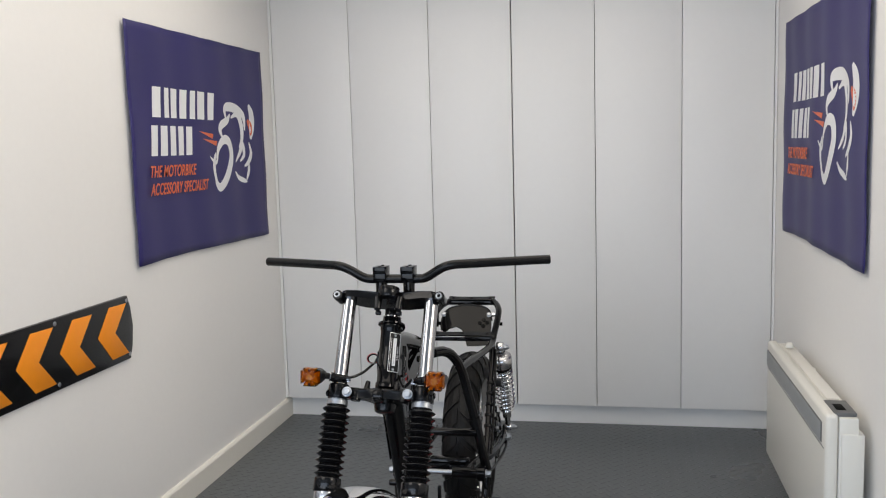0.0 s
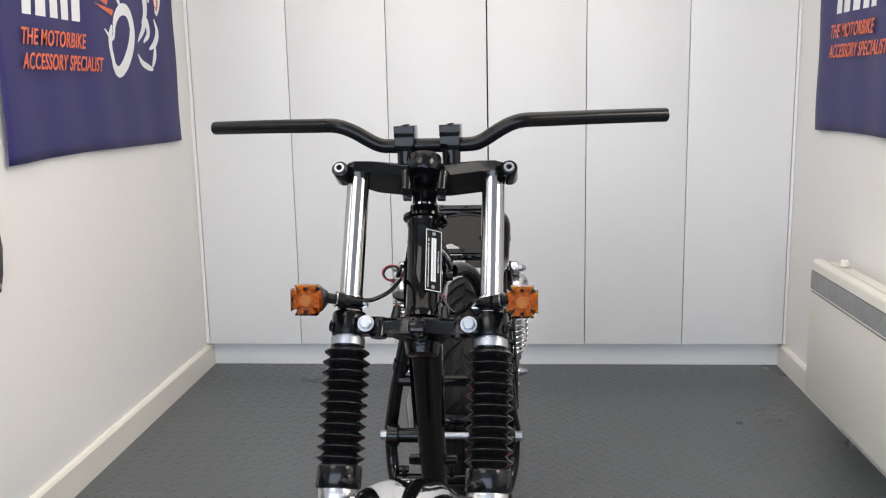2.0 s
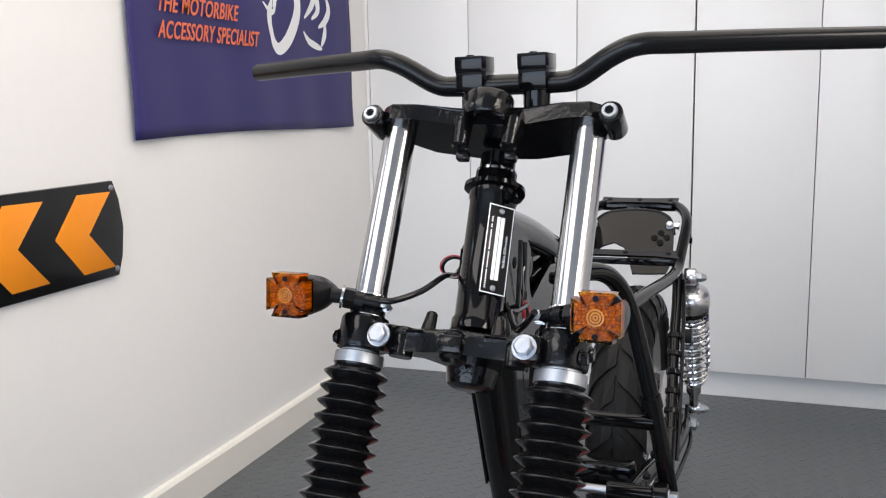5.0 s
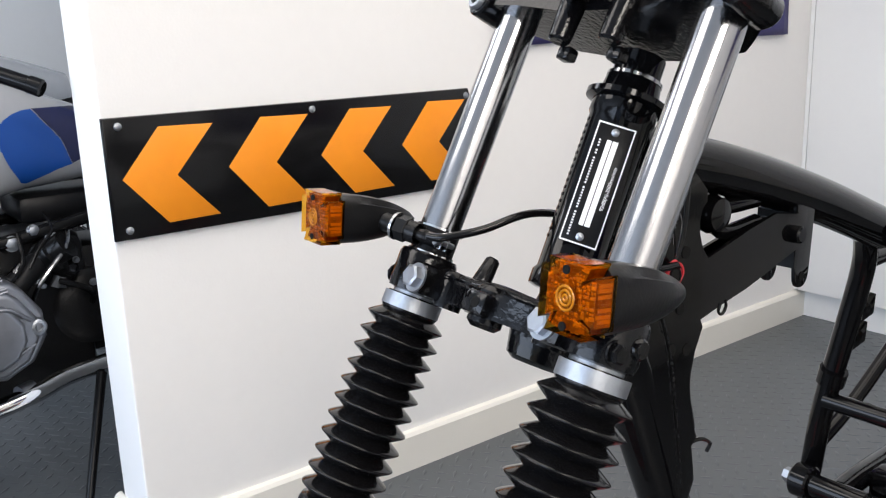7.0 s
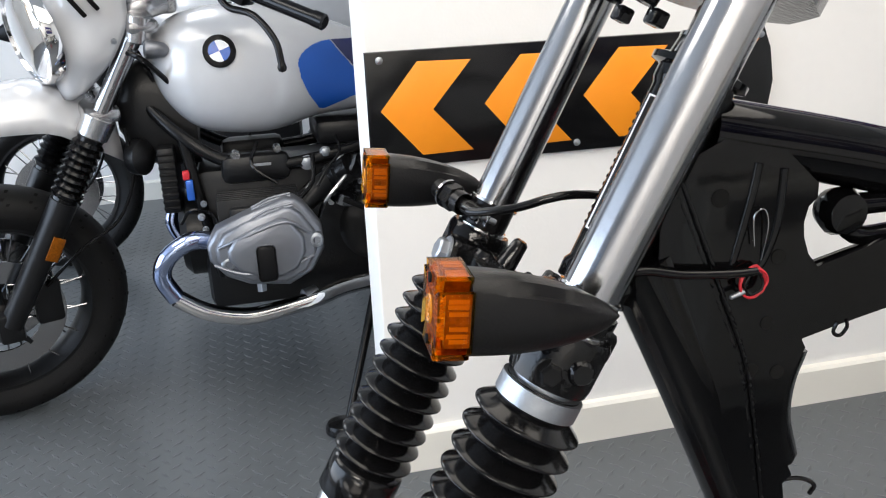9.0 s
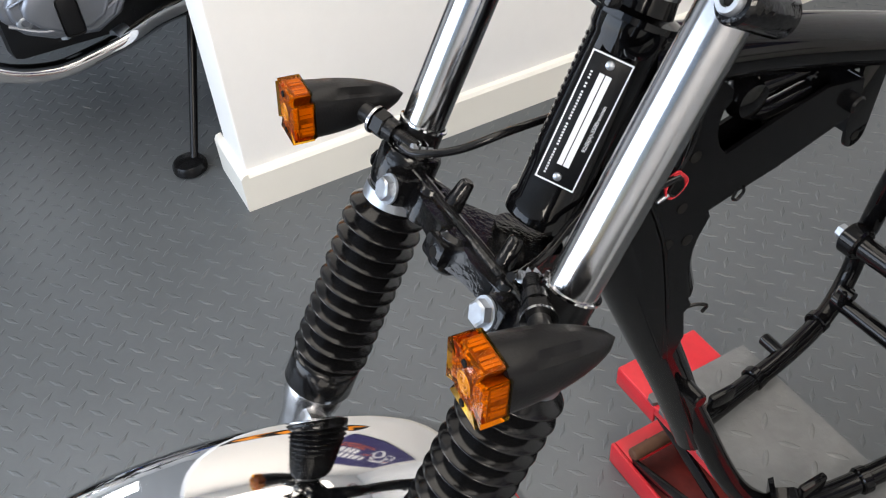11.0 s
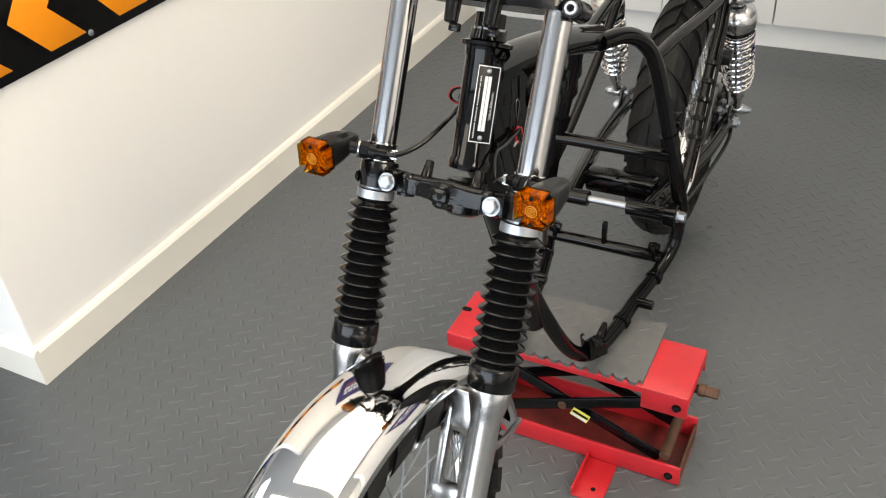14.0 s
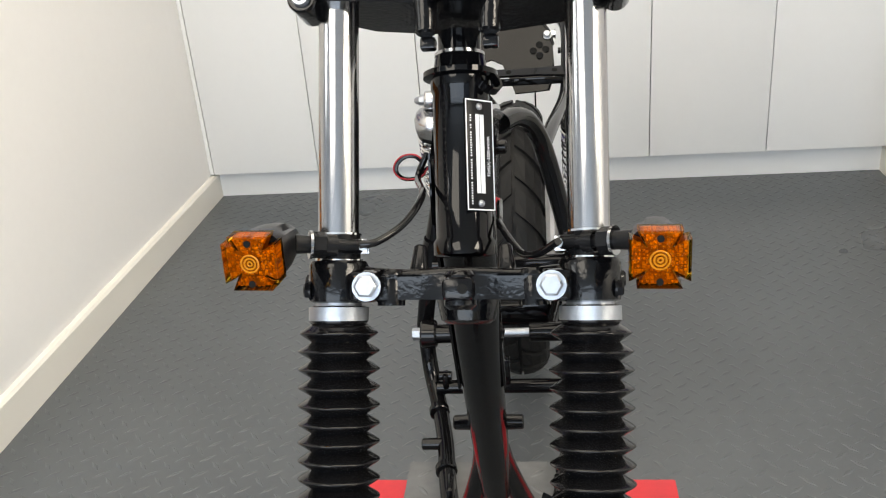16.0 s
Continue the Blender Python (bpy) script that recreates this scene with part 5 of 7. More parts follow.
def front_mudguard():
    """The chrome mudguard: a domed band round the front tyre, with its stays."""
    c = FORK @ Matrix.Translation(WHEEL_F)
    bm = bmesh.new()
    rows = []
    for k in range(49):
        a = radians(27 + 133 * k / 48)  # 0 points back, 90 up along the fork
        row = []
        for j in range(17):
            q = -1 + j / 8
            drop = 0.030 * abs(q) ** 2.4
            r = 0.3545 - drop - 0.012 * math.exp(-((math.degrees(a) - 98) / 28) ** 2)
            row.append(bm.verts.new(c @ Vector(((0.070 + 0.009 * max(0, math.cos(a))) * (1 - 0.25 * max(0, 1 - k / 3) ** 2) * math.sin(q * 1.35) / math.sin(1.35), r * math.cos(a), r * math.sin(a)))))
        rows.append(row)
    for a, b in zip(rows, rows[1:]):
        for j in range(16):
            bm.faces.new((a[j], a[j + 1], b[j + 1], b[j]))
    guard = bpart("front_mudguard", bm, CHROME, None, "mirror chrome front mudguard", smooth=80)
    so = guard.modifiers.new("thickness", "SOLIDIFY")
    so.thickness = 0.002
    for s in (-1, 1):
        rear = c @ Vector((s * 0.075, 0.335 * math.cos(radians(34)), 0.335 * math.sin(radians(34))))
        low = FORK @ Vector((s * 0.107, 0.018, -0.375))
        bpart("stay", mesh((tube, [rear, rear.lerp(low, 0.5) + Vector((s * 0.006, 0, 0)), low], 0.0048, 10, 4)), ZINC, None, "thin steel stay", guard)
        bridge = bpart("bridge_bracket", mesh((box, (s * 0.077 - 0.022, -0.020, -0.326), (s * 0.077 + 0.022, 0.000, -0.270), 0.006), (box, (s * 0.0635 - 0.007, -0.021, -0.418), (s * 0.0635 + 0.007, -0.005, -0.296), 0.004), (box, (s * 0.078 - 0.022, -0.021, -0.436), (s * 0.078 + 0.022, 0.000, -0.410), 0.006)), ALU, FORK, "cast aluminium mudguard bracket", guard)


front_mudguard()


def rear_end():
    """Swing arm, dampers, drum, sprocket and chain round the rear axle."""
    ay, az = 3.605, 0.387
    for s in (-1, 1):
        bpart("swing_arm", mesh((tube, mirrored([(0.09, 3.01, 0.46), (0.104, 3.12, 0.450), (0.136, 3.36, 0.414), (0.144, 3.62, 0.388)], s), 0.019, 14, 5)), BLACK, BIKE, "black tubular swing arm")
        top, low = Vector((s * 0.160, 3.440, 0.797)), Vector((s * 0.167, 3.600, 0.432))
        axis = (low - top).normalized()
        along = lambda d: top + axis * d
        shock = bpart("shock_absorber", mesh((rod, along(0.02), along(0.29), 0.019, 0.019, 18), (rod, along(0.29), along(0.345), 0.0185, 0.0175, 18, 0.002), (rod, along(0.345), low, 0.012, 0.011, 14)), ALU, BIKE, "steel rear damper with a chrome coil spring")
        turned = [(0.018, 0.020), (0.0185, 0.032), (0.030, 0.036), (0.039, 0.043), (0.0425, 0.053), (0.0425, 0.078), (0.041, 0.081), (0.0, 0.081)]
        bpart("top_shroud", mesh((lathe, turned, Matrix.Translation(top) @ frame_of(axis), 32)), ALU, BIKE, "satin aluminium spring cap", shock)
        bpart("rubber_collar", mesh((lathe, [(0.0, 0.081), (0.039, 0.081), (0.040, 0.084), (0.040, 0.093), (0.037, 0.096), (0.0, 0.096)], Matrix.Translation(top) @ frame_of(axis), 28)), RUBBER, BIKE, "black rubber collar", shock)
        u = axis.orthogonal().normalized()
        v = axis.cross(u)
        pts = []
        for k in range(145):
            q = k / 144
            run = 0.048 * min(q, 0.36) / 0.36 + 0.153 * max(0, q - 0.36) / 0.64  # close turns at the top, open ones below
            r = 0.0375 - 0.0075 * max(0, (q - 0.8) / 0.2) ** 1.5
            w = 2 * math.pi * 11 * q
            pts.append(along(0.097 + run) + r * (math.cos(w) * u + math.sin(w) * v))
        bpart("coil_spring", mesh((tube, pts, 0.0037, 8, 0)), CHROME, BIKE, "chrome coil spring", shock)
        bpart("bottom_cup", mesh((lathe, [(0.0, 0.298), (0.029, 0.299), (0.030, 0.304), (0.026, 0.308), (0.0, 0.309)], Matrix.Translation(top) @ frame_of(axis), 24)), CHROME, BIKE, "", shock)
        for p, name, r in ((top, "top_eye", 0.0205), (low, "bottom_eye", 0.0150)):
            bpart(name, mesh((lathe, [(r * 0.62, -0.013), (r - 0.002, -0.013), (r, -0.010), (r, 0.010), (r - 0.002, 0.013), (r * 0.62, 0.013)], Matrix.Translation(p) @ frame_of((s, 0, 0)), 24)), ALU, BIKE, "", shock)
            bpart("eye_bush", mesh((rod, p - Vector((s * 0.012, 0, 0)), p + Vector((s * 0.0125, 0, 0)), r * 0.62, r * 0.62, 20)), RUBBER, BIKE, "", shock)
            bpart("eye_bolt", mesh((rod, p + Vector((-s * 0.03, 0, 0)), p + Vector((s * 0.034, 0, 0)), 0.0065, 0.0065, 12), (hexbolt, p + Vector((s * 0.013, 0, 0)), (s, 0, 0), 0.011, 0.012), (rod, p + Vector((s * 0.025, 0, 0)), p + Vector((s * 0.036, 0, 0)), 0.0095, 0.006, 14, 0.002)), ZINC, BIKE, "", shock)
        bpart("damper_lug", mesh((plate, [(-0.05, -0.045), (-0.03, -0.058), (0.022, -0.058), (0.034, -0.04), (0.016, 0.010), (-0.012, 0.012)], 0.007, BIKE @ Matrix(((0, 0, 1, s * 0.149 - 0.0035), (1, 0, 0, low.y), (0, 1, 0, low.z), (0, 0, 0, 1))), 0.001)), BLACK, None, "black plate under the damper")
        bpart("axle_adjuster", mesh((box, (s * 0.152 - 0.005, ay - 0.03, az - 0.020), (s * 0.152 + 0.005, ay + 0.075, az + 0.020), 0.004), (rod, (s * 0.152, ay + 0.07, az), (s * 0.152, ay + 0.11, az), 0.005, 0.005, 10)), BLACK, BIKE)
        bpart("axle_nut", mesh((rod, (s * 0.10, ay, az), (s * 0.178, ay, az), 0.008, 0.008, 12), (hexbolt, (s * 0.158, ay, az), (s, 0, 0), 0.015, 0.014)), ZINC, BIKE)
    clamp = bpart("cable_block", mesh((box, (0.130, 3.355, 0.664), (0.172, 3.392, 0.690), 0.003)), PLASTIC, BIKE, "square black cable block")
    bpart("block_tab", mesh((box, (0.133, 3.352, 0.690), (0.137, 3.385, 0.712), 0.001), (box, (0.148, 3.352, 0.690), (0.151, 3.38, 0.703), 0.001)), ZINC, BIKE, "", clamp)
    drum = bpart("brake_drum", mesh((lathe, [(0.02, -0.02), (0.126, -0.018), (0.130, 0.0), (0.124, 0.010), (0.10, 0.014), (0.086, 0.016), (0.05, 0.024), (0.02, 0.030)], BIKE @ Matrix.Translation((0.092, ay, az)) @ frame_of((1, 0, 0)), 40)), DRUM, None, "cast aluminium drum cover")
    for k in range(9):
        w = 2 * math.pi * (k + 0.3) / 9
        bpart("drum_stud", mesh((hexbolt, (0.103, ay + 0.108 * math.cos(w), az + 0.108 * math.sin(w)), (1, 0, 0), 0.007, 0.006)), DARK if k % 2 else ZINC, BIKE, "", drum)
    sp = bmesh.new()
    teeth = []
    for k in range(80):
        r = 0.088 if (k // 2) % 2 else 0.081
        a = 2 * math.pi * k / 80
        teeth.append((r * math.cos(a), r * math.sin(a)))
    plate(sp, teeth, 0.005, BIKE @ Matrix.Translation((0.117, ay, az)) @ frame_of((1, 0, 0)))
    cog = bpart("sprocket", sp, SATIN, None, "toothed black rear sprocket", smooth=0)
    for k in range(6):
        a = 2 * math.pi * k / 6
        bpart("sprocket_bolt", mesh((hexbolt, (0.122, ay + 0.05 * math.cos(a), az + 0.05 * math.sin(a)), (1, 0, 0), 0.008, 0.007)), ZINC, BIKE, "", cog)
    pts = [(0.120, ay + 0.084 * math.cos(radians(d)), az + 0.084 * math.sin(radians(d))) for d in range(-88, 92, 12)] + [(0.117, 3.10, 0.487), (0.112, 3.00, 0.47), (0.112, 3.02, 0.44), (0.112, 3.12, 0.40)]
    loop = smooth_path(pts, 5)
    for k in range(0, len(loop) - 1, 2):
        a, b = loop[k], loop[k + 1]
        d = (b - a).normalized() * 0.009
        c = (a + b) / 2
        bpart("chain_link", mesh((box, (-0.0065, -0.009, -0.006), (0.0065, 0.009, 0.006), 0.003, Matrix.Translation(c) @ pose(0, 0, 0, math.degrees(math.atan2(d.z, d.y)), 0, 0), 1)), SATIN, BIKE)
    bpart("swing_arm_bridge", mesh((box, (-0.085, 3.085, 0.425), (0.085, 3.135, 0.475), 0.010)), BLACK, BIKE, "black swing arm bridge")
    bpart("brake_rod", mesh((tube, [(0.150, ay + 0.03, az - 0.01), (0.164, 3.54, 0.372), (0.158, 3.40, 0.372), (0.150, 3.2, 0.398), (0.142, 3.08, 0.43)], 0.005, 8, 4)), SATIN, BIKE)


rear_end()


def jack():
    """The red scissor jack under the frame cradle."""
    root = empty("motorcycle_jack", "red steel scissor jack with a grey rubber pad", "jack")
    m = Matrix.Translation((-0.294, 2.731, 0))
    w, d, top_z = 0.271, 0.079, 0.274  # half length, half depth, height of the platform
    left, right = -0.197, 0.175  # where the bare red ends of the platform begin

    def jpart(name, bm, mat, label="", parent=None, smooth=30):
        bmesh.ops.transform(bm, matrix=m, verts=bm.verts)
        return part(name, bm, mat, parent or root, label, smooth)

    base = jpart("base", mesh((box, (-w, -0.070, 0.001), (w, 0.082, 0.006), 0.001)), RED, "red channel base")
    for y, h in ((-0.0705, 0.056), (0.0805, 0.062)):
        jpart("side_wall", mesh((box, (-w, y - 0.0035, 0.003), (w, y + 0.0035, h), 0.002)), RED, "", base)
    # grime and rust, with the shade inside the base mixed into the colour
    jpart("floor_rust", mesh((box, (-w + 0.01, -0.066, 0.0062), (w - 0.01, 0.076, 0.0072), 0.0003)), RUSTRED_SHADE, "grimy red inner floor with shade in its colour", base)
    jpart("end_plate", mesh((box, (w - 0.006, -0.066, 0.006), (w, 0.076, 0.048), 0.002)), RUST, "rusty end plate", base)
    jpart("end_tab", mesh((box, (-w + 0.001, -0.066, 0.050), (-w + 0.055, 0.076, 0.056), 0.002)), RED, "", base)
    for x, y, z in ((-w + 0.030, -0.016, 0.056), (0.106, -0.158, 0.006)):
        jpart("hole", mesh((lathe, [(0.0055, 0), (0.0055, 0.0008), (0, 0.0008)], Matrix.Translation((x, y, z)), 14)), DARK, "", base)
    jpart("foot_plate", mesh((box, (0.066, -0.188, 0.001), (0.134, -0.0745, 0.006), 0.002), (box, (0.064, -0.186, 0.003), (0.069, -0.0745, 0.024), 0.001)), RED, "red stabiliser foot")
    top = jpart("top_platform", mesh((box, (-w, -d, top_z - 0.006), (w, d, top_z), 0.003, None, 3)), RED, "red top platform")
    drop = top_z - 0.006
    for lo, hi in (((-w, -d, drop - 0.034), (left + 0.02, -d + 0.005, drop + 0.001)), ((left + 0.02, -d, drop - 0.012), (right, -d + 0.005, drop + 0.001)), ((right, -d, drop - 0.052), (w, -d + 0.005, drop + 0.001)), ((w - 0.005, -d + 0.005, drop - 0.022), (w, d - 0.005, drop + 0.001)), ((right, d - 0.005, drop - 0.052), (w, d, drop + 0.001)), ((-w, d - 0.005, drop - 0.034), (right, d, drop + 0.001))):
        jpart("skirt_plate", mesh((box, lo, hi, 0.0015)), RED, "", top)
    random.seed(23)
    edge = [(left, 0.118), (left, -d + 0.004)]
    n = 13
    for k in range(n):
        x0, x1 = left + (right - left) * (k + 0.1) / n, left + (right - left) * (k + 1) / n
        bite = random.uniform(0.004, 0.011)
        edge += [(x0, -d - 0.001 + random.uniform(-0.001, 0.001)), (x0 + (x1 - x0) * 0.55, -d - 0.002), (x0 + (x1 - x0) * 0.62, -d + bite * 0.7), (x0 + (x1 - x0) * 0.78, -d + bite), (x0 + (x1 - x0) * 0.92, -d + bite * 0.5)]
    edge += [(right, -d + 0.006), (right, 0.115)]
    pad = bmesh.new()
    plate(pad, edge, 0.008, Matrix.Translation((0, 0, top_z + 0.0003)))
    jpart("rubber_pad", pad, GREYPAD, "grey rubber pad with a torn edge", top, smooth=0)
    # the pad's own raised lozenges
    lozenge = bmesh.new()
    for i in range(7):
        for j in range(4):
            x, y, a = left + 0.03 + 0.05 * i, -0.05 + 0.045 * j, 40 if (i + j) % 2 else -48
            lathe(lozenge, [(0.0165, 0), (0.009, 0.0012), (0, 0.0013)], Matrix.Translation((x, y, top_z + 0.0083)) @ pose(0, 0, 0, 0, 0, a) @ Matrix.Diagonal((1, 0.28, 1, 1)), 10)
    tagged(jpart("pad_tread", lozenge, GREYPAD, "", top, 0), kind="stuff")
    mid = 0.140
    lean = math.degrees(math.atan2(top_z - 0.095, 0.43))
    for q, sides in ((-0.056, (1, -1)), (0.056, (1, -1))):
        for k, s in enumerate(sides):
            y = q - 0.006 * (1 if k else -1)
            jpart("scissor_arm", mesh((box, (-0.238, y - 0.004, -0.015), (0.238, y + 0.004, 0.015), 0.004, Matrix.Translation((0, 0, mid)) @ pose(0, 0, 0, 0, s * lean, 0))), BLACK, "black scissor arm")
        jpart("pivot_pin", mesh((rod, (0, q - 0.016, mid), (0, q + 0.016, mid), 0.0095, 0.0095, 16, 0.001), (rod, (0, q - 0.0175, mid), (0, q - 0.016, mid), 0.0055, 0.0055, 12)), RUST)
    tilt = Matrix.Translation((0, 0, mid)) @ pose(0, 0, 0, 0, lean, 0)
    label = jpart("yellow_label", mesh((box, (0.024, -0.0675, -0.012), (0.066, -0.0663, 0.013), 0, tilt)), LABELY, "yellow label", smooth=0)
    jpart("label_stripe", mesh((box, (0.026, -0.0681, -0.001), (0.064, -0.0674, 0.006), 0, tilt)), DARK, "", label, 0)
    jpart("label_panel", mesh((box, (0.026, -0.0681, -0.0105), (0.064, -0.0674, -0.004), 0, tilt)), LABELW, "", label, 0)
    for x in (-0.225, 0.232):
        jpart("roller", mesh((rod, (x, -0.064, 0.070), (x, 0.074, 0.070), 0.012, 0.012, 16, 0.002)), RUST, "rusty roller bar")
    jpart("lead_screw", mesh((rod, (-0.2, -0.008, 0.240), (w + 0.01, -0.008, 0.240), 0.0095, 0.0095, 14)), SATIN, "black lead screw")
    jpart("screw_head", mesh((rod, (w + 0.005, -0.008, 0.240), (w + 0.020, -0.008, 0.240), 0.0135, 0.0135, 18, 0.001), (rod, (w + 0.018, -0.008, 0.240), (w + 0.046, -0.008, 0.240), 0.0115, 0.0115, 6, 0.001)), RUST, "rusty hexagon screw head")
    for x, y, z in ((w - 0.022, -d, 0.242), (w - 0.024, -0.074, 0.026)):
        jpart("bolt", mesh((hexbolt, (x, y, z), (0, -1, 0), 0.0075, 0.006)), SATIN)
    jpart("slot", mesh((plate, arc(0, 0, 0.007, 90, 270, 6) + arc(0.010, 0, 0.007, -90, 90, 6), 0.0008, Matrix.Translation((-0.267, 0.010, top_z)))), DARK, smooth=0)


jack()


# ---- the next bay: a white roadster on its side stand, and another motorcycle behind it ----
def superloft(bm, stations, n=28, power=2.6):
    """Closed sections (y, z of the bottom, z of the top, half width) joined along y; x across from 0."""
    rings = []
    for y, z0, z1, w in stations:
        ring = []
        for j in range(n):
            a = 2 * math.pi * j / n
            ca, sa = math.cos(a), math.sin(a)
            ring.append(bm.verts.new((w * math.copysign(abs(ca) ** (2 / power), ca), y, (z0 + z1) / 2 + (z1 - z0) / 2 * math.copysign(abs(sa) ** (2 / power), sa))))
        rings.append(ring)
    for a, b in zip(rings, rings[1:]):
        for j in range(n):
            bm.faces.new((a[j], a[(j + 1) % n], b[(j + 1) % n], b[j]))
    bm.faces.new(rings[0])
    bm.faces.new(rings[-1])
    return bm


def inside(y, z, poly):
    hit = False
    for (a, b), (c, d) in zip(poly, poly[1:] + poly[:1]):
        if (b > z) != (d > z) and y < (c - a) * (z - b) / (d - b) + a:
            hit = not hit
    return hit


def interpolate(stations, steps=6):
    pts = smooth_path([(y, z0, z1) for y, z0, z1, w in stations], steps)
    wid = smooth_path([(w, 0, 0) for y, z0, z1, w in stations], steps)
    return [(p.x, p.y, p.z, q.x) for p, q in zip(pts, wid)]


def spoked_wheel(owner, centre, r, width, rim_r, rim_mat, turned=None):
    c = (turned or Matrix()) @ Matrix.Translation(centre) @ Matrix(((0, 0, 1, 0), (1, 0, 0, 0), (0, 1, 0, 0), (0, 0, 0, 1)))
    side = r - rim_r
    prof = [(rim_r, -width * 0.36)] + [(rim_r + side * 0.46 + 0.54 * side * math.cos(radians(-125 + 250 * k / 14)), width / 2 * math.sin(radians(-125 + 250 * k / 14))) for k in range(15)] + [(rim_r, width * 0.36)]
    tyre = part("tyre", mesh((lathe, prof, c, 72, False)), TYRE, owner, "black road tyre", 60)
    bm = bmesh.new()
    for k in range(30):
        for s in (-1, 1):
            a0 = 2 * math.pi * (k + 0.25 * s) / 30
            for q0, q1 in ((0.18, 0.5), (0.56, 0.9)):
                quad = []
                for q, da in ((q0, 0.0), (q1, 0.05), (q1, 0.075), (q0, 0.025)):
                    h = rim_r + side * 0.46 + (0.54 * side + 0.0012) * math.cos(radians(105) * q)
                    quad.append(bm.verts.new(c @ Vector((h * math.cos(a0 + da), h * math.sin(a0 + da), s * (width / 2 + 0.0012) * math.sin(radians(105) * q)))))
                bm.faces.new(quad)
    tagged(part("tread", bm, DARK, tyre, "", 0), kind="stuff")
    rim = part("rim", mesh((lathe, [(rim_r + 0.004, -width * 0.37), (rim_r - 0.006, -width * 0.37), (rim_r - 0.02, -width * 0.2), (rim_r - 0.024, 0), (rim_r - 0.02, width * 0.2), (rim_r - 0.006, width * 0.37), (rim_r + 0.004, width * 0.37)], c, 72, False)), rim_mat, owner, "wheel rim")
    part("hub", mesh((lathe, [(0.012, -0.09), (0.03, -0.085), (0.05, -0.06), (0.035, -0.03), (0.035, 0.03), (0.05, 0.06), (0.03, 0.085), (0.012, 0.09)], c, 28)), ENGINE, owner, "black hub")
    for k in range(32):
        a = 2 * math.pi * k / 32
        s = 1 if k % 2 else -1
        b = a + (0.55 if k % 4 < 2 else -0.55)
        p = c @ Vector((0.045 * math.cos(b), 0.045 * math.sin(b), s * 0.055))
        q = c @ Vector(((rim_r - 0.018) * math.cos(a), (rim_r - 0.018) * math.sin(a), s * width * 0.25))
        part("spoke", mesh((rod, p, q, 0.0028, 0.0028, 6)), STEEL, rim, "", 40)
    for s in (-1, 1):
        disc = part("brake_disc", mesh((lathe, [(0.115, s * 0.074), (0.168, s * 0.074), (0.168, s * 0.079), (0.105, s * 0.079), (0.105, s * 0.074)], c, 48, False)), STEEL, owner, "steel brake disc")
        for k in range(5):
            a = 2 * math.pi * k / 5
            part("disc_carrier", mesh((rod, c @ Vector((0.04 * math.cos(a), 0.04 * math.sin(a), s * 0.07)), c @ Vector((0.115 * math.cos(a + 0.25), 0.115 * math.sin(a + 0.25), s * 0.076)), 0.008, 0.008, 8)), ENGINE, disc)


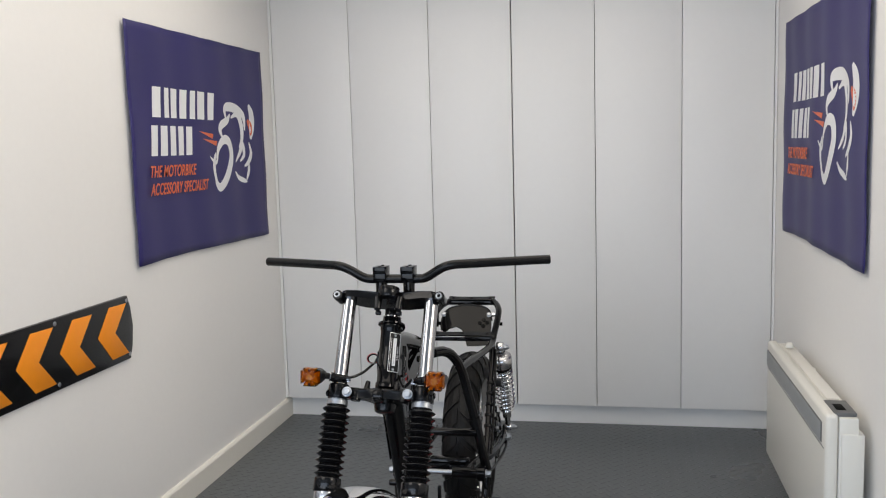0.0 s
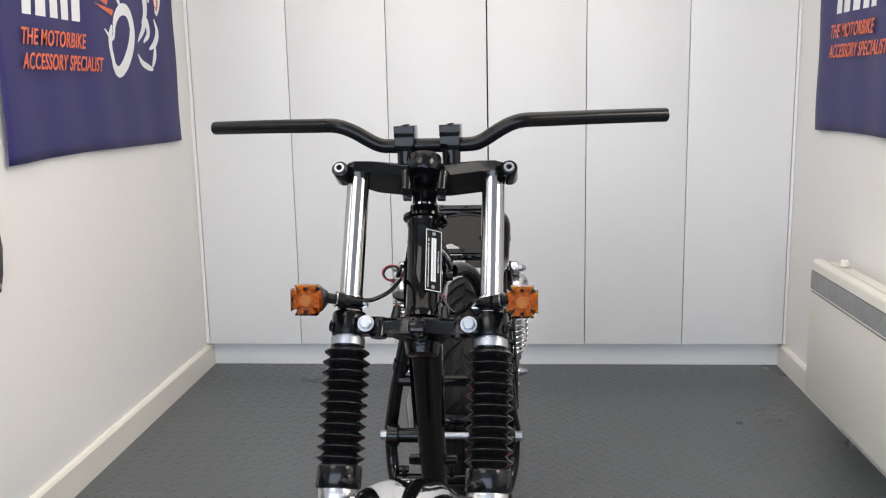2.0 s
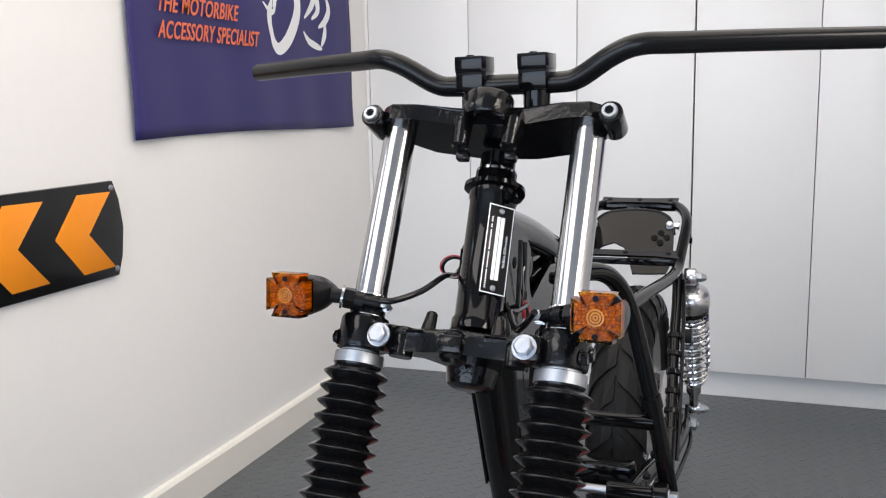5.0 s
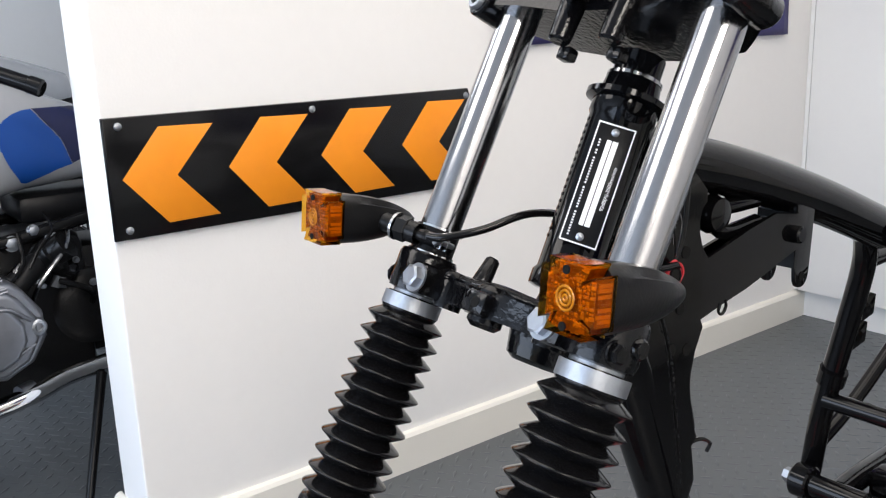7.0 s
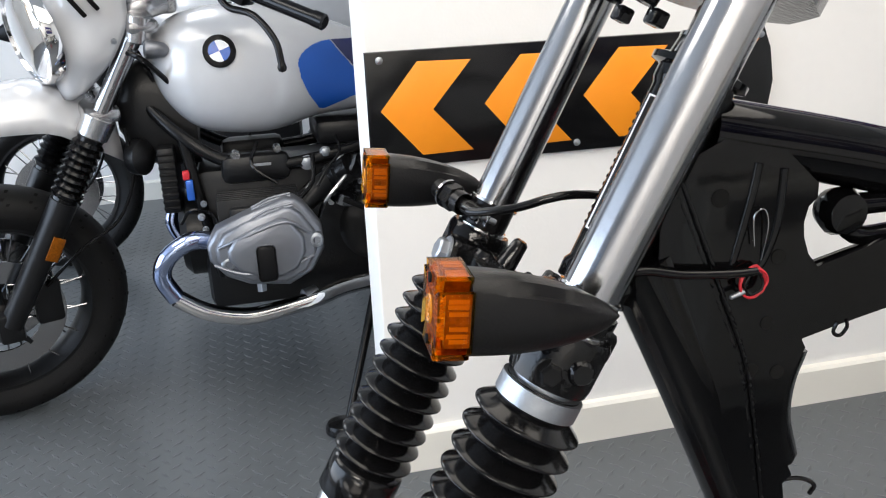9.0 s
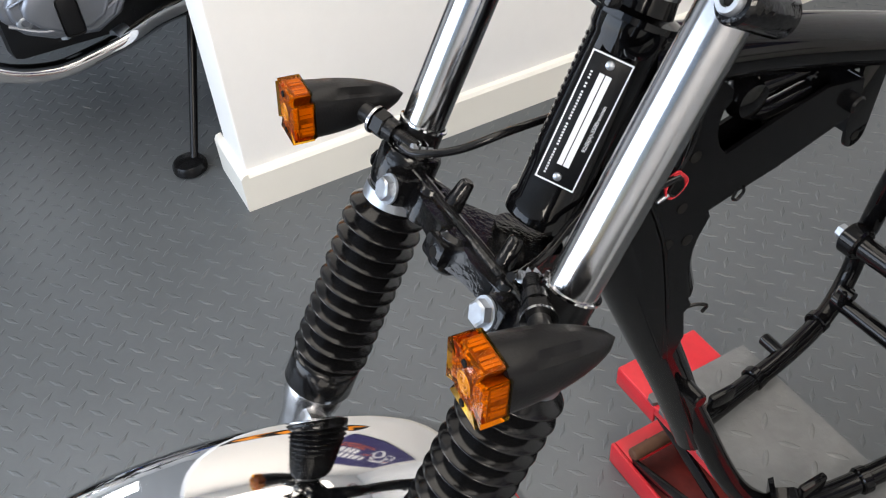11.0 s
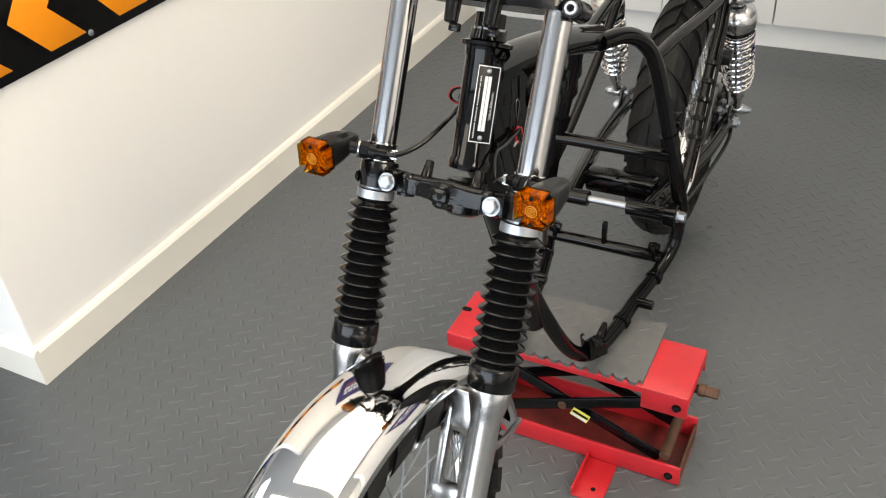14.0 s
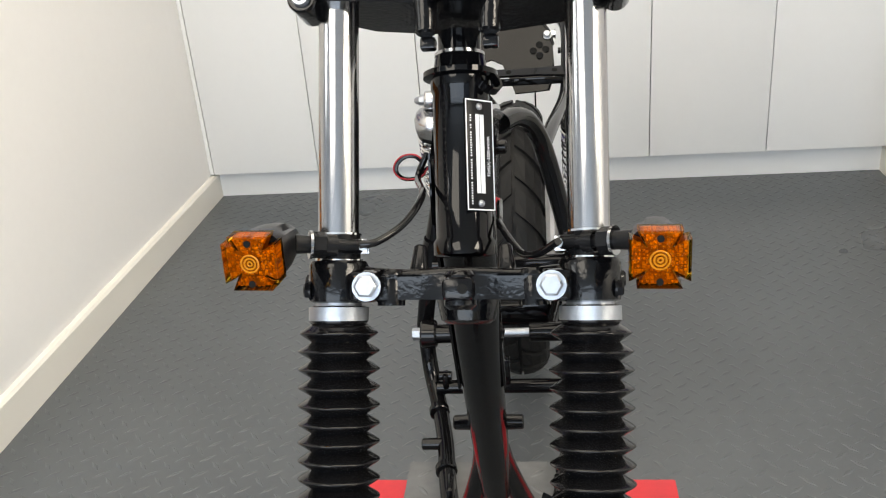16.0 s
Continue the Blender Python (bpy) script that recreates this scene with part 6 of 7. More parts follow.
def roadster():
    CX = -2.24
    root = empty("white_motorcycle", "silver-white roadster with a blue tank flash, on its side stand", "motorcycle")
    T = Matrix.Translation((CX, 0, 0))

    def p(name, bm, mat, label="", parent=None, smooth=40, turn=None):
        bmesh.ops.transform(bm, matrix=T @ turn if turn else T, verts=bm.verts)
        return part(name, bm, mat, parent or root, label, smooth)

    # the steering stands turned to the left
    pivot = Vector((0, 1.838, 1.08))
    S = Matrix.Translation(pivot) @ Matrix.Rotation(radians(22), 4, Vector((0, 0.143, 0.225)).normalized()) @ Matrix.Translation(-pivot)
    FLIP = S @ Matrix.Diagonal((-1, 1, 1, 1)) @ S.inverted()

    # fuel tank with flash and plain roundel
    shape = interpolate([(1.865, 0.955, 1.02, 0.05), (1.90, 0.87, 1.07, 0.115), (1.97, 0.80, 1.105, 0.165), (2.07, 0.775, 1.118, 0.185), (2.18, 0.775, 1.112, 0.18), (2.29, 0.805, 1.085, 0.155), (2.40, 0.815, 1.04, 0.125), (2.52, 0.83, 0.99, 0.105)], 6)
    tank = p("fuel_tank", mesh((superloft, shape)), SILVERP, "silver-white fuel tank")

    def side_patch(name, poly, mat, lift):
        bm = bmesh.new()
        rows = []
        for y, z0, z1, w in interpolate(shape, 9):
            row = []
            for j in range(161):
                a = radians(-80 + 160 * j / 160)
                ca, sa = math.cos(a), math.sin(a)
                row.append(Vector(((w + lift) * abs(ca) ** (2 / 2.6), y, (z0 + z1) / 2 + (z1 - z0) / 2 * math.copysign(abs(sa) ** (2 / 2.6), sa))))
            rows.append(row)
        for a, b in zip(rows, rows[1:]):
            for j in range(160):
                quad = (a[j], a[j + 1], b[j + 1], b[j])
                mid = sum(quad, Vector()) / 4
                if inside(mid.y, mid.z, poly):
                    bm.faces.new([bm.verts.new(q) for q in quad])
        bmesh.ops.remove_doubles(bm, verts=bm.verts, dist=1e-5)
        return p(name, bm, mat, "", tank, 80)

    side_patch("blue_flash", [(2.245, 0.964), (2.252, 0.98), (2.266, 0.994), (2.284, 1.004), (2.306, 1.012), (2.335, 1.015), (2.395, 0.937), (2.42, 0.87), (2.387, 0.862), (2.306, 0.833), (2.293, 0.838), (2.264, 0.886), (2.25, 0.925)], BLUEP, 0.002)
    side_patch("navy_flash", [(2.338, 1.015), (2.50, 1.01), (2.50, 0.90), (2.42, 0.872), (2.398, 0.937)], NAVYP, 0.002)
    m = Matrix.Translation((0.187, 2.052, 1.007)) @ pose(0, 0, 0, 0, -12, 0) @ frame_of((1, 0, 0))
    badge = p("roundel", mesh((lathe, [(0.041, -0.008), (0.041, 0.003), (0.036, 0.005), (0, 0.005)], m, 36)), SATIN, "black-rimmed roundel with plain blue and white quarters", tank)
    for k in range(4):
        p("quarter", mesh((plate, [(0, 0)] + arc(0, 0, 0.027, 90 * k + 20, 90 * k + 110, 8), 0.0015, m @ Matrix.Translation((0, 0, 0.005)))), BLUEP if k % 2 else INK_W, "", badge, 0)
    p("filler_cap", mesh((lathe, [(0.04, 0), (0.04, 0.008), (0.03, 0.012), (0, 0.012)], Matrix.Translation((0, 2.12, 1.112)), 28)), STEEL, "", tank)

    # seat and tail
    p("seat", mesh((superloft, interpolate([(2.40, 0.88, 0.95, 0.09), (2.55, 0.86, 0.955, 0.13), (2.75, 0.86, 0.96, 0.145), (3.0, 0.90, 0.985, 0.13), (3.12, 0.93, 0.985, 0.09)], 4))), PLASTIC, "black seat")
    p("subframe_cover", mesh((box, (-0.11, 2.28, 0.73), (0.11, 2.62, 0.80), 0.02)), PLASTIC, "black plastic cover under the tank")

    # headlamp cowl, lamp
    bm = bmesh.new()
    rows = []
    for k in range(23):
        t = k / 22
        z = 0.918 + 0.42 * t
        front = 1.626 - 0.010 * math.sin(math.pi * min(1, t * 1.4)) + 0.10 * max(0, t - 0.55) ** 1.3
        back = 1.655 + 0.135 * min(1, t * 2.1) ** 0.7 + 0.02 * t
        w = 0.148 * min(1, (0.30 + 2.6 * t)) ** 0.6 * (1 - 0.42 * max(0, t - 0.35))
        row = []
        for j in range(33):
            a = radians(-100 + 200 * j / 32)
            e = math.copysign(abs(math.sin(a)) ** 0.75, math.sin(a))
            row.append(bm.verts.new((w * e * (1 - 0.10 * (1 - math.cos(a))), front + (back - front) * (1 - math.cos(a)) / 1.17, z)))
        rows.append(row)
    for a, b in zip(rows, rows[1:]):
        for j in range(32):
            bm.faces.new((a[j], a[j + 1], b[j + 1], b[j]))
    cowl = p("headlamp_cowl", bm, SILVERP, "silver-white headlamp cowl with two slots", None, 80, S)
    so = cowl.modifiers.new("thickness", "SOLIDIFY")
    so.thickness = 0.004
    lamp_m = Matrix.Translation((0.016, 1.590, 1.079)) @ Matrix.Scale(1.24, 4) @ pose(0, 0, 0, 7, 0, 14)
    lamp = p("headlamp", mesh((lathe, [(0.099, 0.014), (0.1005, -0.006), (0.097, -0.014), (0.092, -0.015), (0.090, -0.008)], lamp_m @ frame_of((0, 1, 0)), 40, False)), CHROME, "round headlamp with a chrome ring", None, 40, S)
    p("reflector_bowl", mesh((lathe, [(0.091, -0.006), (0.075, 0.001), (0.045, 0.006), (0, 0.008)], lamp_m @ frame_of((0, 1, 0)), 40, False)), LAMPBOWL, "bright reflector bowl", lamp, 60, S)
    p("lamp_glass", mesh((lathe, [(0.088, -0.010), (0.07, -0.0145), (0.04, -0.0175), (0, -0.0185)], lamp_m @ frame_of((0, 1, 0)), 40, False)), GLASS, "clear lens", lamp, 80, S)
    for k in range(9):
        x = -0.064 + 0.016 * k
        z = (0.08 ** 2 - x * x) ** 0.5
        p("lens_flute", mesh((rod, lamp_m @ Vector((x, -0.009, -z)), lamp_m @ Vector((x, -0.009, z)), 0.0022, 0.0022, 6)), GLASS, "", lamp, 80, S)
    p("bulb_shield", mesh((lathe, [(0.018, -0.010), (0.020, -0.006), (0.015, 0.006)], lamp_m @ frame_of((0, 1, 0)), 20)), STEEL, "", lamp, 40, S)
    for k in range(2):
        p("cowl_slot", mesh((box, (0.094, -0.0055, -0.030), (0.140, 0.0055, 0.030), 0.003, Matrix.Translation((0, 1.682 + 0.032 * k, 1.165 + 0.014 * k)) @ pose(0, 0, 0, 34, 0, 0))), DARK, "", cowl, 40, S)
    p("cowl_bolt", mesh((lathe, [(0.008, 0), (0.007, 0.004), (0, 0.005)], Matrix.Translation((0.139, 1.755, 1.075)) @ frame_of((1, 0, 0)), 14)), ZINC, "", cowl, 40, S)

    # high front mudguard
    bm = bmesh.new()
    rows = []
    for k in range(19):
        t = k / 18
        y = 1.09 + 0.66 * t
        z = 0.838 + 0.13 * math.sin(math.pi * (0.1 + 0.62 * t)) - 0.07 * max(0, t - 0.75) * 4
        w = 0.06 + 0.06 * math.sin(math.pi * min(1, 0.15 + t * 0.7))
        rows.append([bm.verts.new((w * q, y, z - 0.13 * abs(q) ** 2.2 * (0.4 + 0.6 * t))) for q in [-1 + j / 6 for j in range(13)]])
    for a, b in zip(rows, rows[1:]):
        for j in range(12):
            bm.faces.new((a[j], a[j + 1], b[j + 1], b[j]))
    guard = p("front_mudguard", bm, SILVERP, "high silver-white front mudguard", None, 80, S)
    so = guard.modifiers.new("thickness", "SOLIDIFY")
    so.thickness = 0.004

    # fork
    for s in (-1, 1):
        x = s * 0.115
        top, mid, low = Vector((x, 1.821, 1.10)), Vector((x, 1.688, 0.862)), Vector((x, 1.392, 0.345))
        leg = p("fork_tube", mesh((rod, top, mid, 0.024, 0.024, 24)), STEEL, "steel fork tube", turn=S)
        d = (low - mid).normalized()
        prof = [(0.034, 0.0)]
        for k in range(8):
            prof += [(0.033, 0.012 + 0.02 * k), (0.042, 0.022 + 0.02 * k)]
        prof += [(0.033, 0.175), (0.033, 0.19)]
        p("gaiter", mesh((lathe, prof, Matrix.Translation(mid + d * 0.035) @ frame_of(d), 24)), RUBBER, "ribbed black fork gaiter", leg, 30, turn=S)
        p("lower_clamp", mesh((rod, mid - d * 0.025, mid + d * 0.035, 0.043, 0.041, 24, 0.004)), ALU, "bright fork clamp", leg, turn=S)
        p("fork_slider", mesh((rod, mid + d * 0.22, low, 0.036, 0.03, 20), (box, (x - 0.02, low.y - 0.035, low.z - 0.05), (x + 0.02, low.y + 0.03, low.z + 0.04), 0.012)), ENGINE, "black fork slider", leg, turn=S)
        p("reflector", mesh((box, (s * 0.006, -0.016, -0.034), (s * 0.012, 0.016, 0.034), 0.002, Matrix.Translation((x + s * 0.028, 1.531, 0.555)) @ pose(0, 0, 0, -28, 0, 0))), AMBER_IN, "orange side reflector", leg, turn=S)
        p("brake_caliper", mesh((box, (x - s * 0.05 - 0.018, 1.46, 0.30), (x - s * 0.05 + 0.018, 1.535, 0.43), 0.012)), ENGINE, "black brake caliper", turn=S)
        p("brake_hose", mesh((tube, [(x + s * 0.02, 1.75, 0.85), (x + s * 0.03, 1.755, 0.72), (x + s * 0.03, 1.70, 0.60), (x + s * 0.02, 1.60, 0.535), (x - s * 0.03, 1.50, 0.42)], 0.005, 8, 5)), SATIN, "black brake hose", turn=S)
    # handlebar, its near half and its far half
    for side in (None, FLIP):
        p("handlebar_half", mesh((tube, [(0, 1.93, 1.165), (0.09, 1.93, 1.17), (0.16, 1.95, 1.20), (0.26, 2.04, 1.185), (0.34, 2.13, 1.15)], 0.011, 14, 5)), SATIN, "black handlebar", turn=side)
        p("grip", mesh((rod, (0.325, 2.115, 1.156), (0.435, 2.275, 1.082), 0.0175, 0.0175, 20), (rod, (0.43, 2.268, 1.086), (0.448, 2.294, 1.073), 0.0195, 0.0195, 16, 0.004)), RUBBER, "black rubber grip", turn=side)
        p("switch_block", mesh((box, (-0.030, -0.038, -0.034), (0.030, 0.038, 0.034), 0.010, Matrix.Translation((0.315, 2.115, 1.160)) @ pose(0, 0, 0, -25, 0, -35))), PLASTIC, "black switch block", turn=side)
        p("fluid_reservoir", mesh((box, (-0.046, -0.036, -0.026), (0.046, 0.036, 0.034), 0.014, Matrix.Translation((0.250, 2.035, 1.195)) @ pose(0, 0, 0, 0, 0, -35))), PLASTIC, "black fluid reservoir", turn=side)
        p("lever", mesh((tube, [(0.27, 2.06, 1.155), (0.30, 2.085, 1.115), (0.36, 2.14, 1.095), (0.405, 2.18, 1.04), (0.415, 2.19, 0.985)], 0.0085, 10, 5), (lathe, [(0, -0.012), (0.009, -0.008), (0.0115, 0), (0.009, 0.008), (0, 0.012)], Matrix.Translation((0.415, 2.19, 0.978)), 14)), SATIN, "black lever", turn=side)
        p("mirror_stem", mesh((tube, [(0.29, 2.07, 1.19), (0.30, 2.08, 1.26), (0.33, 2.10, 1.36)], 0.006, 10, 4)), SATIN, "black mirror stem", turn=side)
        p("turn_signal", mesh((lathe, [(0, -0.05), (0.018, -0.03), (0.024, 0.0), (0.024, 0.014), (0.018, 0.02), (0, 0.022)], Matrix.Translation((0.128, 1.888, 1.018)) @ frame_of((0, -1, 0.1)), 18)), HEADC, "small grey turn signal", turn=side)
    p("top_yoke", mesh((box, (-0.15, 1.79, 1.085), (0.15, 1.87, 1.118), 0.014), (rod, (0.115, 1.815, 1.06), (0.115, 1.83, 1.13), 0.034, 0.034, 20, 0.004), (rod, (-0.115, 1.815, 1.06), (-0.115, 1.83, 1.13), 0.034, 0.034, 20, 0.004)), ALU, "bright fork yoke", turn=S)
    p("lower_yoke", mesh((box, (-0.14, 1.66, 0.865), (0.14, 1.75, 0.905), 0.014)), ALU, "bright lower yoke", turn=S)
    p("instrument", mesh((lathe, [(0.05, -0.03), (0.055, 0.0), (0.05, 0.012), (0, 0.012)], Matrix.Translation((0, 1.83, 1.21)) @ frame_of((0, 0.6, 1)), 24)), PLASTIC, "round black instrument")
    for way in ([(0.05, 1.80, 1.16), (0.12, 1.77, 1.14), (0.10, 1.83, 1.05), (0.06, 1.88, 0.92)], [(-0.02, 1.80, 1.2), (0.09, 1.76, 1.19), (0.14, 1.85, 1.2), (0.22, 1.98, 1.20)], [(0.02, 1.78, 1.12), (0.13, 1.80, 1.165), (0.19, 1.90, 1.185), (0.25, 2.0, 1.18)], [(0.10, 1.80, 1.02), (0.16, 1.86, 1.0), (0.12, 1.92, 0.93)]):
        p("control_cable", mesh((tube, way, 0.007, 8, 5)), RUBBER, "black control cable")
    p("upper_casting", mesh((superloft, interpolate([(1.775, 1.10, 1.135, 0.06), (1.80, 1.095, 1.165, 0.10), (1.85, 1.10, 1.185, 0.115), (1.90, 1.11, 1.17, 0.10), (1.93, 1.12, 1.15, 0.06)], 4), 22, 3.2)), ALU, "cast aluminium upper yoke", turn=S)
    for x in (-0.07, 0.0, 0.07):
        p("casting_rib", mesh((tube, [(x, 1.79, 1.15), (x, 1.85, 1.192), (x, 1.92, 1.165)], 0.010, 10, 4)), ALU, "", turn=S)
    p("ignition_barrel", mesh((lathe, [(0.026, 0), (0.028, 0.03), (0.022, 0.036), (0, 0.036)], Matrix.Translation((0, 1.85, 1.11)), 20)), STEEL, "bright ignition barrel")
    p("bar_riser", mesh((box, (-0.06, 1.905, 1.10), (0.06, 1.955, 1.185), 0.012)), ALU, "bright handlebar riser")

    # engine
    block = p("engine_block", mesh((box, (-0.13, 1.95, 0.30), (0.13, 2.42, 0.70), 0.03), (box, (-0.10, 2.36, 0.36), (0.10, 2.62, 0.66), 0.03), (lathe, [(0.12, -0.01), (0.12, 0.04), (0.10, 0.06), (0, 0.06)], Matrix.Translation((0, 1.95, 0.50)) @ frame_of((0, -1, 0)), 30)), ENGINE, "black flat-twin engine block")
    for s in (-1, 1):
        cyl = p("cylinder", mesh((box, (min(s * 0.12, s * 0.27), 2.03, 0.45), (max(s * 0.12, s * 0.27), 2.18, 0.62), 0.01)), ENGINE, "finned black cylinder")
        for k in range(6):
            q0, q1 = sorted((s * (0.14 + 0.021 * k), s * (0.147 + 0.021 * k)))
            p("cooling_fin", mesh((box, (q0, 2.0, 0.43), (q1, 2.21, 0.64), 0.002)), ENGINE, "", cyl)
        m = Matrix(((0, 0, s, s * 0.27), (1, 0, 0, 0), (0, 1, 0, 0), (0, 0, 0, 1)))
        outline = [(1.966, 0.543), (1.992, 0.585), (2.065, 0.614), (2.168, 0.650), (2.195, 0.645), (2.217, 0.627), (2.255, 0.569), (2.257, 0.508), (2.223, 0.451), (2.161, 0.42), (2.061, 0.433), (2.006, 0.46), (1.969, 0.505)]
        head = bmesh.new()
        plate(head, outline, 0.062, m, 0.012)
        cover = p("cylinder_cover", head, HEADC, "ribbed grey cylinder head cover", None, 50)
        for name, f, thick, z0, hi, lo in (("cover_step", 0.86, 0.026, 0.060, 9, 9), ("cover_crown", 0.66, 0.022, 0.084, 9, 9)):
            bm = bmesh.new()
            plate(bm, [(2.11 + (y - 2.11) * f, 0.53 + (z - 0.53) * f) for y, z in outline], thick, Matrix.Translation((s * z0, 0, 0)) @ m, 0.012)
            p(name, bm, HEADC, "", cover, 50)
        p("cover_window", mesh((box, (-0.004, -0.024, -0.046), (0.004, 0.024, 0.046), 0.010, Matrix.Translation((s * 0.377, 2.108, 0.500)))), PLASTIC, "black inset", cover)
        p("crease", mesh((tube, [(s * 0.355, 1.995, 0.545), (s * 0.372, 2.06, 0.572), (s * 0.374, 2.162, 0.600), (s * 0.356, 2.222, 0.560)], 0.0045, 8, 5)), HEADC, "", cover)
        p("crease", mesh((tube, [(s * 0.345, 1.98, 0.50), (s * 0.366, 2.05, 0.476), (s * 0.370, 2.15, 0.478), (s * 0.350, 2.225, 0.50)], 0.0045, 8, 5)), HEADC, "", cover)
        for k in range(6):
            p("cover_rib", mesh((tube, [(s * (0.290 + 0.011 * k), 2.085, 0.624 - 0.004 * k), (s * (0.290 + 0.011 * k), 2.13, 0.643 - 0.004 * k), (s * (0.290 + 0.011 * k), 2.185, 0.652 - 0.004 * k)], 0.0035, 6, 3)), HEADC, "", cover)
        for y, z in ((2.015, 0.501), (2.236, 0.539)):
            p("cover_bolt", mesh((lathe, [(0.019, -0.02), (0.019, 0.008), (0.014, 0.012), (0.009, 0.012), (0.009, 0.006), (0, 0.006)], Matrix.Translation((s * 0.345, y, z)) @ frame_of((s, 0, 0)), 18)), ZINC, "", cover)
        pipe = [(s * 0.24, 2.0, 0.53), (s * 0.27, 1.93, 0.548), (s * 0.28, 1.868, 0.516), (s * 0.275, 1.846, 0.462), (s * 0.268, 1.872, 0.40), (s * 0.262, 1.94, 0.352), (s * 0.25, 2.02, 0.323), (s * 0.24, 2.09, 0.318), (s * 0.22, 2.235, 0.336), (s * 0.19, 2.34, 0.352), (s * 0.15, 2.60, 0.36)]
        ex = p("exhaust_pipe", mesh((tube, pipe[4:], 0.0235, 18, 6)), CHROME, "bent chrome exhaust pipe")
        p("header_bend", mesh((tube, pipe[:5], 0.0238, 18, 6)), BLUESTEEL, "heat-blued bend", ex)
        p("pipe_flange", mesh((rod, (s * 0.238, 2.01, 0.527), (s * 0.25, 1.985, 0.533), 0.033, 0.033, 18, 0.003)), ENGINE, "", ex)
        p("pipe_clamp", mesh((rod, (s * 0.218, 2.20, 0.335), (s * 0.205, 2.235, 0.339), 0.028, 0.028, 18)), ZINC, "", ex)
        p("intake", mesh((tube, [(s * 0.20, 2.20, 0.58), (s * 0.18, 2.28, 0.64), (s * 0.13, 2.36, 0.68)], 0.03, 14, 4)), ENGINE, "black intake pipe")
        p("intake_clip", mesh((rod, (s * 0.185, 2.245, 0.615), (s * 0.178, 2.265, 0.632), 0.034, 0.034, 18)), STEEL)
        p("frame_tube", mesh((tube, [(s * 0.05, 1.84, 0.88), (s * 0.12, 1.93, 0.79), (s * 0.145, 2.04, 0.72), (s * 0.15, 2.2, 0.70), (s * 0.14, 2.45, 0.74)], 0.017, 14, 5), (tube, [(s * 0.12, 1.93, 0.79), (s * 0.13, 1.96, 0.60), (s * 0.12, 1.99, 0.40)], 0.015, 12, 4)), SATIN, "black frame tube")
        for way, r, mat in (([(0.16, 2.26, 0.72), (0.22, 2.25, 0.66), (0.26, 2.2, 0.62), (0.27, 2.17, 0.6)], 0.006, RUBBER), ([(0.13, 2.12, 0.76), (0.18, 2.10, 0.71), (0.2, 2.16, 0.66)], 0.005, RUBBER), ([(0.14, 2.38, 0.72), (0.21, 2.35, 0.68), (0.23, 2.28, 0.61), (0.21, 2.26, 0.56)], 0.006, STEEL), ([(0.13, 2.33, 0.76), (0.20, 2.33, 0.73), (0.22, 2.29, 0.69), (0.24, 2.26, 0.65)], 0.004, SATIN), ([(0.13, 1.90, 0.56), (0.16, 1.93, 0.60), (0.15, 1.98, 0.585), (0.17, 2.0, 0.55)], 0.005, RUBBER), ([(0.12, 2.42, 0.50), (0.20, 2.40, 0.56), (0.20, 2.33, 0.60)], 0.008, RUBBER)):
            p("lead", mesh((tube, [(s * a, b, c) for a, b, c in way], r, 8, 4)), mat, "thin hose or lead")
        p("throttle_body", mesh((lathe, [(0.040, 0), (0.044, 0.012), (0.044, 0.05), (0.036, 0.055), (0.036, 0.09)], Matrix.Translation((s * 0.15, 2.30, 0.64)) @ frame_of((s * 0.4, 0.5, 0.4)), 22)), SATIN, "black throttle body")
        p("starter_cover", mesh((box, (min(s * 0.10, s * 0.17), 2.02, 0.66), (max(s * 0.10, s * 0.17), 2.20, 0.735), 0.02)), ENGINE, "black cover above the cylinder")
        p("gearbox_cover", mesh((lathe, [(0.10, 0), (0.10, 0.03), (0.085, 0.042), (0.03, 0.046), (0, 0.046)], Matrix.Translation((s * 0.10, 2.42, 0.50)) @ frame_of((s, 0, 0)), 30)), ENGINE, "round black gearbox cover")
        p("knee_clip", mesh((rod, (s * 0.15, 2.335, 0.60), (s * 0.168, 2.345, 0.63), 0.046, 0.046, 22)), STEEL, "bright hose clip")
        for y, z, r in ((1.955, 0.58, 0.008), (1.965, 0.615, 0.007), (1.962, 0.545, 0.007), (2.30, 0.585, 0.007), (2.335, 0.70, 0.013), (2.385, 0.635, 0.007), (2.36, 0.60, 0.006), (2.42, 0.57, 0.008), (2.245, 0.70, 0.016), (2.295, 0.725, 0.012)):
            p("fastener", mesh((hexbolt, (s * 0.158, y, z), (s, 0, 0), r, 0.012)), ZINC, "bright bolt head")
        p("name_strip", mesh((box, (s * 0.171 - 0.001, 2.10, 0.705), (s * 0.171 + 0.001, 2.15, 0.712), 0, Matrix())), ZINC, "bright strip", smooth=0)
    p("blue_connector", mesh((box, (0.135, 1.925, 0.625), (0.155, 1.945, 0.68), 0.004)), BLUEP, "blue plug")
    p("red_connector", mesh((box, (0.135, 1.92, 0.68), (0.152, 1.938, 0.705), 0.004)), REDW, "red plug")
    p("headstock", mesh((superloft, interpolate([(1.77, 0.80, 0.90, 0.05), (1.82, 0.72, 0.98, 0.075), (1.90, 0.70, 0.98, 0.08), (1.97, 0.70, 0.90, 0.08)], 4))), ENGINE, "black frame head")
    p("horn", mesh((lathe, [(0.045, 0), (0.048, 0.01), (0.048, 0.03), (0.02, 0.05)], Matrix.Translation((0.07, 1.80, 0.74)) @ frame_of((0.5, 0.8, 0)), 20)), ENGINE, "round black horn")
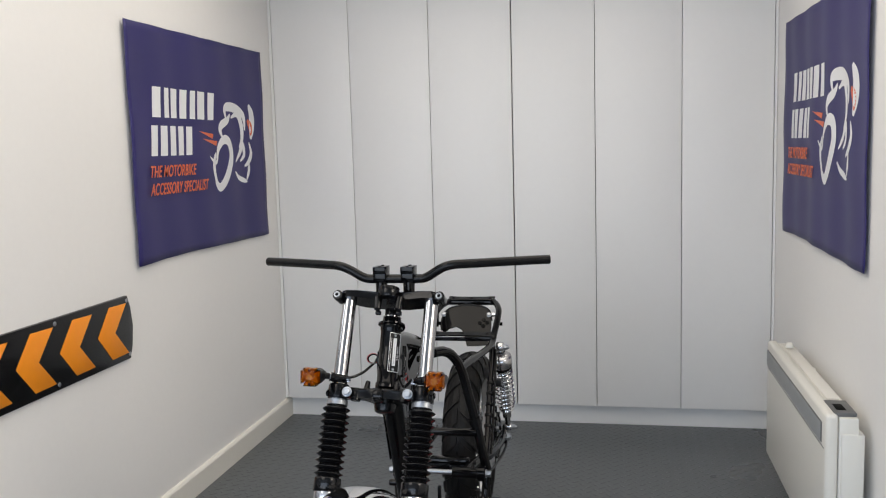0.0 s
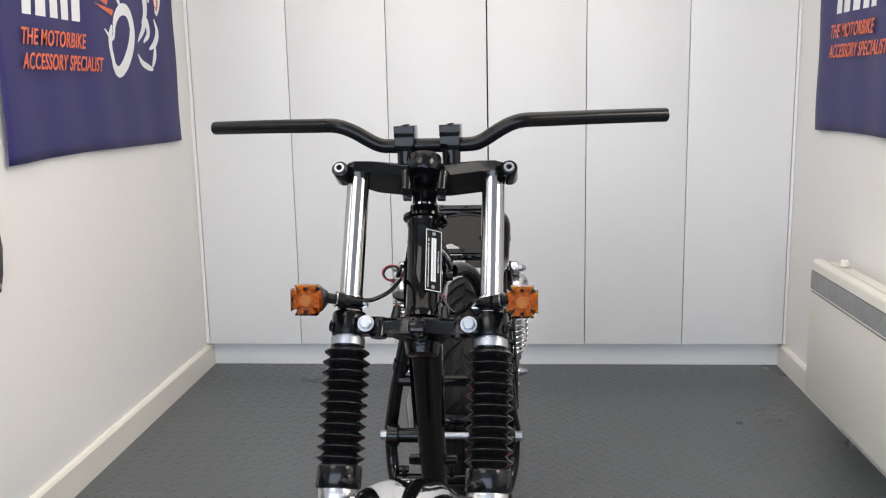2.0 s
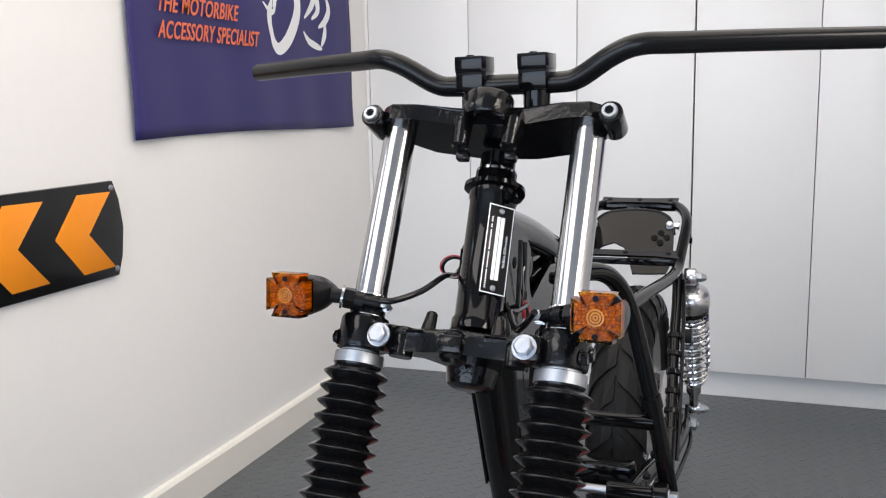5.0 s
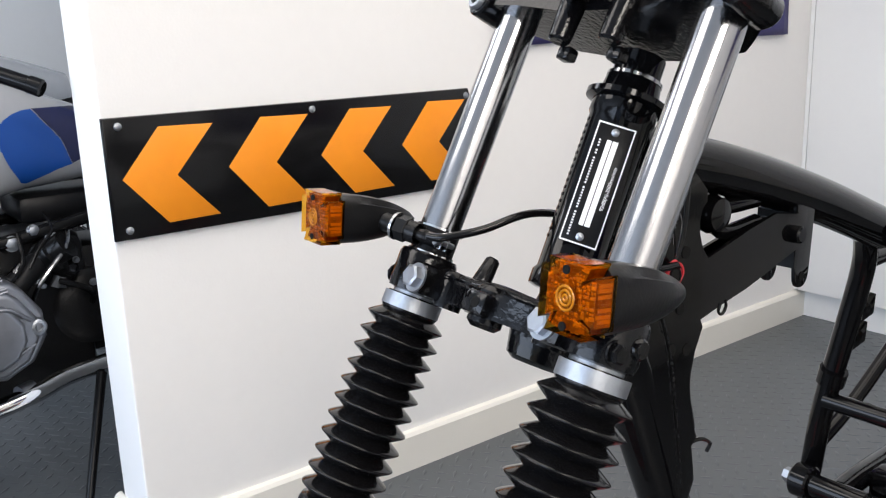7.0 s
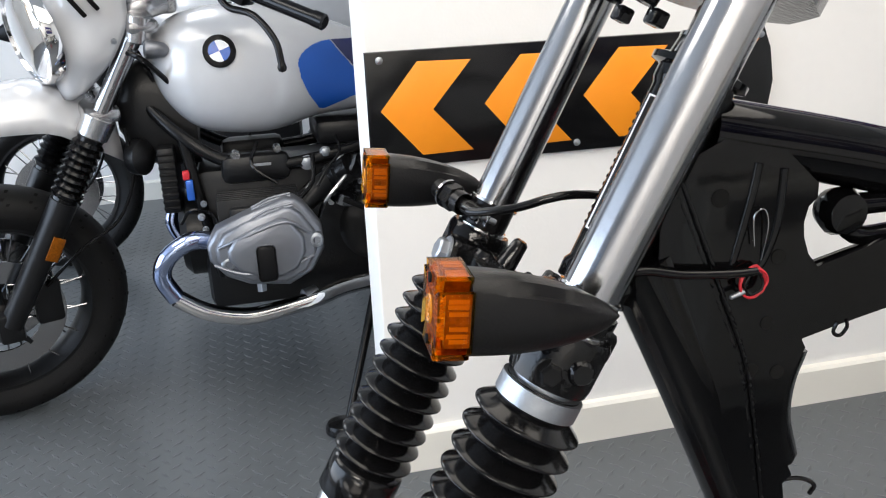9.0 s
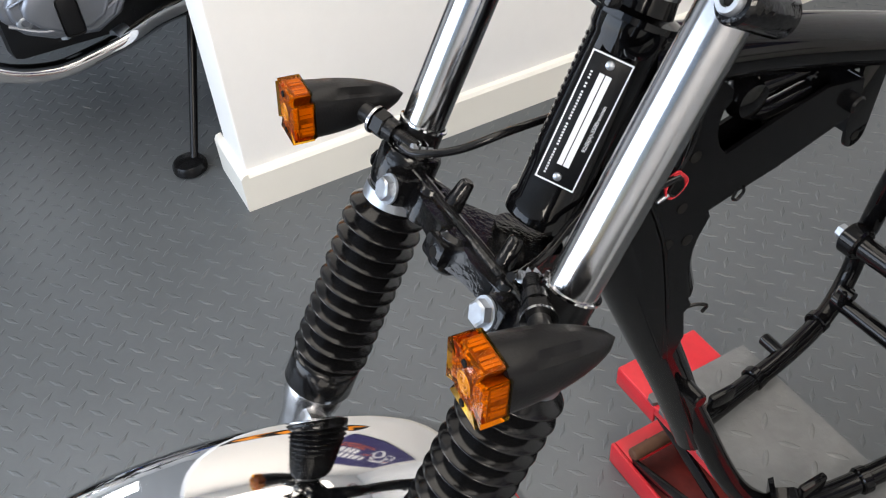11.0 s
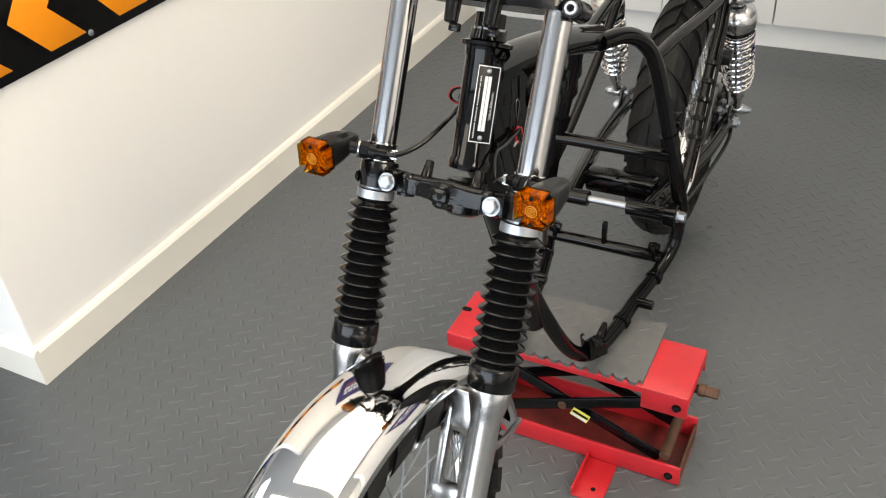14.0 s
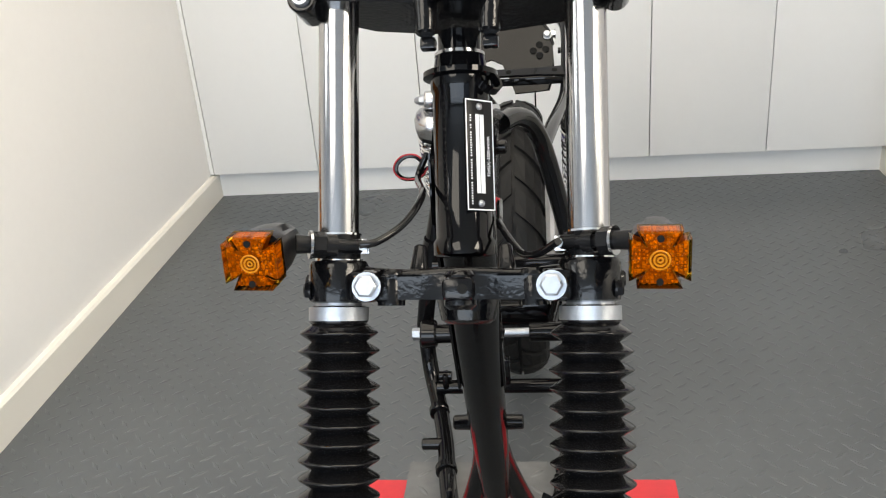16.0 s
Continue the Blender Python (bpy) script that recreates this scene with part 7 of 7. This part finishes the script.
    p("oil_cooler", mesh((box, (-0.09, 1.862, 0.59), (0.13, 1.905, 0.765), 0.006)), ENGINE, "black finned oil cooler")
    for k in range(9):
        p("cooler_fin", mesh((box, (0.131, 1.862, 0.602 + 0.018 * k), (0.137, 1.905, 0.610 + 0.018 * k), 0.001)), SATIN)
    p("drain_plug", mesh((hexbolt, (0.2, 2.09, 0.40), (0, 0, -1), 0.014, 0.03)), ZINC)
    for y, z, r in ((2.06, 0.735, 0.012), (2.17, 0.745, 0.010), (2.30, 0.60, 0.016)):
        p("sensor", mesh((rod, (0.13, y, z), (0.165, y, z), r)), STEEL, "bright fitting")
    # side stand, down
    foot = Vector((0.378, 2.268, 0.012))
    p("side_stand", mesh((rod, (0.20, 2.40, 0.34), foot, 0.013, 0.010, 14), (lathe, [(0.040, 0.001), (0.046, 0.006), (0.046, 0.020), (0.040, 0.030), (0.020, 0.036), (0, 0.036)], Matrix.Translation((0.372, 2.258, 0)), 24)), SATIN, "black side stand, folded down")
    spoked_wheel(root, (0, 1.372, 0.352), 0.352, 0.14, 0.248, ENGINE, T @ S)
    spoked_wheel(root, (CX, 3.02, 0.345), 0.345, 0.18, 0.24, ENGINE)
    p("swing_arm", mesh((tube, [(-0.1, 2.5, 0.42), (-0.12, 2.8, 0.38), (-0.12, 3.02, 0.345)], 0.035, 14, 4)), ENGINE, "black swing arm")


roadster()


def far_bike():
    """The motorcycle that stands behind the roadster, of which the front and flank show."""
    root = empty("dark_motorcycle", "white and black motorcycle parked behind the roadster", "motorcycle")
    X = -3.75
    T = Matrix.Translation((X, 0, 0))

    def p(name, bm, mat, label="", smooth=40):
        bmesh.ops.transform(bm, matrix=T, verts=bm.verts)
        return part(name, bm, mat, root, label, smooth)

    spoked_wheel(root, (X, 1.30, 0.345), 0.345, 0.13, 0.25, ENGINE)
    spoked_wheel(root, (X, 2.85, 0.335), 0.335, 0.17, 0.235, ENGINE)
    p("fairing", mesh((superloft, interpolate([(1.45, 0.80, 1.0, 0.05), (1.60, 0.72, 1.12, 0.14), (1.85, 0.70, 1.16, 0.2), (2.1, 0.74, 1.15, 0.2)], 5))), SILVERP, "white fairing")
    p("fuel_tank", mesh((superloft, interpolate([(1.98, 0.9, 1.10, 0.1), (2.15, 0.86, 1.18, 0.17), (2.4, 0.86, 1.19, 0.18), (2.65, 0.88, 1.12, 0.14), (2.85, 0.9, 1.05, 0.12)], 5))), SILVERP, "white fuel tank")
    p("engine", mesh((box, (-0.2, 1.75, 0.28), (0.2, 2.35, 0.74), 0.05)), ENGINE, "black engine")
    p("seat", mesh((superloft, interpolate([(2.7, 0.86, 0.96, 0.12), (3.0, 0.88, 1.0, 0.13), (3.2, 0.95, 1.04, 0.1)], 4))), PLASTIC, "black seat")
    for s in (-1, 1):
        p("fork_leg", mesh((rod, (s * 0.11, 1.62, 0.95), (s * 0.11, 1.31, 0.35), 0.03, 0.028, 16)), ENGINE, "black fork leg")
        p("handlebar_half", mesh((tube, [(0, 1.66, 1.12), (s * 0.15, 1.68, 1.14), (s * 0.4, 1.80, 1.12)], 0.013, 12, 4)), SATIN, "black handlebar")
        p("hand_guard", mesh((superloft, interpolate([(1.16, 0.99, 1.02, 0.01), (1.24, 0.97, 1.08, 0.03), (1.34, 1.02, 1.12, 0.045), (1.42, 1.05, 1.11, 0.02)], 4), 16)), PLASTIC, "black front beak") if s < 0 else None
        p("side_stand_foot", mesh((rod, (s * 0.1, 2.2, 0.3), (s * 0.24, 2.16, 0.005), 0.013)), SATIN)
    p("front_mudguard", mesh((tube, [(0, 0.98, 0.60), (0, 1.12, 0.70), (0, 1.3, 0.735), (0, 1.48, 0.70)], 0.07, 14, 5, 0.25)), SILVERP, "white front mudguard")


far_bike()
